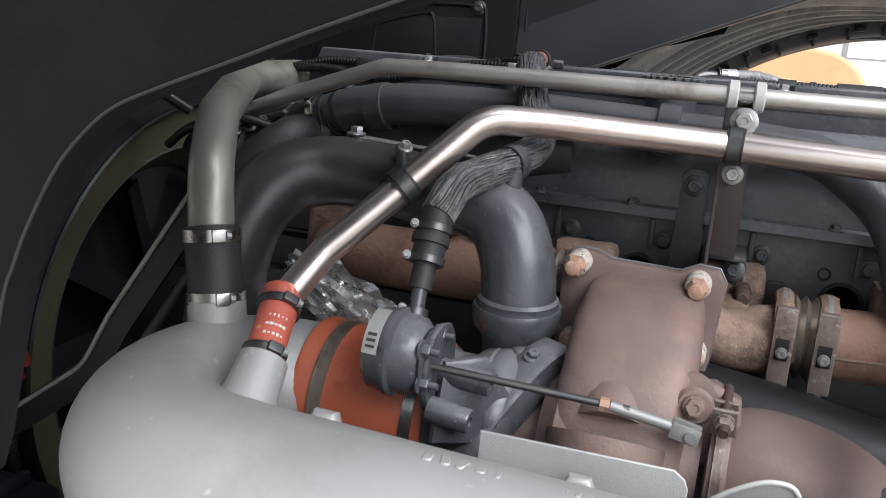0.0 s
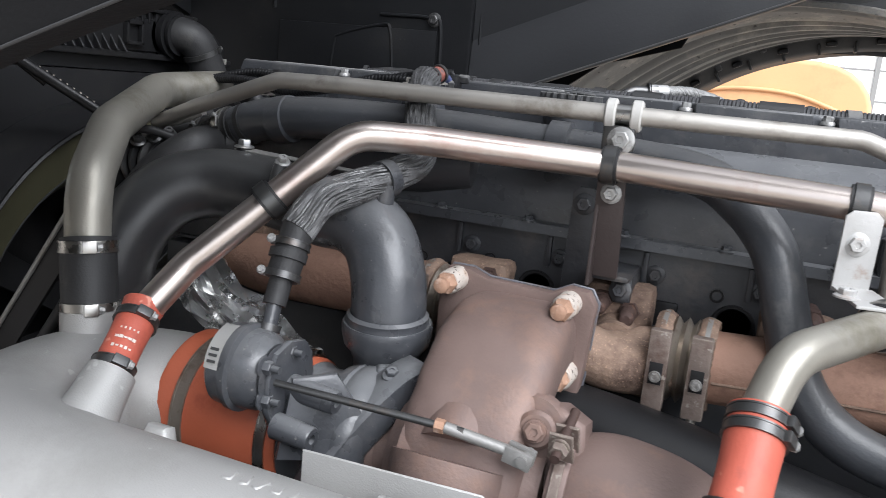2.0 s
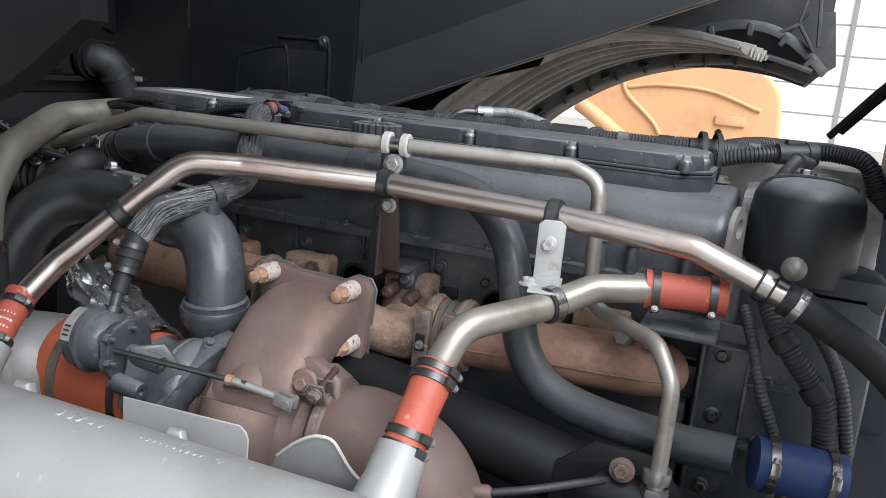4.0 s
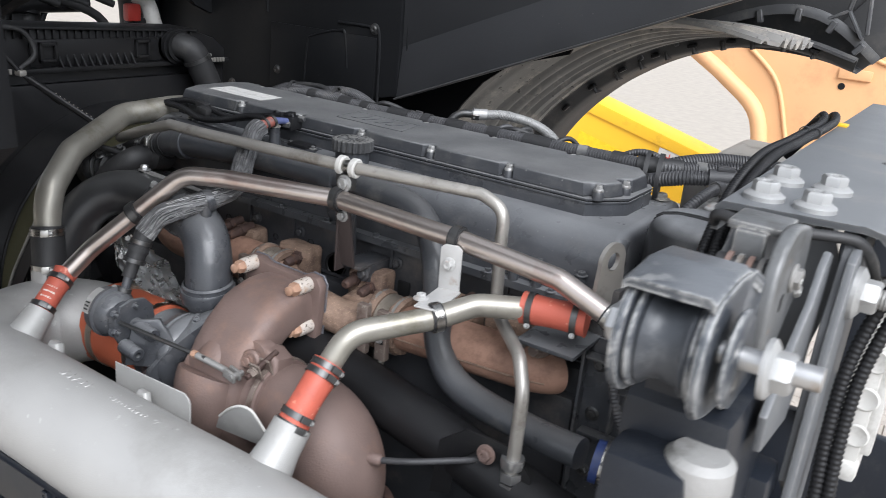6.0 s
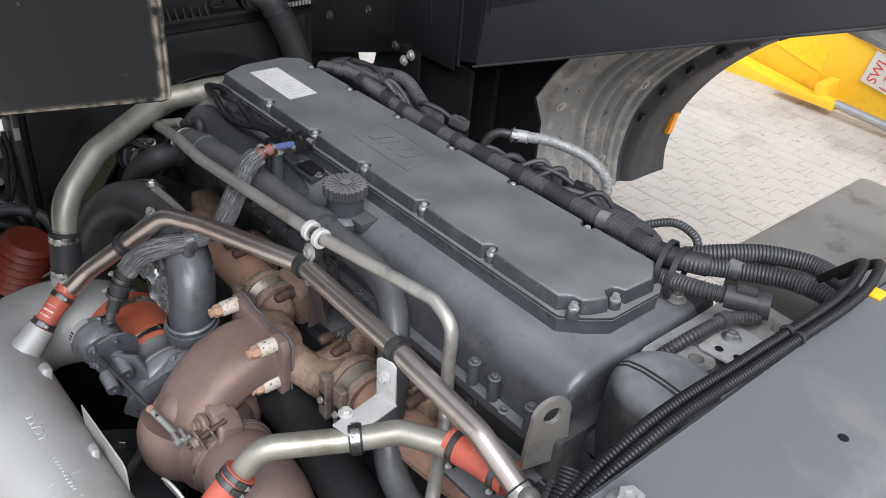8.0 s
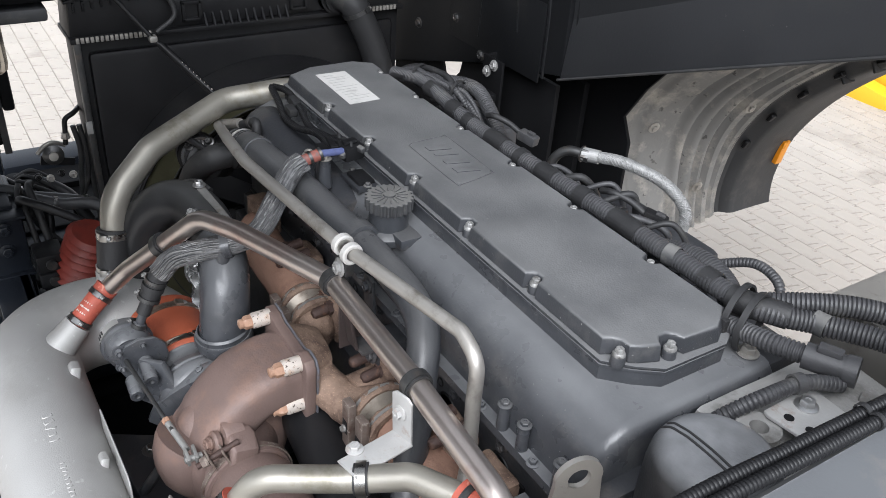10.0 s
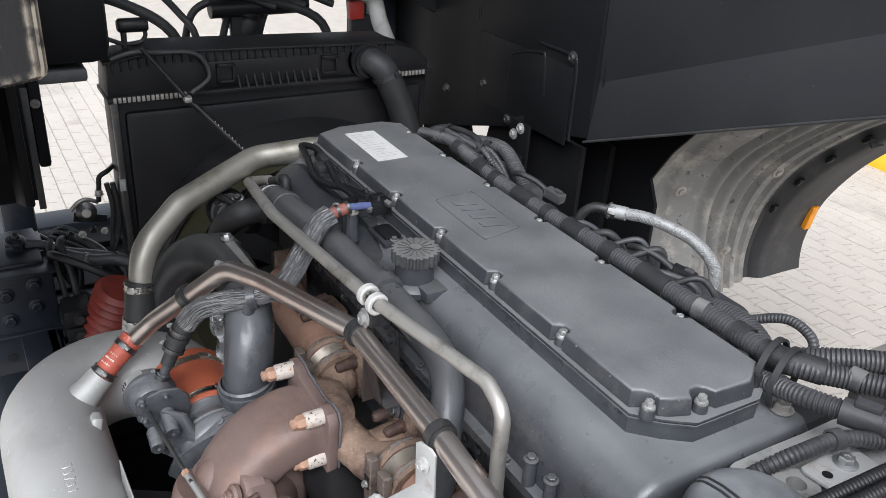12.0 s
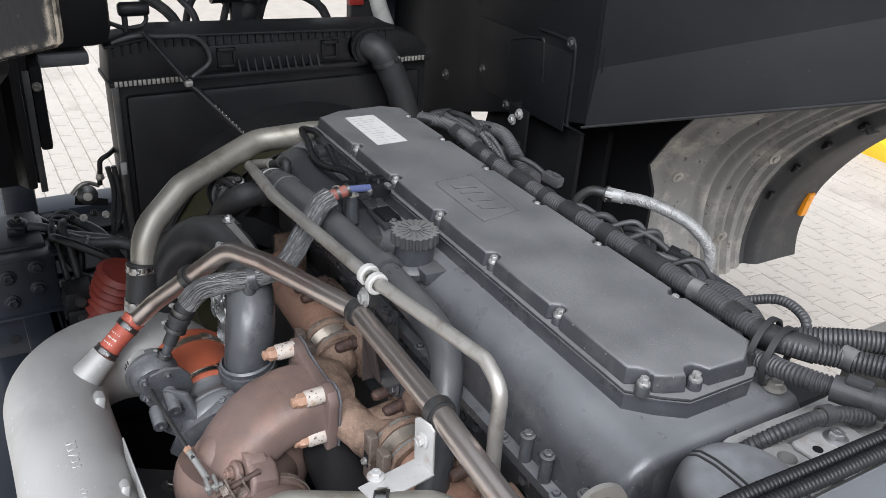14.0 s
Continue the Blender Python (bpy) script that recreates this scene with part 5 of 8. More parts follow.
for x, y, z, a in ((0.196, -0.074, 1.300, 0.3), (0.205, -0.036, 1.302, -0.2), (0.222, -0.082, 1.296, 0.6), (0.184, -0.056, 1.306, 0.1), (0.232, -0.044, 1.306, 0.2)):
    part("plug_tab", block((0.018, 0.012, 0.012), Matrix.Translation((x, y, z)) @ Matrix.Rotation(a, 4, "Z") @ Matrix.Rotation(0.3, 4, "X"), 0.002, 1), CAPBLACK if a > 0.15 else RUBBER, plug)
for x, y in ((0.186, -0.070), (0.226, -0.062)):
    part("plug_wire", tube(spline([(x, y, 1.305), (x - 0.014, y + 0.006, 1.316), (x - 0.030, y + 0.012, 1.308), (x - 0.05, y + 0.010, 1.298)], 6), 0.003, 8), RUBBER, plug)
part("base_plate", bx(0.200, 0.282, -0.074, -0.026, 1.236, 1.2445, 0.002), ENGINE_DARK, plug)
for x in (0.207, 0.275):
    part("base_bolt", hexbolt((x, -0.050, 1.2445), (0, 0, 1), 0.006, 0.006), CAPBLACK, plug)

# thermostat housing and small cables at the engine front
therm = thing("thermostat_housing", "black thermostat housing at the engine front", "engine part")
part("housing_body", lathe([(0, 0), (0.030, 0.0), (0.050, 0.010), (0.060, 0.030), (0.063, 0.10), (0.062, 0.30), (0.056, 0.42), (0.040, 0.50), (0, 0.51)], (-0.215, -0.082, 1.182), (1, 0, 0), 36), ENGINE_DARK, therm, "dark cast housing")
part("side_neck", lathe([(0, 0), (0.040, 0), (0.040, 0.05), (0.03, 0.06), (0, 0.06)], (-0.12, -0.14, 1.17), (0, -1, 0.1), 28), RUBBER, therm)
part("outlet", tube(spline([(-0.12, -0.19, 1.17), (-0.13, -0.235, 1.16), (-0.17, -0.26, 1.12), (-0.22, -0.27, 1.05)]), 0.030, 24), RUBBER, therm)
for x, y, z, tall in ((-0.113, -0.062, 1.236, 0.012), (0.185, -0.135, 1.235, 0.055), (0.222, -0.118, 1.235, 0.060)):
    part("bolt_boss", lathe([(0, 0), (0.014, 0), (0.011, tall), (0, tall)], (x, y, z), (0, 0, 1), 16), ENGINE, therm)
    part("housing_bolt", hexbolt((x, y, z + tall), (0, 0, 1), 0.009, 0.009), DULLPIPE, therm)
for k, (a, b) in enumerate((((-0.247, -0.040, 1.264), (0.205, -0.070, 1.300)), ((-0.235, -0.055, 1.256), (0.190, -0.095, 1.290)))):
    c = conduit("sensor_cable", "thin black corrugated cable along the rocker cover", [Vector(a).lerp(Vector(b), t) + Vector((0, 0.010 * math.sin(6 * t + 2 * k), 0.012 * math.sin(8 * t + k))) for t in [i / 5 for i in range(6)]], 0.0078, mat=BLACK, pitch=0.006)
    tagged(c, "thin black corrugated cable along the rocker cover", "cable", "front sensor cables")
    part("cable_joint", block((0.034, 0.020, 0.018), Matrix.Translation(Vector(a).lerp(Vector(b), 0.34 + 0.06 * k) + Vector((0, 0.004, 0.006))) @ Matrix.Rotation(0.12, 4, "Y"), 0.004), RUBBER, c)
fitt = thing("vent_fitting", "black bent fitting joining the vent pipe to the water pipe", "fitting")
part("fitting_arm", tube(spline([(-0.150, -0.152, 1.221), (-0.120, -0.142, 1.236), (-0.090, -0.142, 1.250), (-0.076, -0.145, 1.240), (-0.074, -0.148, 1.205)], 7), 0.011, 14), RUBBER, fitt)
part("fitting_nut", hexbolt((-0.074, -0.148, 1.212), (0, 0, 1), 0.014, 0.014, 1.15), DARKCLAMP, fitt)
part("fitting_clamp", ring((-0.112, -0.142, 1.240), (1, 0.2, 0.5), 0.0115, 0.009, 0.003), DARKCLAMP, fitt)
alt = thing("front_accessory", "dark finned accessory with round housings at the engine front", "engine part")
for k in range(4):
    part("fin_ring", lathe([(0.018, 0), (0.046 - 0.003 * k, 0), (0.046 - 0.003 * k, 0.006), (0.018, 0.006)], (-0.215 + 0.014 * k, -0.235, 1.130), (1, -0.2, 0.25), 26, closed=True), BLACK if k % 2 else DARKCLAMP, alt)
part("accessory_body", lathe([(0, 0), (0.044, 0), (0.050, 0.010), (0.050, 0.055), (0.036, 0.066), (0, 0.066)], (-0.285, -0.225, 1.112), (1, -0.2, 0.25), 28), BLACK, alt)
for k in range(3):
    part("accessory_bolt", hexbolt((-0.205 + 0.012 * k, -0.262 + 0.020 * k, 1.165 + 0.006 * k), (0.4, -0.5, 0.8), 0.008, 0.010), DARKCLAMP, alt)
part("accessory_line", tube(spline([(-0.33, -0.255, 1.13), (-0.27, -0.275, 1.165), (-0.20, -0.265, 1.185), (-0.15, -0.24, 1.175)], 7), 0.007, 10), BLACK, alt)

# ---------- wiring harness on the far side ----------
H1 = [(-0.21, 0.28, 1.265), (-0.08, 0.285, 1.29), (0.05, 0.262, 1.297), (0.20, 0.245, 1.295), (0.40, 0.243, 1.297), (0.58, 0.246, 1.300), (0.80, 0.25, 1.300), (0.965, 0.252, 1.303), (1.048, 0.312, 1.303), (1.13, 0.352, 1.312), (1.20, 0.355, 1.316), (1.26, 0.335, 1.30), (1.30, 0.33, 1.22)]
har = conduit("wiring_harness", "dusty corrugated wiring conduit strapped along the engine", H1, 0.0172)
conduit("", "", [(0.945, 0.285, 1.285), (0.995, 0.322, 1.305), (1.05, 0.378, 1.315), (1.10, 0.418, 1.315), (1.145, 0.432, 1.315), (1.205, 0.412, 1.315), (1.26, 0.37, 1.30), (1.30, 0.36, 1.20)], 0.0175, har)
conduit("", "", [(0.86, 0.255, 1.262), (0.92, 0.225, 1.262), (0.97, 0.212, 1.282), (1.04, 0.205, 1.303), (1.10, 0.222, 1.312)], 0.0155, har)
conduit("", "", [(0.70, 0.30, 1.25), (0.80, 0.315, 1.275), (0.88, 0.30, 1.275), (0.94, 0.26, 1.255)], 0.021, har)
conduit("", "", [(-0.10, 0.30, 1.285), (0.02, 0.36, 1.30), (0.12, 0.345, 1.285), (0.20, 0.33, 1.24)], 0.017, har)
for x, y, z, w in ((0.0, 0.271, 1.293, 0.05), (0.12, 0.253, 1.296, 0.04), (0.19, 0.2455, 1.295, 0.025), (0.30, 0.243, 1.296, 0.06), (0.385, 0.243, 1.297, 0.02), (0.47, 0.244, 1.298, 0.05), (0.575, 0.246, 1.300, 0.03), (0.69, 0.248, 1.300, 0.07), (0.885, 0.251, 1.3015, 0.03)):
    part("tape_band", roughen(ring((x, y, z), (1, 0, 0), 0.0172, w, 0.0024), 0.0008, 90.0, 1), RUBBER, har)
for x, y, z in ((0.80, 0.25, 1.300), (1.048, 0.312, 1.303)):
    part("pale_tape", ring((x, y, z), (1, 0.2, 0.03), 0.0173, 0.022, 0.0014), CAPBLACK, har)
for dx in (-0.014, 0.014):
    part("rubber_strap", ring((0.968 + dx, 0.240, 1.287), (1, 0.25, 0), 0.046, 0.010, 0.004), RUBBER, har)
part("strap_buckle", bx(0.963, 0.974, 0.188, 0.200, 1.27, 1.30, 0.003), RUBBER, har)
part("strap_sleeve", tube([(0.930, 0.246, 1.302), (0.965, 0.253, 1.3035), (1.012, 0.284, 1.303)], 0.0205, 20), RUBBER, har)
conn = thing("cable_connector", "large grey cable connector with locking ring", "connector")
part("connector_shell", merge(tube([(1.090, 0.215, 1.312), (1.145, 0.238, 1.316)], 0.0195, 24), tube([(1.140, 0.236, 1.315), (1.156, 0.243, 1.317)], 0.0225, 24), block((0.034, 0.018, 0.012), Matrix.Translation((1.118, 0.226, 1.334)) @ Matrix.Rotation(0.4, 4, "Z"), 0.003)), CONDUIT, conn)
conduit("", "", [(1.150, 0.222, 1.300), (1.127, 0.168, 1.308), (1.115, 0.10, 1.300), (1.095, 0.055, 1.270), (1.075, 0.03, 1.23)], 0.0112, conn)
part("hose_collar", ring((1.124, 0.158, 1.308), (0.2, 1, 0), 0.0115, 0.016, 0.003), CONDUIT, conn)
conduit("thin_conduit", "thin corrugated cable loop beside the harness", [(0.82, 0.335, 1.27), (0.885, 0.352, 1.305), (0.94, 0.345, 1.305), (0.968, 0.325, 1.285)], 0.0085)
rnd = random.Random(4)
for k in range(6):
    c = thing("injector_cable", "short black cable branching off the harness", "cable", group="cables behind the harness")
    x, r = 0.42 + 0.055 * k, rnd.uniform(0.0045, 0.0085)
    j = [rnd.uniform(-0.018, 0.018) for i in range(6)]
    part("sheath", tube(spline([(x, 0.262, 1.285), (x + 0.03 + j[0], 0.305 + j[1], 1.300 + j[2]), (x + 0.06 + j[3], 0.335, 1.255 + j[4]), (x + 0.05 + j[5], 0.335, 1.17)], 8), r, 10), RUBBER if k % 2 else CONDUIT, c)
bundle = thing("taped_cable_bundle", "knotted bundle of black taped cables at the engine front", "cable")
for k in range(7):
    j = [rnd.uniform(-0.022, 0.022) for i in range(9)]
    pts = [(-0.20 + j[0], 0.275 + j[1], 1.262), (-0.13 + j[2], 0.300 + j[3], 1.290 + 0.5 * j[4]), (-0.05 + j[5], 0.315 + j[6], 1.300 + 0.5 * j[7]), (0.04, 0.330 + j[8], 1.285 + 0.6 * j[0]), (0.10 + j[4], 0.338, 1.235 + j[1]), (0.12 + j[2], 0.345, 1.17)]
    if k % 2:
        part("taped_cable", roughen(tube(spline(pts, 8), rnd.uniform(0.006, 0.011), 12), 0.0012, 60.0, 1), RUBBER, bundle)
    else:
        conduit("", "", pts, rnd.uniform(0.006, 0.010), bundle)
for x, y, z in ((-0.12, 0.302, 1.288), (0.02, 0.325, 1.290)):
    part("bundle_tie", ring((x, y, z), (1, 0.3, 0), 0.026, 0.008, 0.003), RUBBER, bundle)
inlet = thing("inlet_manifold", "dark casting with fuel lines behind the rocker cover", "engine part")
part("manifold_body", merge(bx(-0.2, 0.98, 0.28, 0.44, 0.85, 1.16, 0.03), bx(0.45, 0.75, 0.30, 0.46, 1.14, 1.22, 0.02), bx(-0.05, 0.15, 0.30, 0.42, 1.14, 1.24, 0.02)), ENGINE_DARK, inlet)
rnd = random.Random(11)
for k in range(9):
    x = 0.02 + 0.095 * k + rnd.uniform(-0.02, 0.02)
    y, z = 0.285 + rnd.uniform(0, 0.05), 1.255 + rnd.uniform(-0.02, 0.03)
    c = thing("cable_plug", "small black cable plug beside the wiring harness", "connector", group="plugs beside the harness")
    m = Matrix.Translation((x, y, z)) @ Matrix.Rotation(rnd.uniform(-0.9, 0.9), 4, "Z") @ Matrix.Rotation(rnd.uniform(-0.6, 0.6), 4, "Y")
    part("plug_shell", block((0.046, 0.024, 0.022), m, 0.004), BLACK if k % 3 else CONDUIT, c)
    part("plug_latch", block((0.018, 0.010, 0.006), m @ Matrix.Translation((0.006, 0, 0.013)), 0.001), CONDUIT, c)
    p = m @ Vector((-0.02, 0, 0))
    part("plug_cable", tube(spline([p, p + Vector((-0.03, -0.012, 0.014)), p + Vector((-0.06, -0.03, 0.022)), p + Vector((-0.09, -0.03, 0.012))], 6), 0.0065, 10), RUBBER, c)
fl2 = conduit("branch_loom", "thin dusty wiring loom below the harness", [(-0.05, 0.235, 1.262), (0.10, 0.232, 1.27), (0.30, 0.236, 1.266), (0.52, 0.234, 1.27), (0.72, 0.238, 1.264), (0.92, 0.24, 1.26)], 0.0085)
for x in (0.0, 0.20, 0.42, 0.62, 0.84):
    part("loom_tie", ring((x, 0.2345, 1.267), (1, 0, 0), 0.0088, 0.007, 0.002, 16), RUBBER, fl2)
braid = thing("braided_hose", "silver steel braided hose with a dark bent fitting", "hose")
part("braided_body", tube(spline([(0.462, 0.345, 1.318), (0.53, 0.385, 1.322), (0.60, 0.43, 1.30), (0.645, 0.455, 1.255), (0.645, 0.455, 1.19)], 10), 0.0112, 18), BRAID, braid)
BR = spline([(0.462, 0.345, 1.318), (0.53, 0.385, 1.322), (0.60, 0.43, 1.30), (0.645, 0.455, 1.255), (0.645, 0.455, 1.19)], 22)
strands("braid_strand", BRAID, braid, BR, 0.0111, 12, 0.0009, 2.0, 120.0)
strands("braid_strand", BRAID, braid, BR, 0.0111, 12, 0.0009, 5.0, -120.0)
part("crimp_sleeve", tube([(0.455, 0.341, 1.318), (0.485, 0.358, 1.320)], 0.014, 18), DULLZINC, braid)
part("elbow_fitting", merge(tube(spline([(0.40, 0.305, 1.24), (0.405, 0.31, 1.29), (0.425, 0.325, 1.315), (0.458, 0.343, 1.318)]), 0.010, 14), hexbolt((0.452, 0.339, 1.318), (1, 0.5, 0), 0.015, 0.018, 1.05)), DARKCLAMP, braid)

# ---------- rear of the engine ----------
dome = thing("rear_breather_housing", "black domed housing with a strap behind the engine", "engine part")
DC, DP = Vector((1.148, -0.012, 1.135)), [(0.086, 0), (0.087, 0.06), (0.086, 0.105), (0.083, 0.128), (0.076, 0.144), (0.064, 0.154), (0.042, 0.160), (0.018, 0.162), (0, 0.1625)]
part("dome_body", lathe([(0, 0)] + DP, DC, (0, 0, 1), 56), DOME, dome, "smooth grey dome", 75)


def dome_height(x, y):
    """The dome's height over a place, with the seam's own thickness."""
    r = math.hypot(x - DC.x, y - DC.y)
    for (r1, z1), (r0, z0) in zip(DP[1:], DP[2:]):
        if r0 <= r <= r1:
            return DC.z + z0 + (z1 - z0) * (r - r0) / (r1 - r0) + 0.001
    return DC.z + 0.05


for off in (0.0, 0.009):
    part("dome_seam", tube([(x, -0.040 + off, dome_height(x, -0.040 + off)) for x in [1.076 + 0.006 * k for k in range(24)]], 0.0017, 8), RUBBER, dome)
gear = thing("flywheel_housing", "dull grey cast flywheel housing behind the engine", "engine part")
part("housing_body", merge(bx(1.025, 1.07, -0.135, 0.33, 0.60, 1.16, 0.008), bx(1.06, 1.28, -0.08, 0.36, 0.60, 1.155, 0.03), bx(1.07, 1.28, -0.08, 0.04, 1.10, 1.158, 0.02)), ENGINE_DARK, gear)
part("housing_top", roughen(bx(1.045, 1.27, 0.06, 0.36, 1.14, 1.245, 0.015), 0.002, 30.0, 3), CASTDUST, gear, "dusty pale cast housing top")
part("housing_boss", lathe([(0.013, 0), (0.030, 0), (0.030, 0.03), (0.013, 0.03)], (1.136, 0.080, 1.245), (0, 0, 1), 24, closed=True), CASTDUST, gear)
for x, y in ((1.0, 0.226), (1.24, 0.30), (1.10, 0.30)):
    part("housing_bolt", hexbolt((x, y, 1.246), (0, 0, 1), 0.012, 0.011), DULLPIPE, gear)
plate = thing("perforated_bracket", "pale steel bracket plate with holes behind the engine", "bracket")
hb = slab([(1.122, 0.104), (1.130, 0.100), (1.204, 0.110), (1.211, 0.118), (1.201, 0.195), (1.194, 0.201), (1.126, 0.203), (1.119, 0.196)], 0.005, Matrix.Translation((0, 0, 1.277)), 0.0015)
part("bracket_plate", hb, PALEZINC, plate)
part("upper_plate", merge(slab([(1.098, 0.204), (1.217, 0.204), (1.206, 0.283), (1.116, 0.288), (1.100, 0.270)], 0.005, Matrix.Translation((0, 0, 1.266)), 0.0015), bx(1.205, 0.008 + 1.205, 0.204, 0.280, 1.245, 1.267, 0.002)), CASTDUST, plate, "dusty folded plate with a turned edge")
part("bracket_bolt", hexbolt((1.144, 0.163, 1.282), (0, 0, 1), 0.011, 0.010), ZINC, plate)
for p in ((1.148, 0.122), (1.178, 0.128), (1.185, 0.170)):
    part("slot_hole", lathe([(0, 0), (0.007, 0), (0.007, 0.0006), (0, 0.0006)], (*p, 1.2822), (0, 0, 1), 16), BLACK, plate)
for x, y in ((1.125, 0.235), (1.175, 0.262)):
    part("plate_clip", block((0.024, 0.014, 0.012), Matrix.Translation((x, y, 1.276)) @ Matrix.Rotation(0.4, 4, "Z"), 0.003), WORN, plate)
loom = conduit("rear_loom", "dusty taped wiring loom hanging at the engine rear", [(1.10, -0.14, 1.14), (1.127, -0.19, 1.09), (1.154, -0.20, 1.055), (1.18, -0.20, 1.025), (1.206, -0.20, 0.99), (1.22, -0.19, 0.90), (1.22, -0.18, 0.78)], 0.0165)
conduit("", "", [(1.08, -0.15, 1.10), (1.10, -0.20, 1.06), (1.12, -0.215, 1.0), (1.15, -0.215, 0.93), (1.18, -0.21, 0.82)], 0.009, loom)
conduit("", "", [(1.15, -0.16, 1.12), (1.19, -0.18, 1.08), (1.225, -0.19, 1.02), (1.25, -0.19, 0.92)], 0.010, loom)
for p in ((1.14, -0.196, 1.072), (1.193, -0.20, 1.007)):
    part("tape_band", ring(p, (0.65, -0.1, -0.75), 0.0168, 0.022, 0.003), RUBBER, loom)
rp = thing("rear_side_plate", "dark steel plates bolted at the engine rear", "bracket")
part("side_plate", merge(bx(1.030, 1.036, -0.165, -0.13, 0.62, 1.06, 0.002), bx(1.03, 1.16, -0.145, -0.139, 0.62, 1.07, 0.002)), ENGINE, rp)
part("top_flange", bx(0.94, 1.05, -0.255, -0.13, 1.062, 1.070, 0.002), ENGINE, rp)
for z in (1.02, 0.92, 0.80):
    part("plate_bolt", hexbolt((1.06, -0.145, z), (0, -1, 0), 0.009, 0.008), DARKCLAMP, rp)
    part("plate_bolt", hexbolt((1.13, -0.145, z - 0.03), (0, -1, 0), 0.009, 0.008), DARKCLAMP, rp)
for x0, x1, z0, z1 in ((1.04, 1.10, 1.035, 1.041), (1.10, 1.16, 0.985, 0.991), (1.045, 1.12, 0.885, 0.891)):
    part("plate_flange", bx(x0, x1, -0.172, -0.146, z0, z1, 0.0015), PIPEGREY, rp)
part("stiffener", slab([(-0.146, 0.90), (-0.170, 0.90), (-0.170, 0.98), (-0.146, 1.02)], 0.005, plane_pose((1.098, 0, 0), (0, 1, 0), (0, 0, 1)), 0.001), PIPEGREY, rp)
lowpipe = thing("blue_hose", "blue silicone hose with steel clamps on a black pipe", "hose")
part("hose_body", tube([(1.125, -0.283, 0.918), (1.24, -0.262, 0.910)], 0.037, 28), BLUE, lowpipe)
worm_clamp(lowpipe, (1.145, -0.279, 0.9165), (1, 0.18, -0.07), 0.0375, (-0.2, -1, 0.3), CLAMP)
worm_clamp(lowpipe, (1.222, -0.265, 0.911), (1, 0.18, -0.07), 0.0375, (-0.2, -1, 0.3), CLAMP)
hookb = thing("hook_bracket", "black hooked steel bracket beside the thin pipe", "bracket")
part("hook_plate", slab([(-0.10, -0.10), (-0.06, -0.09), (-0.055, -0.02), (-0.02, 0.015), (0.03, 0.012), (0.055, -0.04), (0.05, -0.09), (0.09, -0.08), (0.085, 0.0), (0.045, 0.045), (-0.04, 0.05), (-0.09, 0.01)], 0.006, plane_pose((0.955, -0.340, 0.870), (1, 0.1, 0), (0, 0, 1)), 0.0015), BLACK, hookb)
part("hook_bolt", hexbolt((0.958, -0.348, 0.888), (0, -1, 0.1), 0.012, 0.01), RUST, hookb)

# ---------- cab mount and crossmember ----------
mount = thing("crossmember", "grey painted steel crossmember with four large bolts", "chassis part")
hat = [(1.300, 1.430), (1.300, 1.456), (1.307, 1.463), (1.448, 1.463), (1.466, 1.457), (1.477, 1.440), (1.486, 1.375), (1.478, 1.374), (1.469, 1.436), (1.461, 1.449), (1.446, 1.455), (1.312, 1.455), (1.308, 1.451), (1.308, 1.430)]
bm = bmesh.new()
f = bm.faces.new([bm.verts.new((x, -0.575, z)) for x, z in hat])
got = bmesh.ops.extrude_face_region(bm, geom=[f])
bmesh.ops.translate(bm, vec=(0, 1.20, 0), verts=[v for v in got["geom"] if isinstance(v, bmesh.types.BMVert)])
for v in bm.verts:
    if v.co.y < 0:
        v.co.y += max(0.0, v.co.x - 1.36) * 0.50 + (max(0.0, 1.457 - v.co.z) * 1.3 if v.co.x > 1.44 else 0.0)
    if v.co.y < 0 and v.co.x < 1.32:
        v.co.y += 0.02
part("top_plate", bm, MOUNT, mount)
part("edge_seal", tube(spline([(1.304, -0.560, 1.440), (1.312, -0.572, 1.452), (1.36, -0.576, 1.4500), (1.43, -0.541, 1.4490), (1.448, -0.530, 1.443), (1.458, -0.508, 1.425), (1.464, -0.470, 1.395)], 7), 0.0062, 10), RUBBER, mount, "black strip under the plate edge")
part("inner_web", slab([(-0.58, 1.18), (-0.48, 1.10), (-0.46, 1.30), (-0.44, 1.448), (-0.53, 1.448), (-0.57, 1.36)], 0.010, plane_pose((1.432, 0, 0), (0, 1, 0), (0, 0, 1)), 0.003), MOUNT, mount)
part("nut_plate", slab([(-0.60, 0.98), (-0.46, 0.98), (-0.43, 1.20), (-0.40, 1.36), (-0.40, 1.43), (-0.43, 1.45), (-0.52, 1.447), (-0.56, 1.43), (-0.585, 1.34)], 0.010, plane_pose((1.440, 0, 0), (0, 1, 0), (0, 0, 1)), 0.004), MOUNT, mount)
part("rear_web", bx(1.309, 1.318, -0.50, 0.60, 1.20, 1.4545, 0.003), MOUNT, mount)
part("front_rib", slab([(-0.02, -0.22), (0.07, -0.22), (0.10, -0.06), (0.075, 0.0), (0.0, 0.0), (-0.02, -0.10)], 0.008, plane_pose((1.335, -0.485, 1.452), (1, 0, 0), (0, 0, 1)), 0.002), MOUNT, mount)
for x, y in ((1.338, -0.504), (1.338, -0.401), (1.392, -0.505), (1.392, -0.399)):
    part("mount_bolt", hexbolt((x, y, 1.463), (0, 0, 1), 0.0150, 0.016, 1.5, 0.005), DULLZINC, mount, "large bright hexagon bolt")
    part("mount_nut", lathe([(0, 0), (0.0140, 0), (0.0140, 0.016), (0, 0.016)], (x, y, 1.438), (0, 0, 1), 6), ZINC, mount)
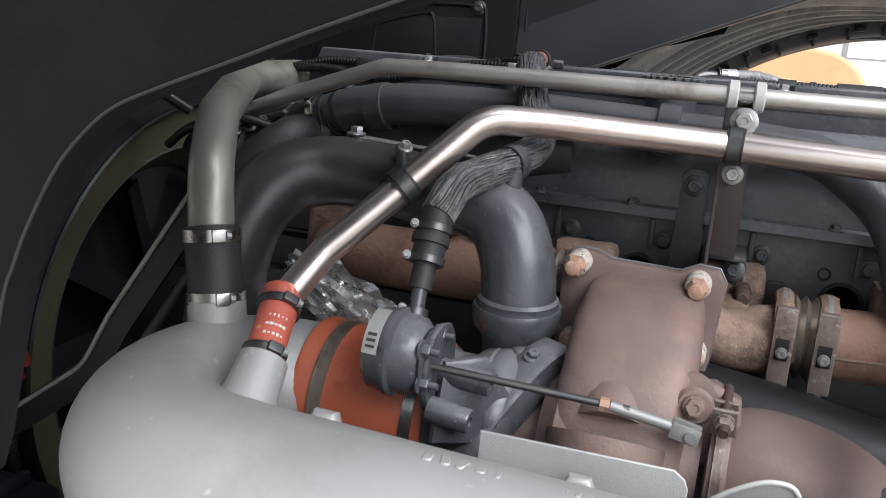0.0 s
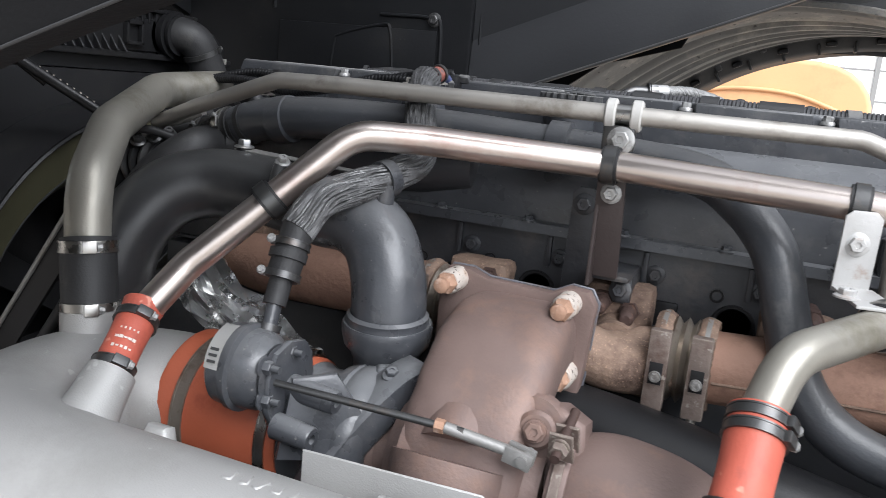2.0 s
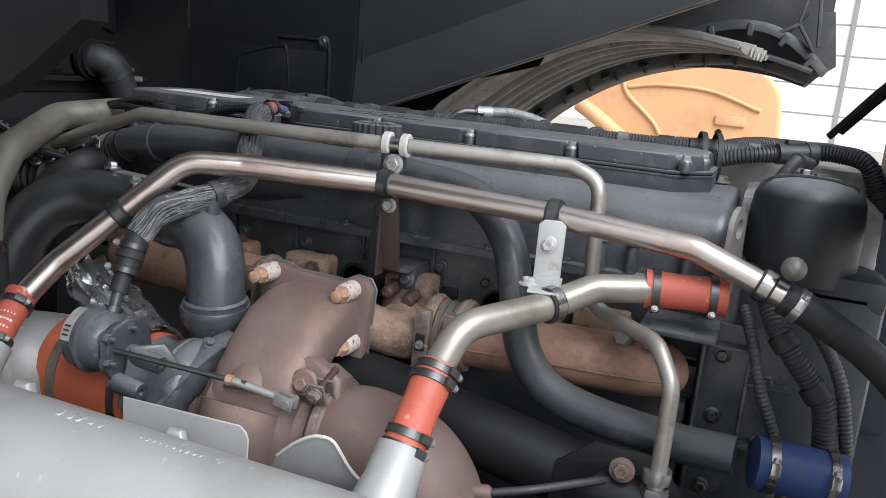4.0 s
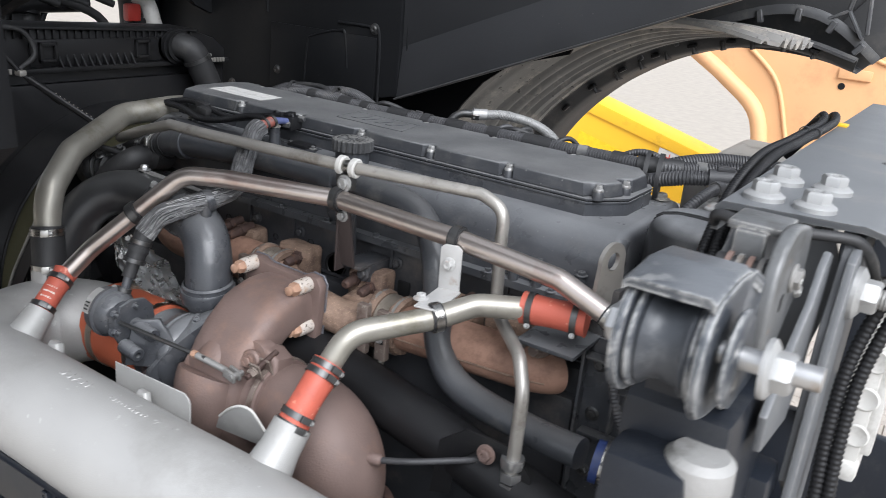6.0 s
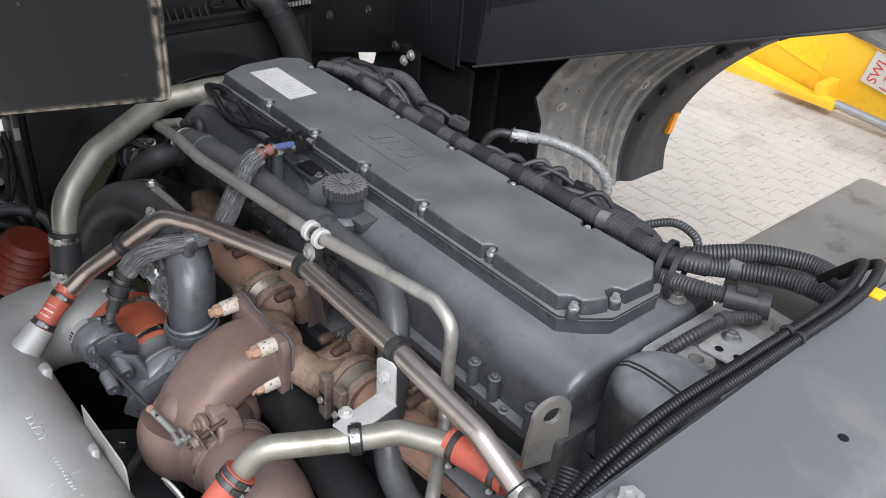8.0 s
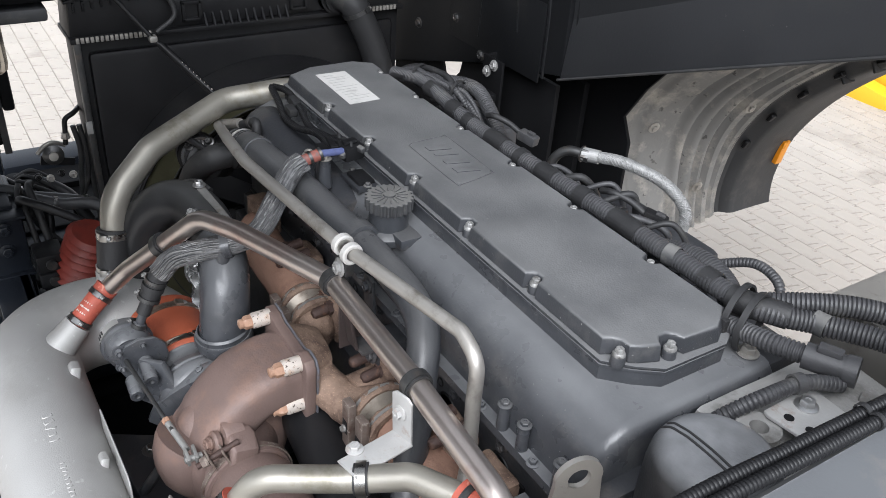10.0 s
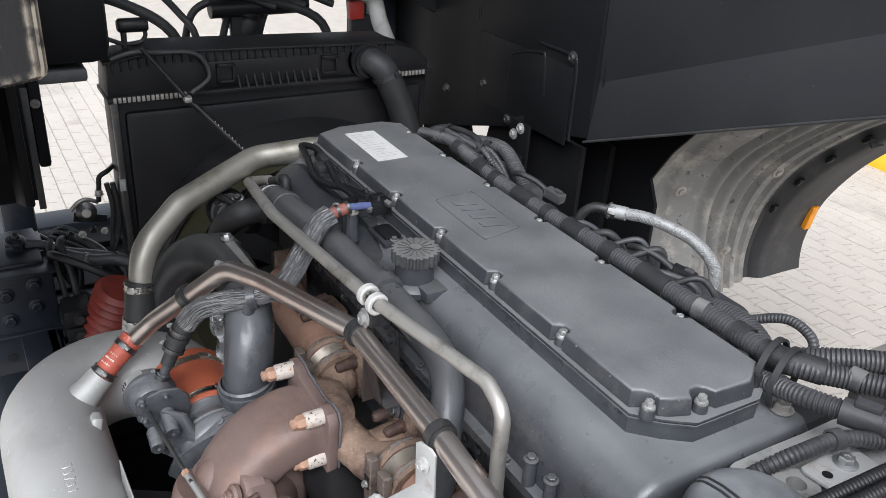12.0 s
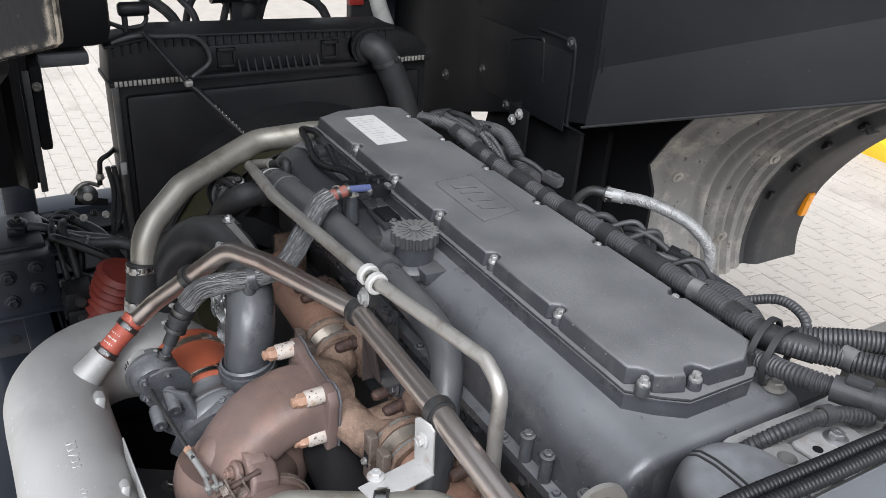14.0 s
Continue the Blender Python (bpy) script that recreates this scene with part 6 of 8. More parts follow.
part("side_nut", hexbolt((1.450, -0.522, 1.390), (1, -0.05, 0), 0.0185, 0.020, 1.55, 0.006), DULLZINC, mount)
part("nut_thread", merge(*[lathe([(0, 0), (0.010, 0), (0.0112, 0.0018), (0.010, 0.0036), (0, 0.0036)], (1.474 + 0.0036 * k, -0.5232, 1.390), (1, -0.05, 0), 16) for k in range(9)]), WORN, mount)
part("drain_hole", lathe([(0, 0), (0.009, 0), (0.009, 0.0006), (0, 0.0006)], (1.405, 0.10, 1.4632), (0, 0, 1), 16), BLACK, mount)
part("drain_hole", lathe([(0, 0), (0.006, 0), (0.006, 0.0006), (0, 0.0006)], (1.42, -0.13, 1.4632), (0, 0, 1), 16), BLACK, mount)

bush = thing("cab_mount_bushing", "worn rubber cab mount bushing with bright bolt", "mount")
BX, BY, BZ = 1.352, -0.840, 1.415
part("rubber", lathe([(0, -0.012), (0.040, -0.012), (0.042, -0.009), (0.036, -0.003), (0.0335, 0.006), (0.036, 0.020), (0.042, 0.026), (0.040, 0.029), (0, 0.029)], (BX, BY, BZ), (1, 0, 0), 40), MOUNTRUBBER, bush, "", 60)
for s, r in ((-0.0155, 0.046), (0.0325, 0.045), (0.056, 0.040)):
    part("washer", lathe([(0, -0.0035), (r - 0.003, -0.0035), (r, -0.001), (r, 0.001), (r - 0.003, 0.0035), (0, 0.0035)], (BX + s, BY, BZ), (1, 0, 0), 36), MOUNTDARK, bush)
part("front_bolt", hexbolt((BX + 0.078, BY, BZ), (1, -0.02, 0.05), 0.0165, 0.017, 1.45, 0.004), DULLZINC, bush)
part("bolt_shank", tube([(BX - 0.04, BY, BZ), (BX + 0.118, BY, BZ + 0.004)], 0.0095, 16), ZINC, bush)
part("rear_bolt", hexbolt((BX - 0.0285, BY, BZ), (-1, 0, 0), 0.0165, 0.014, 1.3, 0.004), ZINC, bush)
sidep = [(-0.030, -0.046), (-0.046, -0.030), (-0.052, -0.008), (-0.050, 0.015), (-0.040, 0.036), (-0.022, 0.049), (0.03, 0.053), (0.08, 0.048), (0.12, 0.030), (0.16, -0.01), (0.18, -0.06), (0.17, -0.11), (0.13, -0.12), (0.09, -0.09), (0.04, -0.062), (-0.005, -0.054)]
part("clevis_plate", slab(sidep, 0.008, plane_pose((BX + 0.036, BY, BZ), (0, 1, 0), (0, 0, 1)), 0.003), MOUNTDARK, bush)
disc = [(0.052 * math.cos(radians(a)), 0.052 * math.sin(radians(a))) for a in range(100, 330, 10)] + [(0.085, -0.045), (0.095, 0.0), (0.07, 0.045), (0.03, 0.052)]
part("clevis_plate", slab(disc, 0.008, plane_pose((BX - 0.028, BY, BZ), (0, 1, 0), (0, 0, 1)), 0.003), MOUNTDARK, bush)
roof = sweep(bmesh.new(), fillet([(BX + 0.006, BY - 0.036, BZ + 0.050), (BX + 0.006, BY + 0.020, BZ + 0.056), (BX + 0.006, BY + 0.060, BZ + 0.052), (BX + 0.012, BY + 0.100, BZ + 0.030)], 0.02), 1.0, section=[(-0.036, -0.008), (-0.036, 0.000), (-0.031, 0.004), (0.031, 0.004), (0.036, 0.000), (0.036, -0.008), (0.031, -0.004), (-0.031, -0.004)])
part("clevis_top", roof, MOUNTDARK, bush, "bent top sheet with paint rubbed off")
# dark sheet put in for the shadow inside the clevis
part("clevis_web", slab([(-0.020, -0.07), (0.036, -0.07), (0.036, 0.048), (-0.020, 0.048)], 0.006, plane_pose((BX, BY + 0.046, BZ), (1, 0, 0), (0, 0, 1)), 0.002), NAVY, bush)
part("clevis_arm", bx(BX + 0.000, BX + 0.043, BY + 0.021, BY + 0.09, BZ + 0.034, BZ + 0.044, 0.004), MOUNTDARK, bush)
part("lower_cup", lathe([(0, -0.008), (0.016, -0.006), (0.025, 0.0), (0.031, 0.010), (0.030, 0.034), (0.024, 0.040), (0, 0.040)], (BX + 0.040, BY + 0.035, BZ - 0.147), (0, 0, 1), 28), CASTDUST, bush)
latch = thing("cab_latch", "worn steel cab latch with greasy jaws", "latch")
part("latch_plate", slab([(0.003, 0.067), (-0.022, 0.066), (-0.046, 0.056), (-0.062, 0.036), (-0.069, 0.008), (-0.066, -0.030), (-0.056, -0.060), (-0.020, -0.066), (0.012, -0.050), (0.040, -0.030), (0.070, -0.014), (0.080, -0.006), (0.081, 0.030), (0.076, 0.046), (0.062, 0.055), (0.042, 0.060)], 0.014, plane_pose((1.392, -0.655, 1.412), (0, 1, 0), (0, 0, 1)), 0.005, 3), GREASY, latch)
part("rear_plate", slab([(-0.06, -0.10), (0.02, -0.11), (0.05, -0.02), (0.058, 0.036), (0.046, 0.046), (0.012, 0.028), (-0.03, 0.020), (-0.06, 0.0)], 0.010, plane_pose((1.336, -0.655, 1.408), (0, 1, 0), (0, 0, 1)), 0.003), GREASY, latch)
part("latch_top", merge(bx(1.340, 1.394, -0.660, -0.600, 1.464, 1.4735, 0.004), bx(1.350, 1.380, -0.668, -0.655, 1.440, 1.468, 0.004)), GREASY, latch)
part("latch_slot", slab([(-0.004, -0.008), (0.004, -0.004), (0.004, 0.008), (-0.004, 0.004)], 0.0008, plane_pose((1.4062, -0.680, 1.412), (0, 1, 0), (0, 0, 1)), 0), BLACK, latch)
part("roller", tube([(1.340, -0.668, 1.425), (1.397, -0.668, 1.425)], 0.017, 22), RUBBER, latch)
for k in range(4):
    part("roller_ring", ring((1.352 + 0.010 * k, -0.668, 1.425), (1, 0, 0), 0.0172, 0.005, 0.003), WORN if k % 2 else RUST, latch)
part("jaw", bx(1.344, 1.392, -0.712, -0.655, 1.34, 1.405, 0.008), RUST, latch)
part("latch_pin", hexbolt((1.4065, -0.648, 1.428), (1, 0, 0), 0.011, 0.007, 1.3), WORN, latch)
part("latch_bolt", hexbolt((1.4065, -0.690, 1.368), (1, 0, 0), 0.006, 0.004, 1.2), GREASY, latch)
part("latch_bolt", hexbolt((1.4065, -0.612, 1.405), (1, 0, 0), 0.006, 0.004, 1.2), GREASY, latch)
part("strap_arm", slab([(-0.585, 1.428), (-0.565, 1.438), (-0.545, 1.43), (-0.543, 1.385), (-0.555, 1.31), (-0.60, 1.26), (-0.72, 1.28), (-0.73, 1.32), (-0.67, 1.365), (-0.61, 1.395)], 0.008, plane_pose((1.418, 0, 0), (0, 1, 0), (0, 0, 1)), 0.003), MOUNT, latch)
leg = thing("mount_leg", "dark steel leg below the cab mount", "chassis part")
part("leg_plate", bx(1.31, 1.41, -0.79, -0.60, 0.69, 1.33, 0.012), NAVY, leg)
part("leg_boss", bx(1.315, 1.395, -0.845, -0.78, 1.10, 1.30, 0.02), NAVY, leg)
cable1 = conduit("air_hose", "black corrugated cable lying on the crossmember", [(1.30, -0.62, 1.20), (1.290, -0.45, 1.40), (1.292, -0.30, 1.462), (1.299, -0.10, 1.470), (1.304, 0.12, 1.472), (1.290, 0.22, 1.474), (1.26, 0.30, 1.44), (1.20, 0.36, 1.36)], 0.0074, mat=BLACK, pitch=0.005)
cable2 = conduit("air_hose", "black corrugated cable lying on the crossmember", [(1.284, -0.62, 1.19), (1.275, -0.45, 1.39), (1.276, -0.30, 1.460), (1.283, -0.10, 1.468), (1.288, 0.10, 1.471), (1.274, 0.20, 1.474), (1.245, 0.28, 1.44), (1.18, 0.34, 1.35)], 0.0074, mat=BLACK, pitch=0.005)
for c, yy, xx in ((cable1, -0.02, 1.3015), (cable2, -0.02, 1.2855)):
    part("cable_tie", ring((xx, yy, 1.4712), (0, 1, 0), 0.0078, 0.006, 0.0016, 16), RUBBER, c)
tape = thing("yellow_tag", "small yellow tag on the cables", "tag")
part("tag", bx(1.30, 1.322, 0.165, 0.19, 1.4632, 1.4675, 0.001), YELLOW, tape)
sidecable = conduit("air_hose", "black corrugated hoses hanging beside the mount in a clip", [(1.66, -0.20, 1.52), (1.60, -0.34, 1.505), (1.53, -0.46, 1.47), (1.495, -0.49, 1.425), (1.478, -0.50, 1.375), (1.464, -0.51, 1.30), (1.463, -0.52, 1.22), (1.468, -0.53, 1.13), (1.47, -0.54, 0.95)], 0.0078, mat=BLACK)
conduit("", "", [(1.664, -0.19, 1.506), (1.608, -0.335, 1.491), (1.540, -0.455, 1.456), (1.508, -0.487, 1.412), (1.492, -0.498, 1.364), (1.478, -0.509, 1.29), (1.477, -0.52, 1.21), (1.482, -0.53, 1.12), (1.484, -0.54, 0.95)], 0.0078, sidecable, mat=BLACK)
part("hose_tie", block((0.036, 0.022, 0.008), Matrix.Translation((1.500, -0.489, 1.415)) @ Matrix.Rotation(0.5, 4, "Y"), 0.004), RUBBER, sidecable)
step = thing("lamp_panel", "off-white plastic panel with round dimples beside the mount", "panel")
part("panel_body", merge(bx(1.464, 1.498, -0.455, -0.405, 1.16, 1.385, 0.010), bx(1.494, 1.508, -0.450, -0.42, 1.175, 1.37, 0.005)), WHITEPART, step)
part("panel_foot", bx(1.474, 1.500, -0.462, -0.40, 1.140, 1.165, 0.008), WHITEPART, step)
part("panel_bracket", bx(1.45, 1.475, -0.44, -0.38, 1.20, 1.24, 0.003), DARKCLAMP, step)
for k in range(4):
    part("dimple", lathe([(0, 0), (0.015, 0), (0.013, 0.002), (0.008, 0.0005), (0, 0.0005)], (1.488, -0.4555, 1.20 + 0.048 * k), (0, -1, 0), 20), WHITEPART, step)
deck = thing("rear_deck_plate", "pale grey flat tank top behind the crossmember", "tank")
part("tank_top", bx(0.98, 1.30, 0.42, 0.95, 1.05, 1.285, 0.02), DULLPIPE, deck)

# ---------- chassis at the near side and front ----------
rail = thing("chassis_rail", "dark blue painted chassis rail with bolts", "chassis part")
part("rail_web", merge(bx(-1.6, 2.2, -0.66, -0.63, 0.42, 0.70, 0.006), bx(-1.6, 2.2, -0.72, -0.63, 0.68, 0.70, 0.005)), NAVY, rail)
for k in range(8):
    part("rail_bolt", hexbolt((-0.5 + 0.22 * k, -0.662, 0.60), (0, -1, 0), 0.014, 0.012), NAVY, rail)
# dark plate and arms added only to hide the bright ground beside the rail
ground_plate = thing("step_bracket", "added dark plate hiding bright ground outside the chassis rail", "bracket")
part("bracket_plate", bx(-0.55, 1.20, -0.90, -0.722, 0.585, 0.600, 0.004), NAVY, ground_plate)
part("bracket_arm", bx(-0.40, -0.36, -0.90, -0.722, 0.50, 0.585, 0.004), NAVY, ground_plate)
part("bracket_arm", bx(0.95, 0.99, -0.90, -0.722, 0.50, 0.585, 0.004), NAVY, ground_plate)
rail2 = thing("chassis_rail", "dark painted chassis rail on the far side", "chassis part")
part("rail_web", bx(-1.6, 2.2, 0.60, 0.63, 0.42, 0.70, 0.006), NAVY, rail2)
# added tray: hides bright ground and stops light bouncing up into the engine
tray = thing("engine_undertray", "added black tray hiding the ground and its bounce light", "undertray")
part("tray_floor", bx(-1.78, 1.35, -0.62, 0.59, 0.40, 0.41, 0.004), ARCHSHADE, tray)
for k in range(9):
    part("tray_rib", bx(-1.60 + 0.32 * k, -1.58 + 0.32 * k, -0.60, 0.57, 0.411, 0.435, 0.003), ARCHSHADE, tray)
beam = thing("front_underrun_beam", "dark steel underrun beam at the truck front", "chassis part")
part("beam_body", bx(-1.95, -1.79, -1.1, 1.1, 0.28, 0.44, 0.02), NAVY, beam)
part("beam_arm", bx(-1.80, -1.6, -0.655, -0.60, 0.33, 0.43, 0.01), NAVY, beam)
part("beam_arm", bx(-1.80, -1.6, 0.605, 0.66, 0.33, 0.43, 0.01), NAVY, beam)
fb = thing("front_bracket", "dark blue bolted cast bracket beside the cooler", "chassis part")
part("bracket_body", merge(bx(-0.86, -0.58, -0.80, -0.615, 0.55, 0.866, 0.015), bx(-0.84, -0.62, -0.75, -0.63, 0.860, 0.885, 0.010)), NAVY, fb)
part("top_lip", bx(-0.62, -0.566, -0.752, -0.608, 0.867, 0.876, 0.003), NAVY, fb, "bright upper edge of the bracket")
part("step_lip", bx(-0.60, -0.564, -0.80, -0.612, 0.694, 0.704, 0.003), NAVY, fb)
part("side_rib", slab([(-0.578, 0.55), (-0.548, 0.56), (-0.566, 0.69), (-0.578, 0.69)], 0.010, plane_pose((0, -0.70, 0), (1, 0, 0), (0, 0, 1)), 0.002), NAVY, fb)
for y, z in ((-0.664, 0.838), (-0.667, 0.775), (-0.735, 0.820), (-0.735, 0.745), (-0.66, 0.62)):
    part("bracket_bolt", hexbolt((-0.579, y, z), (1, 0, 0), 0.014, 0.011, 1.5), NAVY, fb)
part("bracket_hole", lathe([(0, 0), (0.014, 0), (0.014, 0.0008), (0, 0.0008)], (-0.5795, -0.748, 0.629), (1, 0, 0), 18), BLACK, fb)
knuckle = part("knuckle", merge(bx(-0.745, -0.690, -0.715, -0.668, 0.880, 0.905, 0.008), lathe([(0, 0), (0.026, 0), (0.026, 0.03), (0.018, 0.036), (0, 0.036)], (-0.720, -0.690, 0.884), (0.3, 0.2, 1), 20)), NAVY, fb)
part("knuckle_bolt", hexbolt((-0.712, -0.685, 0.918), (0.3, 0.2, 1), 0.011, 0.010), DARKCLAMP, knuckle)
for z0, z1 in ((0.730, 0.780), (0.680, 0.725)):
    vb = part("valve_box", bx(-0.585, -0.50, -0.612, -0.542, z0, z1, 0.006), BLACK, fb)
    part("valve_cap", lathe([(0, 0), (0.014, 0), (0.014, 0.010), (0, 0.010)], (-0.50, -0.577, (z0 + z1) / 2), (1, 0, 0), 16), DARKCLAMP, vb)
armhose = thing("steering_hose", "grey rubber hose between bracket and cooler", "hose")
part("hose_body", tube(spline([(-0.72, -0.665, 0.895), (-0.72, -0.62, 0.880), (-0.72, -0.574, 0.852), (-0.72, -0.48, 0.820), (-0.72, -0.405, 0.790), (-0.72, -0.34, 0.74)], 6), 0.014, 14), ARCHRAIL, armhose)
for p in ((-0.72, -0.60, 0.868), (-0.72, -0.44, 0.806)):
    part("hose_clamp", ring(p, (0, 0.9, -0.4), 0.0145, 0.010, 0.0025, 20), CLAMP, armhose)
bel2 = thing("red_bellows_hose", "ribbed red charge air hose at the cooler", "hose")
pr = []
for k in range(15):
    pr.append((0.068 if k % 2 else 0.055, -0.084 + 0.012 * k))
part("bellows", lathe([(0, -0.086)] + pr + [(0, 0.086)], (-0.50, -0.49, 0.755), (0.25, 0.35, 1), 32), DARKRED, bel2, smooth=15)
part("lower_pipe", tube([(-0.51, -0.51, 0.69), (-0.54, -0.53, 0.45)], 0.05, 24), BLACK, bel2)

# ---------- cooler pack at the engine front ----------
cooler = thing("cooler_pack", "tall black cooler pack with ribbed top tank", "radiator")
part("core_frame", bx(-0.78, -0.665, -0.405, 0.545, 0.45, 1.29, 0.012), BLACK, cooler)
part("face_panel", bx(-0.667, -0.645, -0.375, 0.515, 0.50, 1.255, 0.016), BLACK, cooler)
part("side_strip", bx(-0.660, -0.640, -0.408, -0.392, 0.50, 1.285, 0.003), DARKCLAMP, cooler)
part("strip_tag", bx(-0.642, -0.637, -0.412, -0.396, 1.04, 1.075, 0.001), PRINT, cooler, "small pale tag on the edge strip")
part("top_tank", slab([(-0.412, 1.295), (0.545, 1.290), (0.545, 1.325), (0.50, 1.360), (0.42, 1.385), (0.30, 1.388), (-0.27, 1.405), (-0.405, 1.385)], 0.13, plane_pose((-0.790, 0, 0), (0, 1, 0), (0, 0, 1)), 0.010), BLACK, cooler)
part("tank_lid", slab([(-0.415, 1.384), (-0.27, 1.404), (0.30, 1.387), (0.42, 1.384), (0.42, 1.391), (0.30, 1.395), (-0.27, 1.412), (-0.415, 1.392)], 0.150, plane_pose((-0.798, 0, 0), (0, 1, 0), (0, 0, 1)), 0.003), BLACK, cooler)
part("tank_foot", bx(-0.80, -0.640, -0.415, 0.548, 1.283, 1.297, 0.004), BLACK, cooler)
part("tank_recess", bx(-0.662, -0.654, -0.150, 0.300, 1.300, 1.372, 0.004), BLACK, cooler)
for k in range(11):
    part("tank_rib", slab([(0, 0), (0.024, 0), (0, 0.034)], 0.006, plane_pose((-0.655, -0.062 + 0.0235 * k, 1.297), (1, 0, 0), (0, 0, 1)), 0.001, 1), BLACK, cooler)
for y in (-0.100, 0.207):
    part("tank_slot", merge(bx(-0.662, -0.642, y - 0.026, y + 0.026, 1.356, 1.366, 0.002), bx(-0.662, -0.642, y - 0.026, y + 0.026, 1.312, 1.320, 0.002), bx(-0.662, -0.642, y - 0.026, y - 0.018, 1.312, 1.366, 0.002), bx(-0.662, -0.642, y + 0.018, y + 0.026, 1.312, 1.366, 0.002)), BLACK, cooler)
for k in range(36):
    y = -0.395 + 0.0225 * k
    z = 1.384 + 0.02 * min(1.0, max(0.0, (y + 0.405) / 0.135)) - 0.016 * max(0.0, (y + 0.27) / 0.57)
    part("top_rib", bx(-0.662, -0.652, y, y + 0.006, z - 0.026, z - 0.002, 0.001), BLACK, cooler)
for y0, y1 in ((-0.402, -0.20), (0.44, 0.53)):
    for k in range(int((y1 - y0) / 0.012)):
        part("crimp_tab", bx(-0.640, -0.634, y0 + 0.012 * k, y0 + 0.012 * k + 0.008, 1.287, 1.301, 0.001), DULLPIPE, cooler)
part("loom", tube(spline([(-0.645, -0.395, 1.40), (-0.63, -0.34, 1.418), (-0.635, -0.28, 1.412), (-0.64, -0.18, 1.40), (-0.63, -0.15, 1.34), (-0.62, -0.205, 1.30)], 7), 0.007, 10), RUBBER, cooler)
neck = thing("cooler_hose", "black cooler hose with a steel clamp", "hose")
for k, r in enumerate((0.056, 0.050, 0.054, 0.046)):
    part("neck_ring", lathe([(0.030, 0), (r, 0), (r, 0.008), (0.030, 0.008)], (-0.662 + 0.012 * k, 0.325, 1.343), (1, 0, 0), 30, closed=True), BLACK, neck)
part("hose_body", tube(spline([(-0.655, 0.325, 1.343), (-0.62, 0.332, 1.345), (-0.595, 0.352, 1.330), (-0.585, 0.375, 1.285), (-0.575, 0.41, 1.20), (-0.565, 0.44, 1.08), (-0.56, 0.45, 0.90)]), 0.041, 28), RUBBER, neck)
worm_clamp(neck, (-0.590, 0.363, 1.308), (0.15, 0.4, -0.9), 0.0415, (0.9, 0.3, 0.4), DARKCLAMP)
stay = thing("bonnet_stay", "thin black gas stay with a white printed line", "strut")
part("stay_rod", tube([(-0.60, -0.325, 1.435), (-0.571, -0.228, 1.302), (-0.50, -0.165, 1.228)], 0.006, 12), BLACK, stay)
part("stay_tube", tube([(-0.560, -0.213, 1.287), (-0.395, -0.112, 1.175)], 0.010, 14), BLACK, stay)
part("stay_joint", block((0.026, 0.020, 0.016), Matrix.Translation((-0.571, -0.228, 1.302)), 0.004), DULLPIPE, stay)
for k in range(9):
    part("print_mark", block((0.006, 0.0015, 0.0034), Matrix.Translation((-0.500 + 0.0095 * k, -0.1768 + 0.0058 * k - 0.0025, 1.2465 - 0.0064 * k + 0.0100)), 0), PALEPRINT, stay)
bar = thing("shroud_stay", "black steel stay running down beside the fan shroud", "bracket")
part("stay_bar", sweep(bmesh.new(), fillet([(-0.120, -0.445, 1.125), (-0.265, -0.452, 0.906), (-0.310, -0.452, 0.825), (-0.48, -0.452, 0.70)], 0.10), 1.0, section=[(-0.008, -0.003), (0.034, -0.003), (0.034, 0.003), (-0.008, 0.003)], up=(0, 1, 0)), BLACK, bar)
part("stay_edge", tube(fillet([(-0.124, -0.450, 1.122), (-0.268, -0.457, 0.906), (-0.313, -0.457, 0.825), (-0.48, -0.457, 0.703)], 0.10), 0.0034, 8), WORN, bar)
part("stay_pipe", tube(fillet([(-0.100, -0.43, 1.06), (-0.215, -0.44, 0.88), (-0.30, -0.44, 0.74)], 0.08), 0.008, 10), RUBBER, bar)
shroud = thing("fan_shroud", "black round fan shroud with olive inner ring", "fan shroud")
FC = (-0.52, 0.10, 0.71)
part("shroud_ring", lathe([(0.459, 0.0), (0.463, -0.012), (0.474, -0.012), (0.480, 0.01), (0.480, 0.12), (0.462, 0.12)], FC, (-1, 0, 0), 72, closed=True), BLACK, shroud)
part("shroud_lip", lathe([(0.465, -0.014), (0.4685, -0.018), (0.472, -0.014), (0.4685, -0.010)], FC, (-1, 0, 0), 72, closed=True), BLACK, shroud)
part("shroud_cone", lathe([(0.458, 0.002), (0.425, 0.012), (0.388, 0.026), (0.380, 0.028), (0.376, 0.034), (0.384, 0.042), (0.458, 0.03)], FC, (-1, 0, 0), 72, closed=True), FANOLIVE, shroud, "olive plastic shroud cone")
# highlight along the cone's lip, painted as a paler ring
part("cone_lip", ring((FC[0] - 0.030, FC[1], FC[2]), (1, 0, 0), 0.3765, 0.005, 0.003, 72), ARCHRAIL, shroud, "pale ring for the highlight on the shroud cone edge")
part("inner_ring", lathe([(0.382, 0.034), (0.360, 0.060), (0.335, 0.085), (0.325, 0.105), (0.335, 0.11), (0.388, 0.05)], FC, (-1, 0, 0), 72, closed=True), FANOLIVE, shroud)
fan = thing("cooling_fan", "olive plastic cooling fan inside the shroud", "fan")
part("fan_hub", lathe([(0, -0.03), (0.10, -0.03), (0.11, 0.0), (0.11, 0.06), (0, 0.06)], (-0.600, 0.10, 0.71), (1, 0, 0), 32), BLACK, fan)
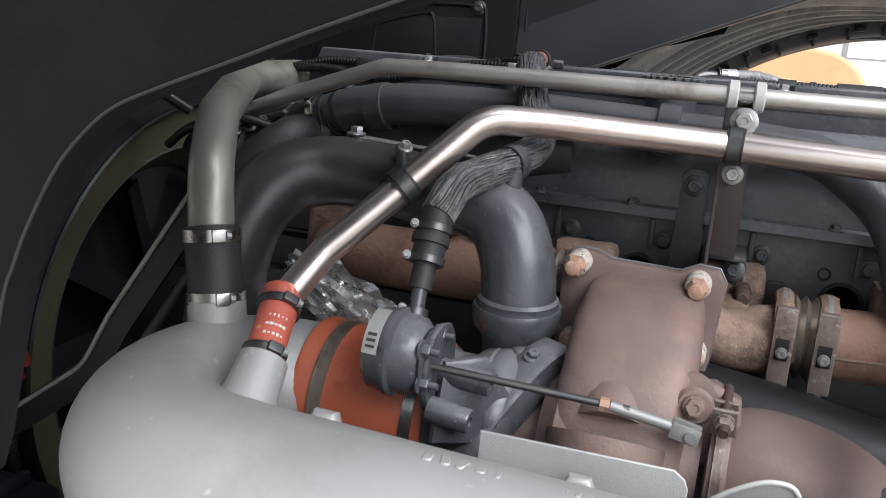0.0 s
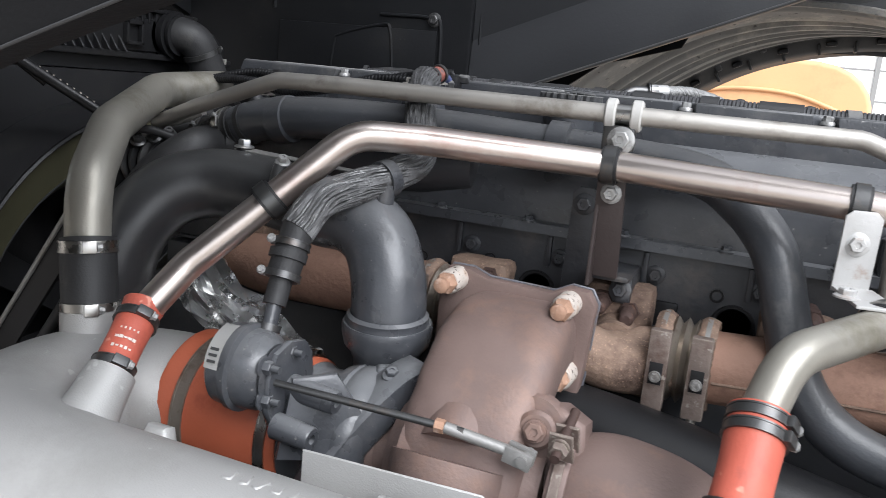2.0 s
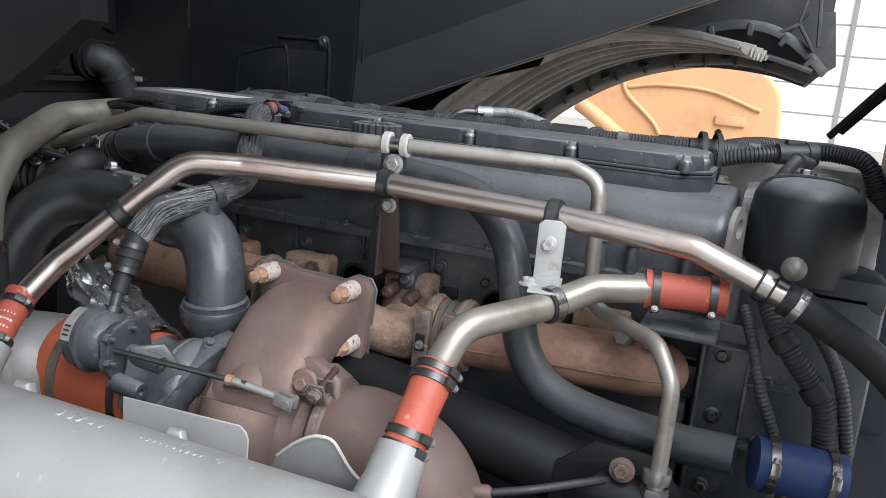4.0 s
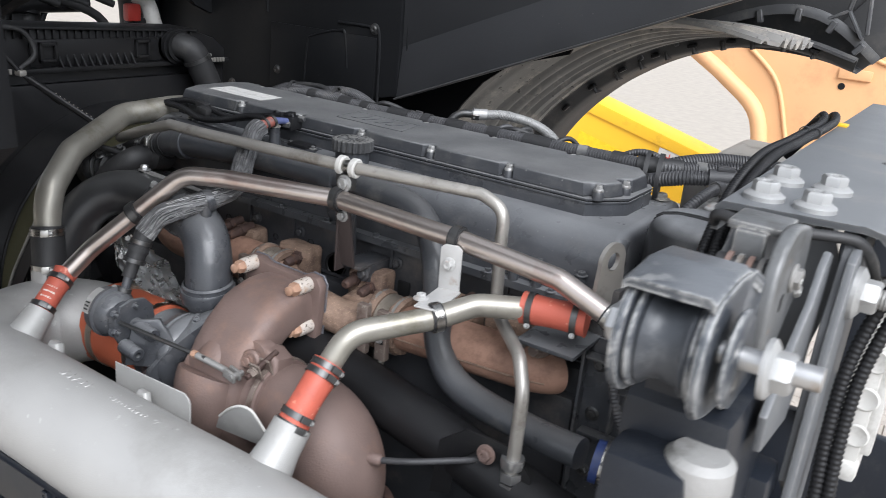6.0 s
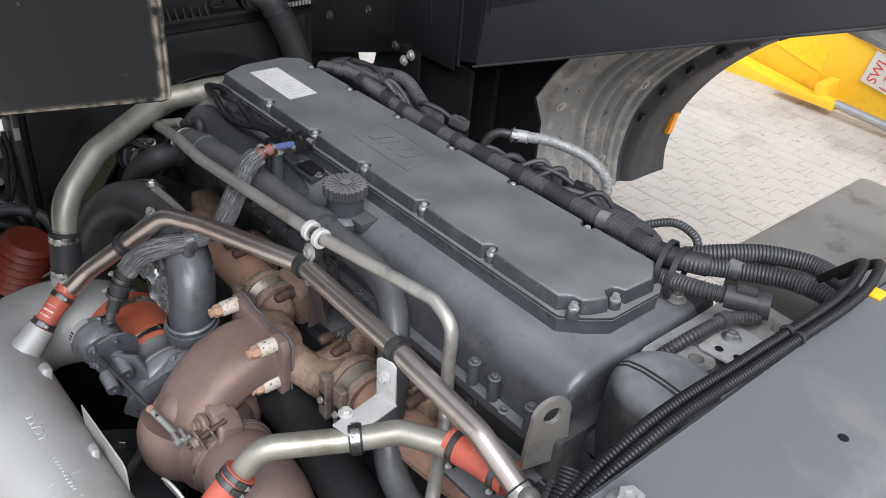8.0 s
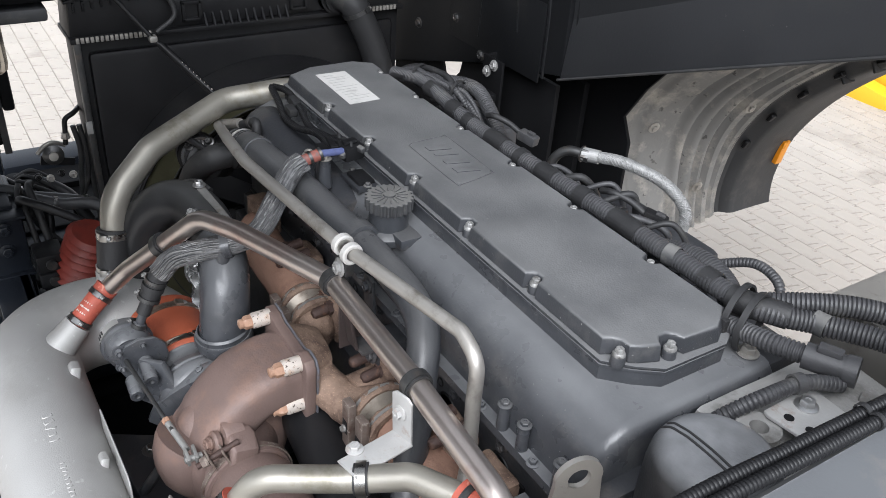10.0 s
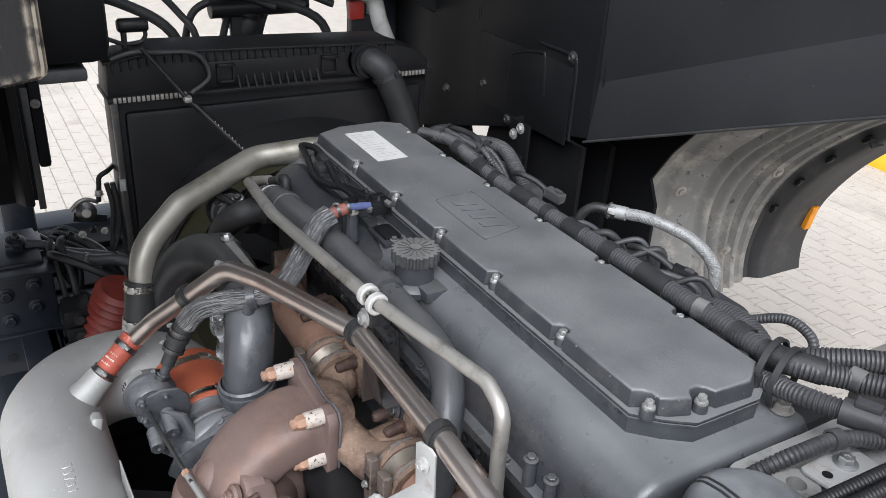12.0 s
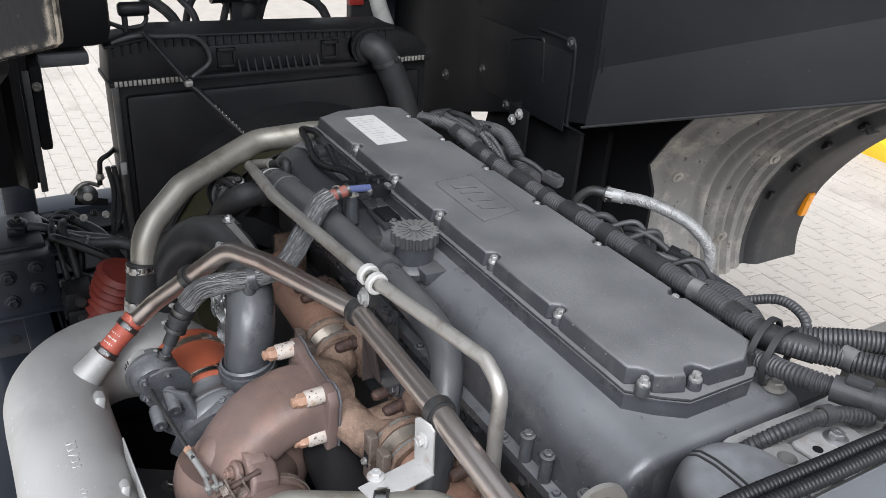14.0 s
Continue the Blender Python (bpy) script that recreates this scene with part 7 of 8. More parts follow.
for k in range(9):
    a = 2 * math.pi * k / 9
    part("blade", slab([(0.10, -0.04), (0.305, -0.055), (0.315, 0.025), (0.10, 0.03)], 0.004, Matrix.Translation((-0.615, 0.10, 0.71)) @ Matrix.Rotation(a, 4, "X") @ Matrix.Rotation(radians(90), 4, "Y") @ Matrix.Rotation(0.5, 4, "X"), 0.001, 1), BLACK, fan)

# ---------- tilted cab above ----------

def cab_slab(name, label, pts, depth, mat=None):
    """A panel of the cab: a closed outline of world points, made depth thick along its normal."""
    p = [Vector(q) for q in pts]
    bm = bmesh.new()
    f = bm.faces.new([bm.verts.new(q) for q in p])
    f.normal_update()
    nrm = f.normal.copy()
    got = bmesh.ops.extrude_face_region(bm, geom=[f])
    bmesh.ops.translate(bm, vec=nrm * depth, verts=[v for v in got["geom"] if isinstance(v, bmesh.types.BMVert)])
    bmesh.ops.recalc_face_normals(bm, faces=bm.faces)
    bmesh.ops.bevel(bm, geom=bm.edges[:], offset=0.006, segments=2, profile=0.6, affect="EDGES")
    return bm


cab = thing("tilted_cab", "black underside of the tilted truck cab", "truck cab")
part("far_member", cab_slab("", "", [(-1.22, 0.70, 0.93), (-1.0, 0.70, 0.98), (-0.42, 0.70, 1.165), (-0.05, 0.70, 1.25), (-0.05, 0.70, 2.2), (-1.22, 0.70, 1.95)], -0.05), CABBLACK, cab)
part("sill_band", cab_slab("", "", [(-0.05, 0.697, 1.242), (1.02, 0.697, 1.676), (1.04, 0.714, 1.85), (-0.05, 0.714, 1.41)], -0.025), LITSILL, cab, "folded lower band of the cab sill")
part("far_floor_panel", cab_slab("", "", [(-0.05, 0.713, 1.40), (1.04, 0.713, 1.84), (1.10, 0.69, 2.60), (-0.05, 0.69, 2.20)], -0.025), LITSILL, cab)
part("sill_end", cab_slab("", "", [(1.03, 0.700, 1.69), (1.06, 0.72, 1.86), (1.10, 0.80, 2.50), (1.10, 1.50, 2.40), (1.06, 1.50, 1.95)], 0.02), CABBLACK, cab)
# unseen panel added above the far arch to keep light out
part("far_side_panel", cab_slab("", "", [(-0.20, 0.76, 1.72), (1.08, 0.76, 2.22), (1.20, 1.70, 2.20), (-0.20, 1.70, 1.70)], 0.03), CABBLACK, cab)
part("sill_lip", tube([(-0.05, 0.690, 1.243), (1.02, 0.690, 1.677)], 0.0035, 8), ARCHGREY, cab, "worn folded lip of the cab sill")
part("member_panel", bx(-0.60, -0.14, 0.697, 0.702, 1.20, 1.42, 0.002), CABBLACK, cab)
for pts in ([(-0.44, 1.24), (-0.43, 1.37), (-0.41, 1.395), (-0.30, 1.425), (-0.27, 1.415), (-0.255, 1.31)], [(-0.125, 1.22), (-0.13, 1.42), (-0.16, 1.45), (-0.30, 1.452)], [(-0.03, 1.395), (-0.035, 1.60)], [(-0.62, 1.45), (-0.62, 1.66), (-0.55, 1.70)]):
    part("pressed_rib", tube(spline([(x, 0.700 if x < -0.05 else 0.716, z) for x, z in pts], 6), 0.005, 8), CABBLACK, cab)
for p in ((-0.150, 0.70, 1.447), (-0.565, 0.70, 1.262), (-0.790, 0.70, 1.180), (-0.42, 0.70, 1.19)):
    part("member_bolt", hexbolt(p, (0, -1, 0), 0.012, 0.009, 1.5), DARKCLAMP, cab)
# unseen roof added to block sky; cut short so light reaches the engine
part("tunnel_roof", cab_slab("", "", [(-1.0, -0.72, 1.90), (0.10, -0.72, 2.42), (0.10, 0.80, 2.42), (-1.0, 0.75, 1.90)], 0.05), CABBLACK, cab)
part("near_floor_wall", cab_slab("", "", [(0.86, -0.72, 1.775), (0.40, -0.74, 1.592), (-0.40, -0.76, 1.25), (-0.95, -0.78, 1.03), (-0.95, -0.78, 1.75), (0.40, -0.74, 2.20), (0.86, -0.72, 2.36)], -0.03), ARCHSHADE, cab)
part("near_corner_panel", cab_slab("", "", [(1.093, -0.710, 1.856), (0.693, -0.870, 1.712), (0.60, -0.907, 1.678), (0.60, -0.907, 2.30), (1.078, -0.708, 2.45)], 0.010), CABCORNER, cab, "dark grey cab corner with a pale worn edge")
part("near_flap", cab_slab("", "", [(-0.25, -0.645, 1.20), (-0.45, -0.655, 1.13), (-0.45, -0.655, 1.60), (-0.25, -0.645, 1.75)], -0.02), ARCHSHADE, cab)
part("near_member", bx(-0.78, -0.60, -0.95, -0.60, 1.06, 1.50, 0.02), ARCHSHADE, cab)
part("near_bracket", bx(-0.86, -0.600, -0.601, -0.572, 1.15, 1.37, 0.010), ARCHSHADE, cab)
part("bracket_bolt", hexbolt((-0.600, -0.588, 1.318), (1, -0.2, 0), 0.009, 0.012, 1.3), WORN, cab)
part("bracket_strip", bx(-0.602, -0.597, -0.618, -0.6015, 1.04, 1.36, 0.002), ARCHGREY, cab)
part("near_top_beam", bx(-1.0, -0.62, -0.598, -0.390, 1.392, 1.62, 0.045), ARCHSHADE, cab)
part("near_top_beam", bx(-1.0, -0.785, -0.95, -0.598, 1.335, 1.56, 0.03), ARCHSHADE, cab)
part("member_lip", bx(-0.92, -0.63, -0.575, -0.455, 1.352, 1.386, 0.010), ARCHRAIL, cab)
part("cross_beam", bx(-1.30, -1.15, -0.95, 0.95, 1.45, 1.62, 0.03), CABBLACK, cab)
part("pivot_arm", bx(-1.28, -1.17, -0.70, -0.60, 0.69, 1.46, 0.02), NAVY, cab)
part("pivot_arm", bx(-1.28, -1.17, 0.60, 0.70, 0.69, 1.46, 0.02), NAVY, cab)
arch = [(0.040, 0.98), (0.063, 1.092), (0.074, 1.122), (0.087, 1.151), (0.111, 1.192), (0.134, 1.218), (0.157, 1.236), (0.188, 1.250), (0.245, 1.272), (0.309, 1.297), (0.46, 1.352), (0.56, 1.42), (0.53, 1.75), (-0.6, 1.60), (-0.6, 0.95), (0.03, 0.95)]
part("near_wheel_arch", slab([(p.x, p.z) for p in spline([(x, 0, z) for x, z in arch[:12]], 5)] + arch[12:], 0.03, plane_pose((0, -0.90, 0), (1, 0, 0), (0, 0, 1)), 0.003), ARCHSHADE, cab, "black near wheel arch panel")

part("arch_piping", tube(spline([(x, -0.931, z) for x, z in arch[:11]], 6), 0.0012, 8), RUBBER, cab)
# far wheel arch: a dusty ribbed liner that follows the arch's curve
RIM = [(0.098, 0.735), (0.088, 0.79), (0.090, 0.86), (0.118, 0.985), (0.195, 1.12), (0.29, 1.23), (0.40, 1.325), (0.56, 1.42), (0.73, 1.478), (0.90, 1.503), (1.02, 1.495), (1.15, 1.462)]
INN = [(0.05, 0.66), (0.0, 0.78), (-0.05, 0.93), (-0.059, 1.03), (-0.03, 1.126), (0.022, 1.205), (0.075, 1.258), (0.17, 1.345), (0.30, 1.445), (0.44, 1.515), (0.60, 1.555), (0.80, 1.555), (0.96, 1.530), (1.10, 1.505)]


def curve_xz(pts, n):
    c = spline([(x, 0, z) for x, z in pts], 10)
    cum = [0]
    for a, b in zip(c, c[1:]):
        cum.append(cum[-1] + (b - a).length)
    out = []
    for k in range(n + 1):
        d, i = cum[-1] * k / n, 0
        while i < len(c) - 2 and cum[i + 1] < d:
            i += 1
        out.append(c[i].lerp(c[i + 1], (d - cum[i]) / max(1e-9, cum[i + 1] - cum[i])))
    return out


def arch_loft(rows, n=48, thick=0.012, k0=0, k1=48):
    """A shell over rows of (y, blend from the inner curve to the rim curve, offset outwards)."""
    a, b = curve_xz(INN, n), curve_xz(RIM, n)
    bm = bmesh.new()

    def line(y, f, off):
        pts = [p.lerp(q, f) for p, q in zip(a, b)]
        out = []
        for k, p in enumerate(pts):
            t = (pts[min(k + 1, n)] - pts[max(k - 1, 0)]).normalized()
            out.append(bm.verts.new(p + Vector((-t.z, 0, t.x)) * off + Vector((0, y, 0))))
        return out

    grid = [line(y, f, o) for y, f, o in rows] + [line(y, f, o + thick) for y, f, o in rows[::-1]]
    for p, q in zip(grid, grid[1:] + grid[:1]):
        for k in range(k0, k1):
            bm.faces.new((p[k], p[k + 1], q[k + 1], q[k]))
    bm.faces.new([r[k0] for r in grid])
    bm.faces.new([r[k1] for r in grid[::-1]])
    bmesh.ops.delete(bm, geom=[v for v in bm.verts if not v.link_faces], context="VERTS")
    return bm


def ribs(u):
    """Depth of the soft grooves across the liner."""
    return 1.5 * sum(d * math.exp(-((u - c) / w) ** 4) for c, w, d in ((0.10, 0.05, 0.006), (0.45, 0.035, 0.014), (0.57, 0.028, 0.018), (0.68, 0.022, 0.012), (0.78, 0.026, 0.018), (0.90, 0.020, 0.014)))


rows = [(1.0 + 0.35 * k / 60, 0.92 * (k / 60) ** 1.3, ribs(k / 60) + 0.004 + 0.026 * (k / 60) ** 6) for k in range(61)]
liner = part("wheel_arch_liner", arch_loft(rows, k0=0, k1=44), FENDER, cab, "dusty grey ribbed wheel arch liner")
part("liner_flange", arch_loft([(0.925, -0.02, 0.012), (0.94, 0.0, 0.004), (0.985, 0.0, 0.006), (1.003, 0.0, 0.002)], k0=0, k1=26), FENDER, cab, "smooth dusty inner flange of the liner")
part("arch_rim", arch_loft([(1.345, 0.92, 0.030), (1.360, 0.97, 0.040), (1.372, 0.985, 0.036), (1.385, 1.0, 0.008), (1.40, 1.0, 0.0), (1.50, 1.0, 0.0), (1.575, 1.0, -0.004), (1.585, 1.0, 0.004), (1.585, 1.0, 0.05)], thick=0.008), ARCHGREY, cab, "dusty black plastic arch rim")
rimc = curve_xz(RIM, 48)
for k in range(8, 48, 4):
    p, q = rimc[k], rimc[k + 1]
    t = (q - p).normalized()
    part("rim_clip", block((0.03, 0.02, 0.014), Matrix.Translation(p + Vector((-t.z * 0.020, 1.368, t.x * 0.020))) @ Matrix.Rotation(-math.atan2(t.z, t.x), 4, "Y"), 0.003, 1), BLACK, cab)
for x, y, z in ((-0.012, 1.05, 1.06), (0.06, 1.22, 0.86), (0.115, 1.30, 1.13)):
    part("liner_bolt", merge(hexbolt((x + 0.012, y, z), (1, -0.2, -0.3), 0.010, 0.008, 1.8)), DULLPIPE, liner)
part("arch_skin", slab([(0.24, 1.215), (0.29, 1.265), (0.40, 1.36), (0.56, 1.452), (0.73, 1.51), (0.90, 1.535), (1.02, 1.527), (1.10, 1.50), (1.20, 1.70), (1.20, 2.0), (0.3, 1.75), (0.15, 1.35)], 0.02, plane_pose((0, 1.61, 0), (1, 0, 0), (0, 0, 1)), 0.004), ARCHGREY, cab, "dusty inside of the outer arch skin")
part("arch_end", slab([(1.03, 1.50), (1.10, 1.485), (1.149, 1.461), (1.235, 1.53), (1.205, 1.70), (1.13, 1.69), (1.06, 1.60)], 0.02, plane_pose((0, 1.585, 0), (1, 0, 0), (0, 0, 1)), 0.006), ARCHGREY, cab, "webbed black end of the arch")
RAIL = spline([(0.40, 1.392, 1.385), (0.48, 1.39, 1.44), (0.56, 1.39, 1.485), (0.67, 1.388, 1.54), (0.75, 1.386, 1.575), (0.85, 1.384, 1.61), (0.935, 1.382, 1.626), (1.02, 1.386, 1.618), (1.085, 1.395, 1.59), (1.148, 1.42, 1.545), (1.195, 1.46, 1.503)], 6)
part("arch_rail", sweep(bmesh.new(), RAIL, 1.0, section=[(-0.012, -0.014), (0.012, -0.014), (0.014, 0.0), (0.008, 0.016), (-0.008, 0.016), (-0.014, 0.0)]), ARCHRAIL, cab, "grey moulded rail along the arch")
LOW = [(0.40, 1.335), (0.467, 1.380), (0.548, 1.428), (0.629, 1.456), (0.744, 1.481), (0.833, 1.490), (0.944, 1.490), (1.052, 1.479), (1.152, 1.454)]
band = bmesh.new()
low = spline([(x, 1.46, z) for x, z in LOW], 8)
grid = []
for k in range(49):
    u = k / 48
    p, q = RAIL[min(len(RAIL) - 1, int(u * (len(RAIL) - 1)))], low[min(len(low) - 1, int(u * (len(low) - 1)))]
    grid.append([band.verts.new(p.lerp(q, f) + Vector((0, 0.008 + d + 0.020 * math.sin(math.pi * f), 0))) for f, d in ((0, 0), (0.35, 0), (0.7, 0), (1, 0), (1, 0.012), (0.5, 0.012), (0, 0.012))])
for r, s in zip(grid, grid[1:]):
    for m in range(7):
        band.faces.new((r[m], r[(m + 1) % 7], s[(m + 1) % 7], s[m]))
band.faces.new(grid[0])
band.faces.new(grid[-1][::-1])
part("arch_band", band, ARCHRAIL, cab, "smooth dark band inside the arch lip")
for k in range(6, len(RAIL) - 4, 8):
    p, t = RAIL[k], (RAIL[k + 1] - RAIL[k - 1]).normalized()
    part("rail_clip", block((0.018, 0.026, 0.040), Matrix.Translation(p + Vector((0, -0.008, -0.014))) @ Matrix.Rotation(-math.atan2(t.z, t.x), 4, "Y"), 0.003, 1), ARCHRAIL, cab)
for a, b in (((1.102, 1.639), (1.03, 1.600)), ((1.102, 1.639), (1.155, 1.560)), ((1.102, 1.639), (1.118, 1.74)), ((1.165, 1.575), (1.150, 1.72))):
    d = Vector((b[0] - a[0], 0, b[1] - a[1]))
    part("end_web", block((d.length, 0.03, 0.010), Matrix.Translation(((a[0] + b[0]) / 2, 1.39, (a[1] + b[1]) / 2)) @ Matrix.Rotation(-math.atan2(d.z, d.x), 4, "Y"), 0.002, 1), ARCHRAIL, cab)
for k in range(20, 47, 3):
    p, q = rimc[k], rimc[k + 1]
    t = (q - p).normalized()
    part("rim_web", block((0.008, 0.05, 0.03), Matrix.Translation(p + Vector((-t.z * 0.008, 1.395, t.x * 0.008))) @ Matrix.Rotation(-math.atan2(t.z, t.x), 4, "Y"), 0.002, 1), ARCHGREY, cab)
part("liner_screen", slab([(-0.40, 0.60), (0.050, 0.60), (0.042, 0.915), (0.040, 1.052), (0.004, 1.12), (0.066, 1.223), (0.138, 1.308), (0.24, 1.385), (0.31, 1.402), (0.43, 1.438), (0.46, 1.50), (-0.35, 1.50)], 0.012, plane_pose((0, 0.922, 0), (1, 0, 0), (0, 0, 1)), 0.003), ARCHSHADE, cab)
part("inner_wheel_panel", bx(-0.42, -0.075, 0.99, 1.01, 0.70, 1.30, 0.0015), ARCHSHADE, cab)
part("inner_wheel_panel", bx(-0.45, -0.12, 0.86, 0.88, 0.62, 1.18, 0.0015), ARCHSHADE, cab)
# black sheet added as backing where only darkness shows behind the engine
part("far_inner_panel", slab([(-1.0, 0.50), (-0.10, 0.50), (-0.10, 1.20), (-0.545, 1.20), (-0.58, 1.075), (-0.62, 1.035), (-0.675, 1.035), (-0.71, 1.12), (-1.0, 1.05)], 0.015, plane_pose((0, 0.75, 0), (1, 0, 0), (0, 0, 1)), 0.0015), ARCHSHADE, cab)
part("marker_lamp", block((0.02, 0.03, 0.085), Matrix.Translation((0.108, 1.545, 0.932)) @ Matrix.Rotation(0.15, 4, "Y"), 0.004), AMBER, cab, "small amber marker lamp")

small = thing("small_valve", "small black valve cylinder with a pipe above the cooler", "valve")
part("valve_body", lathe([(0, 0), (0.014, 0), (0.019, 0.006), (0.019, 0.070), (0.016, 0.078), (0, 0.078)], (-0.75, -0.353, 1.460), (0, 1, 0), 20), BLACK, small)
part("valve_pipe", tube(spline([(-0.75, -0.285, 1.452), (-0.75, -0.283, 1.43), (-0.75, -0.30, 1.413), (-0.75, -0.34, 1.412), (-0.75, -0.375, 1.425), (-0.76, -0.41, 1.44)], 6), 0.006, 10), RUBBER, small)
part("valve_stay", tube([(-0.75, -0.338, 1.450), (-0.752, -0.340, 1.30)], 0.008, 10), RUBBER, small)
# hoses and a marker post in front of the cooler
for k, pts in enumerate(([(-1.02, -0.45, 1.50), (-1.0, -0.30, 1.47), (-0.97, -0.15, 1.36)], [(-1.05, -0.22, 1.52), (-1.02, -0.12, 1.42), (-1.0, -0.08, 1.34)], [(-1.05, -0.12, 1.54), (-1.04, 0.08, 1.47), (-1.02, 0.34, 1.37)],
                         [(-1.10, 0.10, 1.35), (-1.10, 0.13, 1.46), (-1.10, 0.25, 1.49), (-1.10, 0.48, 1.49)])):
    h = thing("front_hose", "black rubber hose crossing in front of the cooler", "hose", group="hoses in front of the cooler")
    part("hose_body", tube(spline([(pts[0][0] - 0.12, pts[0][1] - 0.1, 1.52)] + pts + [(pts[-1][0], pts[-1][1] + 0.02, 1.10)], 8), (0.016, 0.011, 0.015, 0.035)[k], 16), RUBBER, h)
wiper = thing("wiper_motor", "black motor with pipes in front of the cooler", "motor")
part("motor_body", merge(tube([(-1.06, -0.02, 1.425), (-1.06, 0.30, 1.43)], 0.030, 18), lathe([(0, 0), (0.045, 0), (0.045, 0.08), (0.03, 0.09), (0, 0.09)], (-1.08, 0.10, 1.40), (0, 0.2, 1), 20)), BLACK, wiper)
for k in range(3):
    part("motor_pipe", tube(spline([(-1.10, -0.10 + 0.12 * k, 1.30), (-1.08, -0.06 + 0.12 * k, 1.42), (-1.05, 0.06 + 0.11 * k, 1.46), (-1.02, 0.18 + 0.10 * k, 1.43)], 7), 0.012, 12), RUBBER, wiper)
part("motor_stay", bx(-1.10, -1.07, 0.05, 0.15, 0.62, 1.42, 0.006), BLACK, wiper)
lamp = thing("front_lamp", "small red lamp on a white bent panel before the cooler", "lamp")
part("lamp_lens", block((0.03, 0.055, 0.060), Matrix.Translation((-1.05, 0.475, 1.40)), 0.008), REDLENS, lamp, "red plastic lens")
part("lamp_panel", tube(spline([(-1.07, 0.50, 1.46), (-1.06, 0.545, 1.43), (-1.05, 0.565, 1.36), (-1.05, 0.60, 1.28)], 6), 0.030, 14), WHITEPART, lamp)
part("lamp_stay", bx(-1.08, -1.05, 0.46, 0.60, 0.62, 1.38, 0.006), BLACK, lamp)
part("front_flap", cab_slab("", "", [(-0.93, -0.08, 1.505), (-0.92, 0.30, 1.510), (-0.92, 0.55, 1.500), (-0.93, 0.62, 1.55), (-0.96, 0.45, 1.62), (-0.97, -0.04, 1.62)], 0.006), GREASY, cab, "worn grey flap under the cab front")
part("flap_backing", cab_slab("", "", [(-0.97, -0.45, 1.55), (-0.97, 0.30, 1.56), (-0.96, 0.56, 1.53), (-0.94, 0.64, 1.44), (-0.90, 0.82, 1.36), (-0.93, 0.82, 1.98), (-1.0, -0.45, 1.95)], 0.03), CABBLACK, cab)

valve = thing("air_valve", "black air valve block with fittings beside the cooler", "valve")
sh = thing("air_supply_hose", "thick grey rubber hose bent beside the cooler", "hose")
part("hose_body", tube(spline([(-0.72, -0.585, 0.80), (-0.70, -0.570, 0.845), (-0.695, -0.545, 0.838), (-0.69, -0.50, 0.822), (-0.68, -0.43, 0.812), (-0.64, -0.38, 0.79), (-0.60, -0.36, 0.72)], 8), 0.017, 18), CONDUIT, sh)
worm_clamp(sh, (-0.692, -0.52, 0.829), (0.1, 1, -0.3), 0.0172, (1, 0, 0.4), DARKCLAMP, 0.01)
dry = thing("air_dryer", "black air dryer canister with grey fittings", "canister")
part("canister", lathe([(0, 0), (0.045, 0), (0.05, 0.01), (0.05, 0.10), (0.038, 0.12), (0, 0.125)], (-0.92, -0.60, 0.70), (0.2, 0.1, 1), 24), BLACK, dry)
part("side_port", tube(spline([(-0.90, -0.60, 0.80), (-0.84, -0.54, 0.83), (-0.78, -0.47, 0.80), (-0.75, -0.43, 0.72)]), 0.018, 16), CONDUIT, dry)
for k in range(3):
    part("dryer_line", tube(spline([(-0.91 + 0.02 * k, -0.59, 0.82), (-0.87 + 0.03 * k, -0.54 - 0.02 * k, 0.85), (-0.81 + 0.03 * k, -0.48, 0.80), (-0.80, -0.44 + 0.02 * k, 0.66)], 7), 0.007, 10), RUBBER, dry)
for k, (a, b, r) in enumerate((((-0.86, -0.62, 0.84), (-0.68, -0.56, 0.66), 0.012), ((-0.84, -0.58, 0.82), (-0.66, -0.46, 0.62), 0.009), ((-0.60, -0.60, 0.90), (-0.52, -0.40, 0.64), 0.012))):
    c = thing("front_air_line", "black air line bent down beside the cooler", "cable", group="air lines at the front")
    a, b = Vector(a), Vector(b)
    m = (a + b) / 2 + Vector((0.03, 0.05 * (-1) ** k, 0.04))
    part("sheath", tube(spline([a + Vector((-0.08, 0, -0.06)), a, m, b, b + Vector((0.02, 0.02, -0.15))], 8), r, 14), RUBBER if k % 2 else BLACK, c)
    part("line_fitting", hexbolt(b, (0.1, 0.1, -1), r * 1.3, 0.02, 1.1), DARKCLAMP, c)
sb = thing("steering_box", "dark cast steering box with ribs below the front hoses", "steering gear")
part("box_body", merge(bx(-0.62, -0.36, -0.62, -0.44, 0.44, 0.62, 0.02), lathe([(0, 0), (0.06, 0), (0.055, 0.05), (0.03, 0.06), (0, 0.06)], (-0.47, -0.54, 0.61), (0, 0, 1), 24)), NAVY, sb)
for k in range(4):
    part("box_rib", bx(-0.60 + 0.06 * k, -0.585 + 0.06 * k, -0.60, -0.46, 0.62, 0.64, 0.003), NAVY, sb)
part("valve_body", lathe([(0, 0), (0.020, 0), (0.024, 0.006), (0.024, 0.020), (0.028, 0.024), (0.028, 0.032), (0.016, 0.040), (0, 0.042)], (-0.745, -0.494, 0.957), (1, -0.1, 0.15), 24), DARKCLAMP, valve)
part("valve_cap", lathe([(0, 0), (0.012, 0), (0.012, 0.008), (0, 0.009)], (-0.705, -0.498, 0.963), (1, -0.1, 0.15), 18), DULLPIPE, valve)
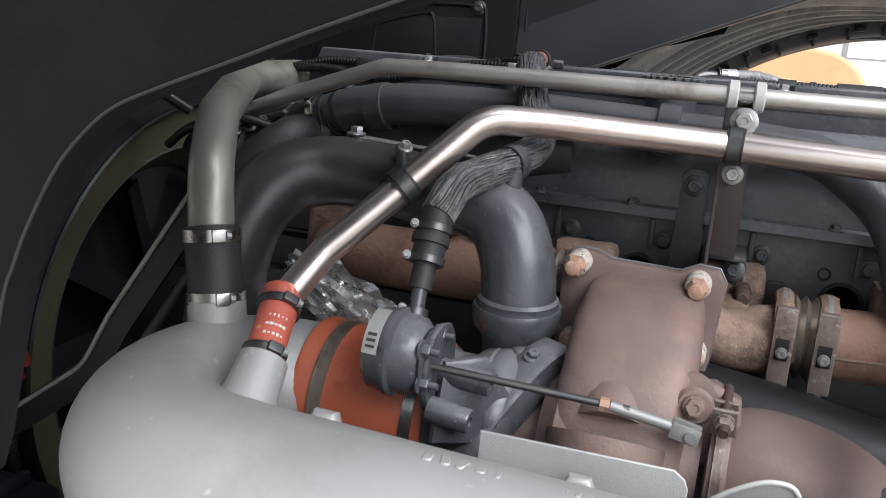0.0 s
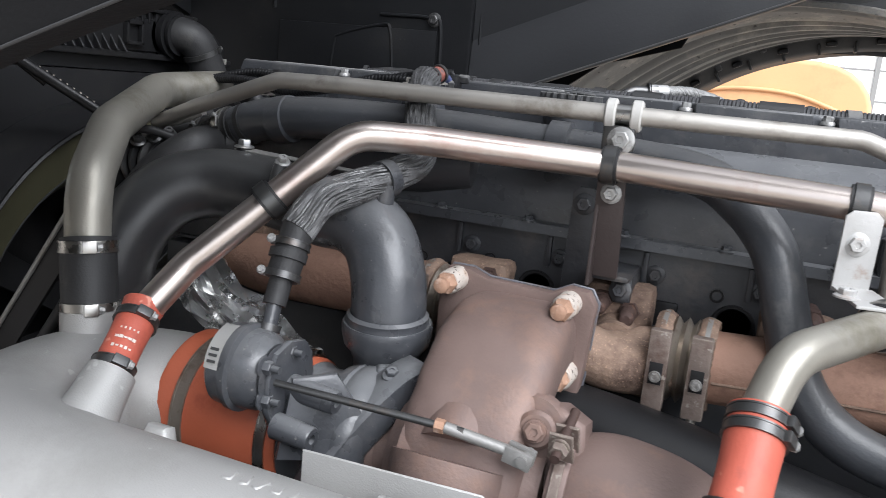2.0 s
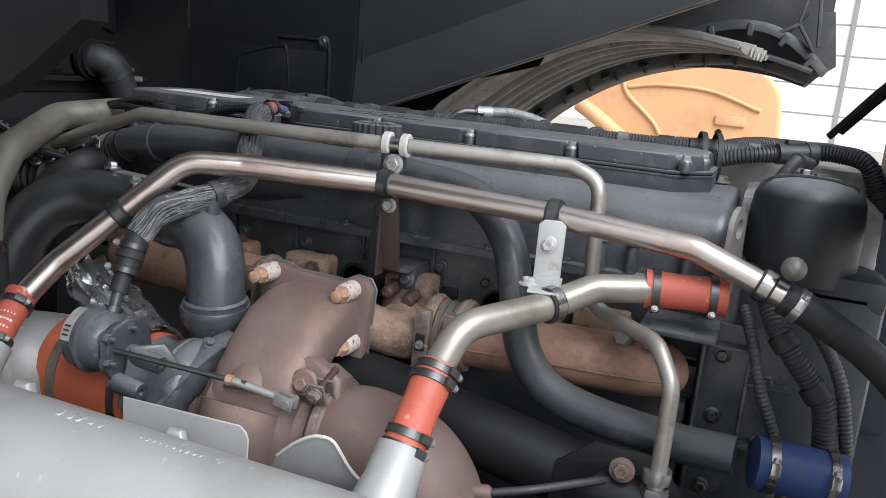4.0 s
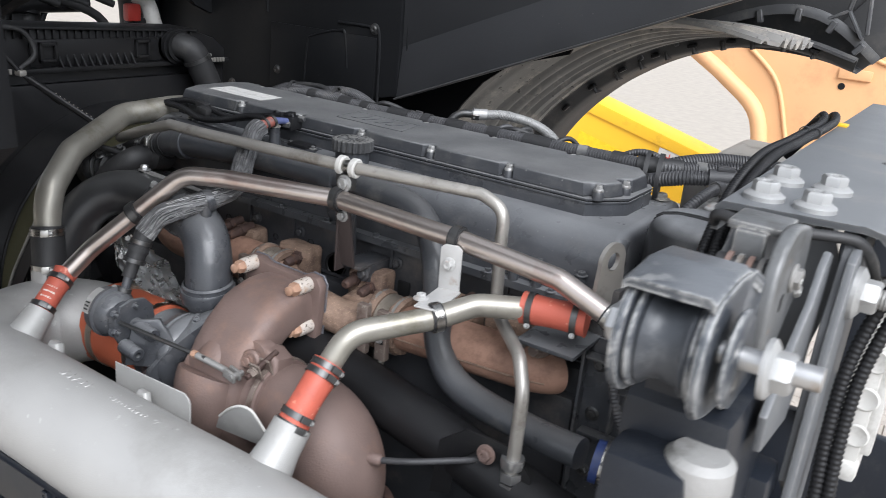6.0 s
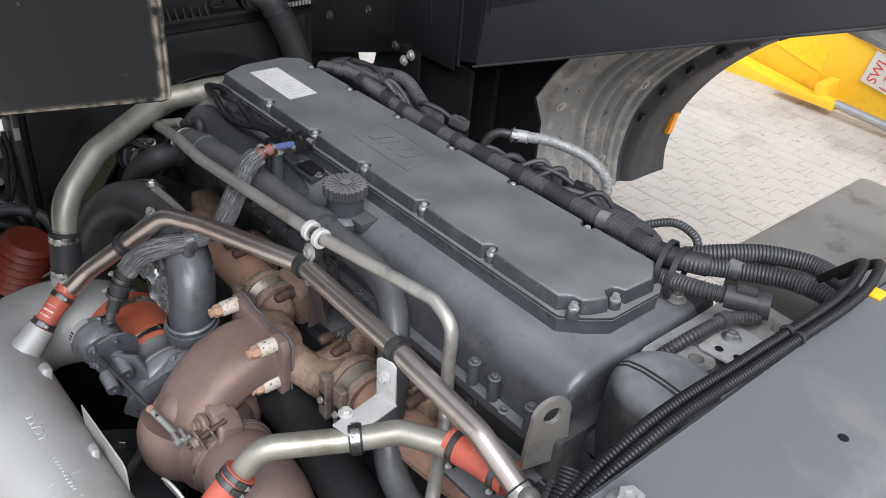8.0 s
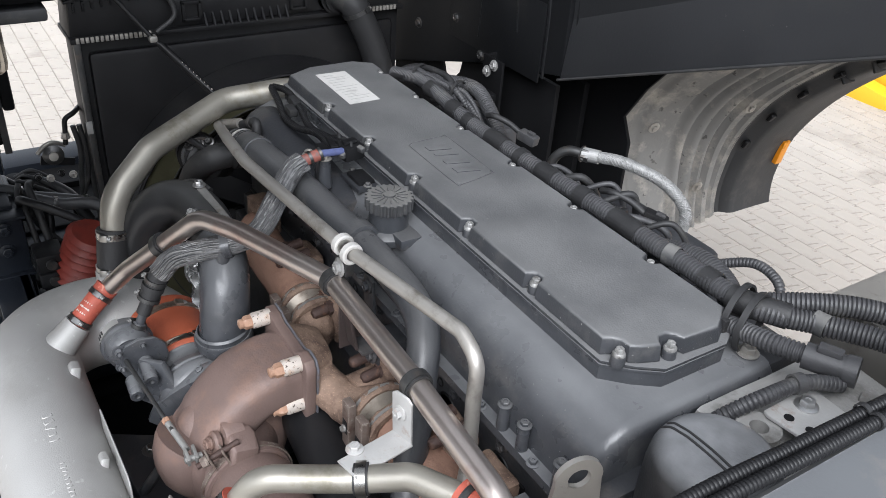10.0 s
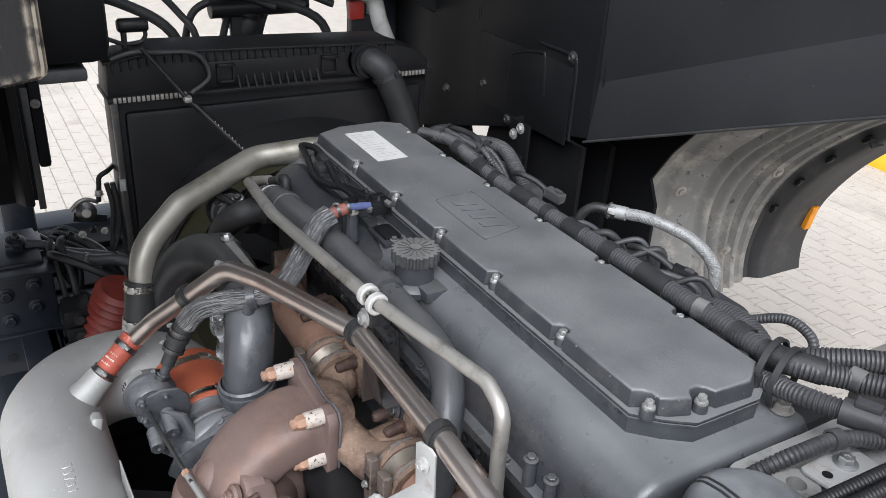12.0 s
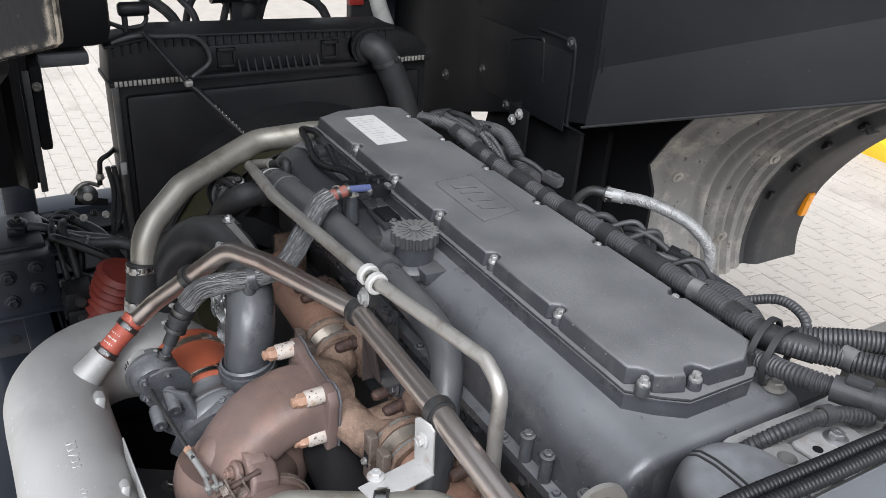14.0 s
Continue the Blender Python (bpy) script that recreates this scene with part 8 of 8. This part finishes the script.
part("valve_pipe", tube(spline([(-0.78, -0.40, 1.065), (-0.73, -0.425, 1.069), (-0.72, -0.450, 1.058), (-0.72, -0.455, 1.03), (-0.722, -0.460, 0.985)]), 0.007, 12), BLACK, valve)
part("pipe_nut", hexbolt((-0.72, -0.457, 1.004), (0, 0, 1), 0.011, 0.014, 1.1), DULLPIPE, valve)
part("valve_arm", tube(spline([(-0.73, -0.535, 0.965), (-0.73, -0.515, 0.985), (-0.735, -0.49, 0.990), (-0.74, -0.46, 0.975)]), 0.006, 10), DULLPIPE, valve)
part("valve_bracket", slab([(-0.04, -0.012), (0.05, -0.012), (0.05, 0.010), (-0.04, 0.016)], 0.006, plane_pose((-0.75, -0.49, 0.928), (0, 1, -0.2), (0, 0.2, 1)), 0.002), BLACK, valve)
for k in range(4):
    part("fitting", hexbolt((-0.725, -0.545 + 0.030 * k, 0.900 - 0.010 * (k % 2)), (1, 0, 0.2), 0.009, 0.014, 1.2), DULLPIPE if k % 2 else BLACK, valve)
for k in range(2):
    part("drop_line", tube(spline([(-0.735, -0.432 + 0.016 * k, 1.03), (-0.73, -0.424 + 0.014 * k, 0.96), (-0.735, -0.432 + 0.018 * k, 0.88), (-0.74, -0.44, 0.80)]), 0.0075, 10), RUBBER, valve)
for k in range(2):
    c = thing("air_line", "thin black air line beside the cooler", "cable", group="air lines at the front")
    y = -0.60 + 0.03 * k
    part("sheath", tube(spline([(-0.70, y, 0.90), (-0.66, y - 0.01, 0.89 + 0.012 * k), (-0.62, y + 0.0, 0.84), (-0.60, y + 0.01, 0.76 - 0.01 * k), (-0.60, y + 0.03, 0.62)], 8), 0.008 + 0.002 * (k % 2), 10), RUBBER, c)
hang = thing("bracket_valve", "black bolted bracket hanging below the cab member", "bracket")
part("bracket_body", merge(bx(-0.345, -0.250, 0.655, 0.664, 1.06, 1.225, 0.003), bx(-0.345, -0.336, 0.664, 0.70, 1.06, 1.225, 0.003), bx(-0.335, -0.262, 0.630, 0.6545, 1.08, 1.13, 0.006)), ARCHSHADE, hang)
for x, z in ((-0.320, 1.180), (-0.288, 1.207)):
    part("bracket_bolt", hexbolt((x, 0.654, z), (0.1, -1, 0.1), 0.011, 0.009, 1.5), COVERBOLT, hang)

# ---------- yard machines ----------
crane = thing("crane_boom", "yellow crane boom lying in the yard with a load sign", "crane")
part("boom_box", slab([(-0.02, 0.02), (0.62, 0.60), (0.72, 0.58), (3.2, -0.10), (3.2, -0.62), (0.08, -0.06)], 0.30, plane_pose((-1.79, 5.20, 0.08), (1, 0, 0), (0, -0.02, 1)), 0.015), YELLOW, crane)
part("boom_flange", slab([(0.55, 0.55), (0.66, 0.63), (3.2, -0.06), (3.2, -0.12)], 0.34, plane_pose((-1.79, 5.22, 0.08), (1, 0, 0), (0, -0.02, 1)), 0.01), YELLOW, crane)
part("lower_arm", slab([(0.0, -0.02), (0.05, 0.06), (1.30, -0.12), (1.32, -0.22), (1.22, -0.26), (0.05, -0.10)], 0.16, plane_pose((-1.78, 4.88, 0.10), (1, 0, 0), (0, -0.02, 1)), 0.02), YELLOW, crane)
part("ram", tube([(-0.56, 4.60, 0.10), (0.30, 4.60, 0.04)], 0.030, 18), ZINC, crane, "bright hydraulic ram")
part("ram_lug", merge(bx(-0.95, -0.55, 4.56, 4.66, 0.055, 0.115, 0.01), bx(-0.72, -0.66, 4.58, 4.80, 0.06, 0.20, 0.01)), YELLOW, crane)
part("patch", slab([(0.55, 0.18), (0.95, 0.08), (0.95, 0.26), (0.58, 0.36)], 0.004, plane_pose((-1.79, 4.898, 0.08), (1, 0, 0), (0, -0.02, 1)), 0), material("bright_yellow_patch", (0.85, 0.52, 0.01), 0.4), crane)
SIGN = plane_pose((-0.43, 4.885, 0.300), (0.19, 0, 0.982), (-0.982, -0.02, 0.19))
sign = part("load_sign", slab([(-0.115, -0.115), (0.115, -0.115), (0.115, 0.115), (-0.115, 0.115)], 0.004, SIGN, 0), WHITE, crane, "white load limit sign")
for text, dy in (("SWL", 0.015), ("1 Ton", -0.085)):
    cu = bpy.data.curves.new("sign_text", "FONT")
    cu.body, cu.size, cu.align_x, cu.extrude = text, 0.095, "CENTER", 0.0005
    ob = new("sign_text", cu)
    me = bpy.data.meshes.new_from_object(ob.evaluated_get(bpy.context.evaluated_depsgraph_get()))
    bpy.data.objects.remove(ob)
    bm = bmesh.new()
    bm.from_mesh(me)
    bpy.data.meshes.remove(me)
    bm.verts.index_update()
    left = set(bm.verts)
    while left:
        near = [left.pop()]
        glyph = set(near)
        while near:
            for e in near.pop().link_edges:
                for v in e.verts:
                    if v in left:
                        left.discard(v)
                        glyph.add(v)
                        near.append(v)
        letter = bm.copy()
        keep = {v.index for v in glyph}
        letter.verts.ensure_lookup_table()
        bmesh.ops.delete(letter, geom=[v for v in letter.verts if v.index not in keep], context="VERTS")
        letter.transform(SIGN @ Matrix.Translation((0, dy, 0.0055)))
        part("sign_letter", letter, REDPRINT, sign)
    bm.free()
tanobj = thing("loader_bucket", "tan orange curved steel loader bucket in the yard", "machine")
buck = [(0.50, 0.0), (0.42, 0.60), (0.335, 0.94), (0.12, 1.12), (-0.10, 1.265), (-0.23, 1.31), (-0.05, 1.43), (0.2, 1.54), (0.44, 1.60), (0.66, 1.62), (0.80, 1.615), (0.90, 1.598), (0.98, 1.565), (1.04, 1.52), (1.085, 1.46), (1.11, 1.39), (1.13, 1.2), (1.20, 0.6), (1.25, 0.0)]
part("shell", slab(buck, 0.10, plane_pose((0, 4.05, 0), (1, 0, 0), (0, 0, 1)), 0.03, 3), TAN, tanobj)
part("rolled_edge", tube(spline([(0.46, 3.95, 0.3), (0.42, 3.95, 0.60), (0.34, 3.95, 0.94), (0.12, 3.95, 1.13), (-0.10, 3.95, 1.27)], 8), 0.05, 16), TAN, tanobj)
part("crease", tube(spline([(0.20, 3.945, 1.40), (0.40, 3.945, 1.43), (0.70, 3.945, 1.42), (1.0, 3.945, 1.33)], 8), 0.012, 10), TAN, tanobj)
part("crease", tube(spline([(0.16, 3.945, 1.50), (0.20, 3.945, 1.36), (0.42, 3.945, 1.15), (0.55, 3.945, 0.8)], 8), 0.014, 10), TAN, tanobj)
part("slot_plate", bx(0.75, 0.93, 3.93, 3.955, 1.225, 1.285, 0.01), TAN, tanobj)
part("slot_hole", lathe([(0, 0), (0.02, 0), (0.02, 0.002), (0, 0.002)], (0.78, 3.948, 1.18), (0, -1, 0), 16), BLACK, tanobj)

hall = thing("warehouse", "pale clad warehouse far across the yard", "building")
part("wall", bx(-40, 45, 30.0, 30.3, 0.0, 9.0, 0.02), material("pale_cladding", (0.78, 0.78, 0.77), 0.6, 0.0, 0.05, 0.4, 0.05, 10), hall)
for k in range(8):
    part("cladding_joint", bx(-40, 45, 29.985, 30.0, 1.0 + 1.0 * k, 1.05 + 1.0 * k, 0.0), PRINT, hall)
for k in range(14):
    part("wall_post", bx(-39 + 6.0 * k, -38.85 + 6.0 * k, 29.95, 30.0, 0.0, 9.0, 0.0), PRINT, hall)

# supports under the chassis
for x in (-1.25, 2.05):
    st = thing("axle_stand", "dark steel stand under the chassis rails", "stand", group="stands under the chassis")
    part("stand_beam", bx(x - 0.06, x + 0.06, -0.72, 0.70, 0.34, 0.42, 0.01), NAVY, st)
    for y in (-0.60, 0.58):
        part("stand_leg", bx(x - 0.05, x + 0.05, y - 0.05, y + 0.05, 0.0, 0.34, 0.01), NAVY, st)
for x in (0.10, 0.80):
    em = thing("engine_mount", "dark engine mount beam between the rails", "mount", group="engine mounts")
    part("mount_beam", bx(x - 0.05, x + 0.05, -0.635, 0.605, 0.45, 0.52, 0.01), NAVY, em)
for y in (-0.645, 0.615):
    part("cooler_foot", bx(-0.86, -0.76, min(y, 0) if y < 0 else 0.30, 0.0 if y < 0 else y, 0.42, 0.455, 0.005), NAVY, cooler)
for y in (-0.62, 0.58):
    part("support_leg", bx(1.32, 1.43, y - 0.01, y + 0.05, 0.69, 1.20 if y < 0 else 1.452, 0.01), NAVY, mount)

# ---------- pavers ----------
def pavers():
    """Blocks of 0.20 by 0.10 m in running bond; those nearest are single pieces, the rest is joined."""
    piece = bpy.data.meshes.new("paver")
    bm = block((0.197, 0.097, 0.03), None, 0.0025, 1)
    bm.to_mesh(piece)
    bm.free()
    piece.materials.append(PAVER)
    rnd = random.Random(5)
    spots = []
    for x0, x1, y0, y1 in ((-6.5, -1.9, -2.2, 2.2), (-3.0, 2.6, 1.95, 7.5)):
        for i in range(int((x1 - x0) / 0.20)):
            for j in range(int((y1 - y0) / 0.10)):
                spots.append((x0 + 0.2 * i + (0.1 if j % 2 else 0), y0 + 0.1 * j))
    spots = sorted(set((round(a, 3), round(b, 3)) for a, b in spots), key=lambda s: min(math.hypot(s[0] + 3.4, s[1] + 0.2), math.hypot(s[0] + 0.4, s[1] - 2.7)))
    for x, y in spots[:290]:
        ob = new("paver", piece)
        ob.parent = ground
        ob.location = (x, y, -0.012 + rnd.uniform(-0.0015, 0.0015))
        ob.rotation_euler = (rnd.uniform(-0.01, 0.01), rnd.uniform(-0.01, 0.01), rnd.uniform(-0.012, 0.012))
    verts, faces = [], []
    for x, y in spots[290:]:
        z = 0.003 + rnd.uniform(-0.0015, 0.0015)
        n = len(verts)
        for s in (-1, 1):
            h, w = (0.0985, 0.0485) if s < 0 else (0.096, 0.046)
            verts += [(x - h, y - w, z if s > 0 else -0.004), (x + h, y - w, z if s > 0 else -0.004), (x + h, y + w, z if s > 0 else -0.004), (x - h, y + w, z if s > 0 else -0.004)]
        faces += [(n + 4, n + 5, n + 6, n + 7)] + [(n + k, n + (k + 1) % 4, n + 4 + (k + 1) % 4, n + 4 + k) for k in range(4)]
    me = bpy.data.meshes.new("paver_field")
    me.from_pydata(verts, [], faces)
    me.materials.append(PAVER)
    f = new("paver_field", me)
    f.parent = ground
    tagged(f, kind="stuff")


pavers()

# ---------- rebase the things on their own places ----------
def rebase():
    bpy.context.view_layer.update()
    for e in [o for o in scene.objects if o.type == "EMPTY" and o.parent is None]:
        lo, hi = Vector((1e9,) * 3), Vector((-1e9,) * 3)
        for c in e.children_recursive:
            if c.type == "MESH":
                for q in c.bound_box:
                    w = c.matrix_world @ Vector(q)
                    lo, hi = Vector(map(min, lo, w)), Vector(map(max, hi, w))
        base = Vector(((lo.x + hi.x) / 2, (lo.y + hi.y) / 2, lo.z))
        e.location = base
        for c in e.children:
            c.location = c.location - base


rebase()
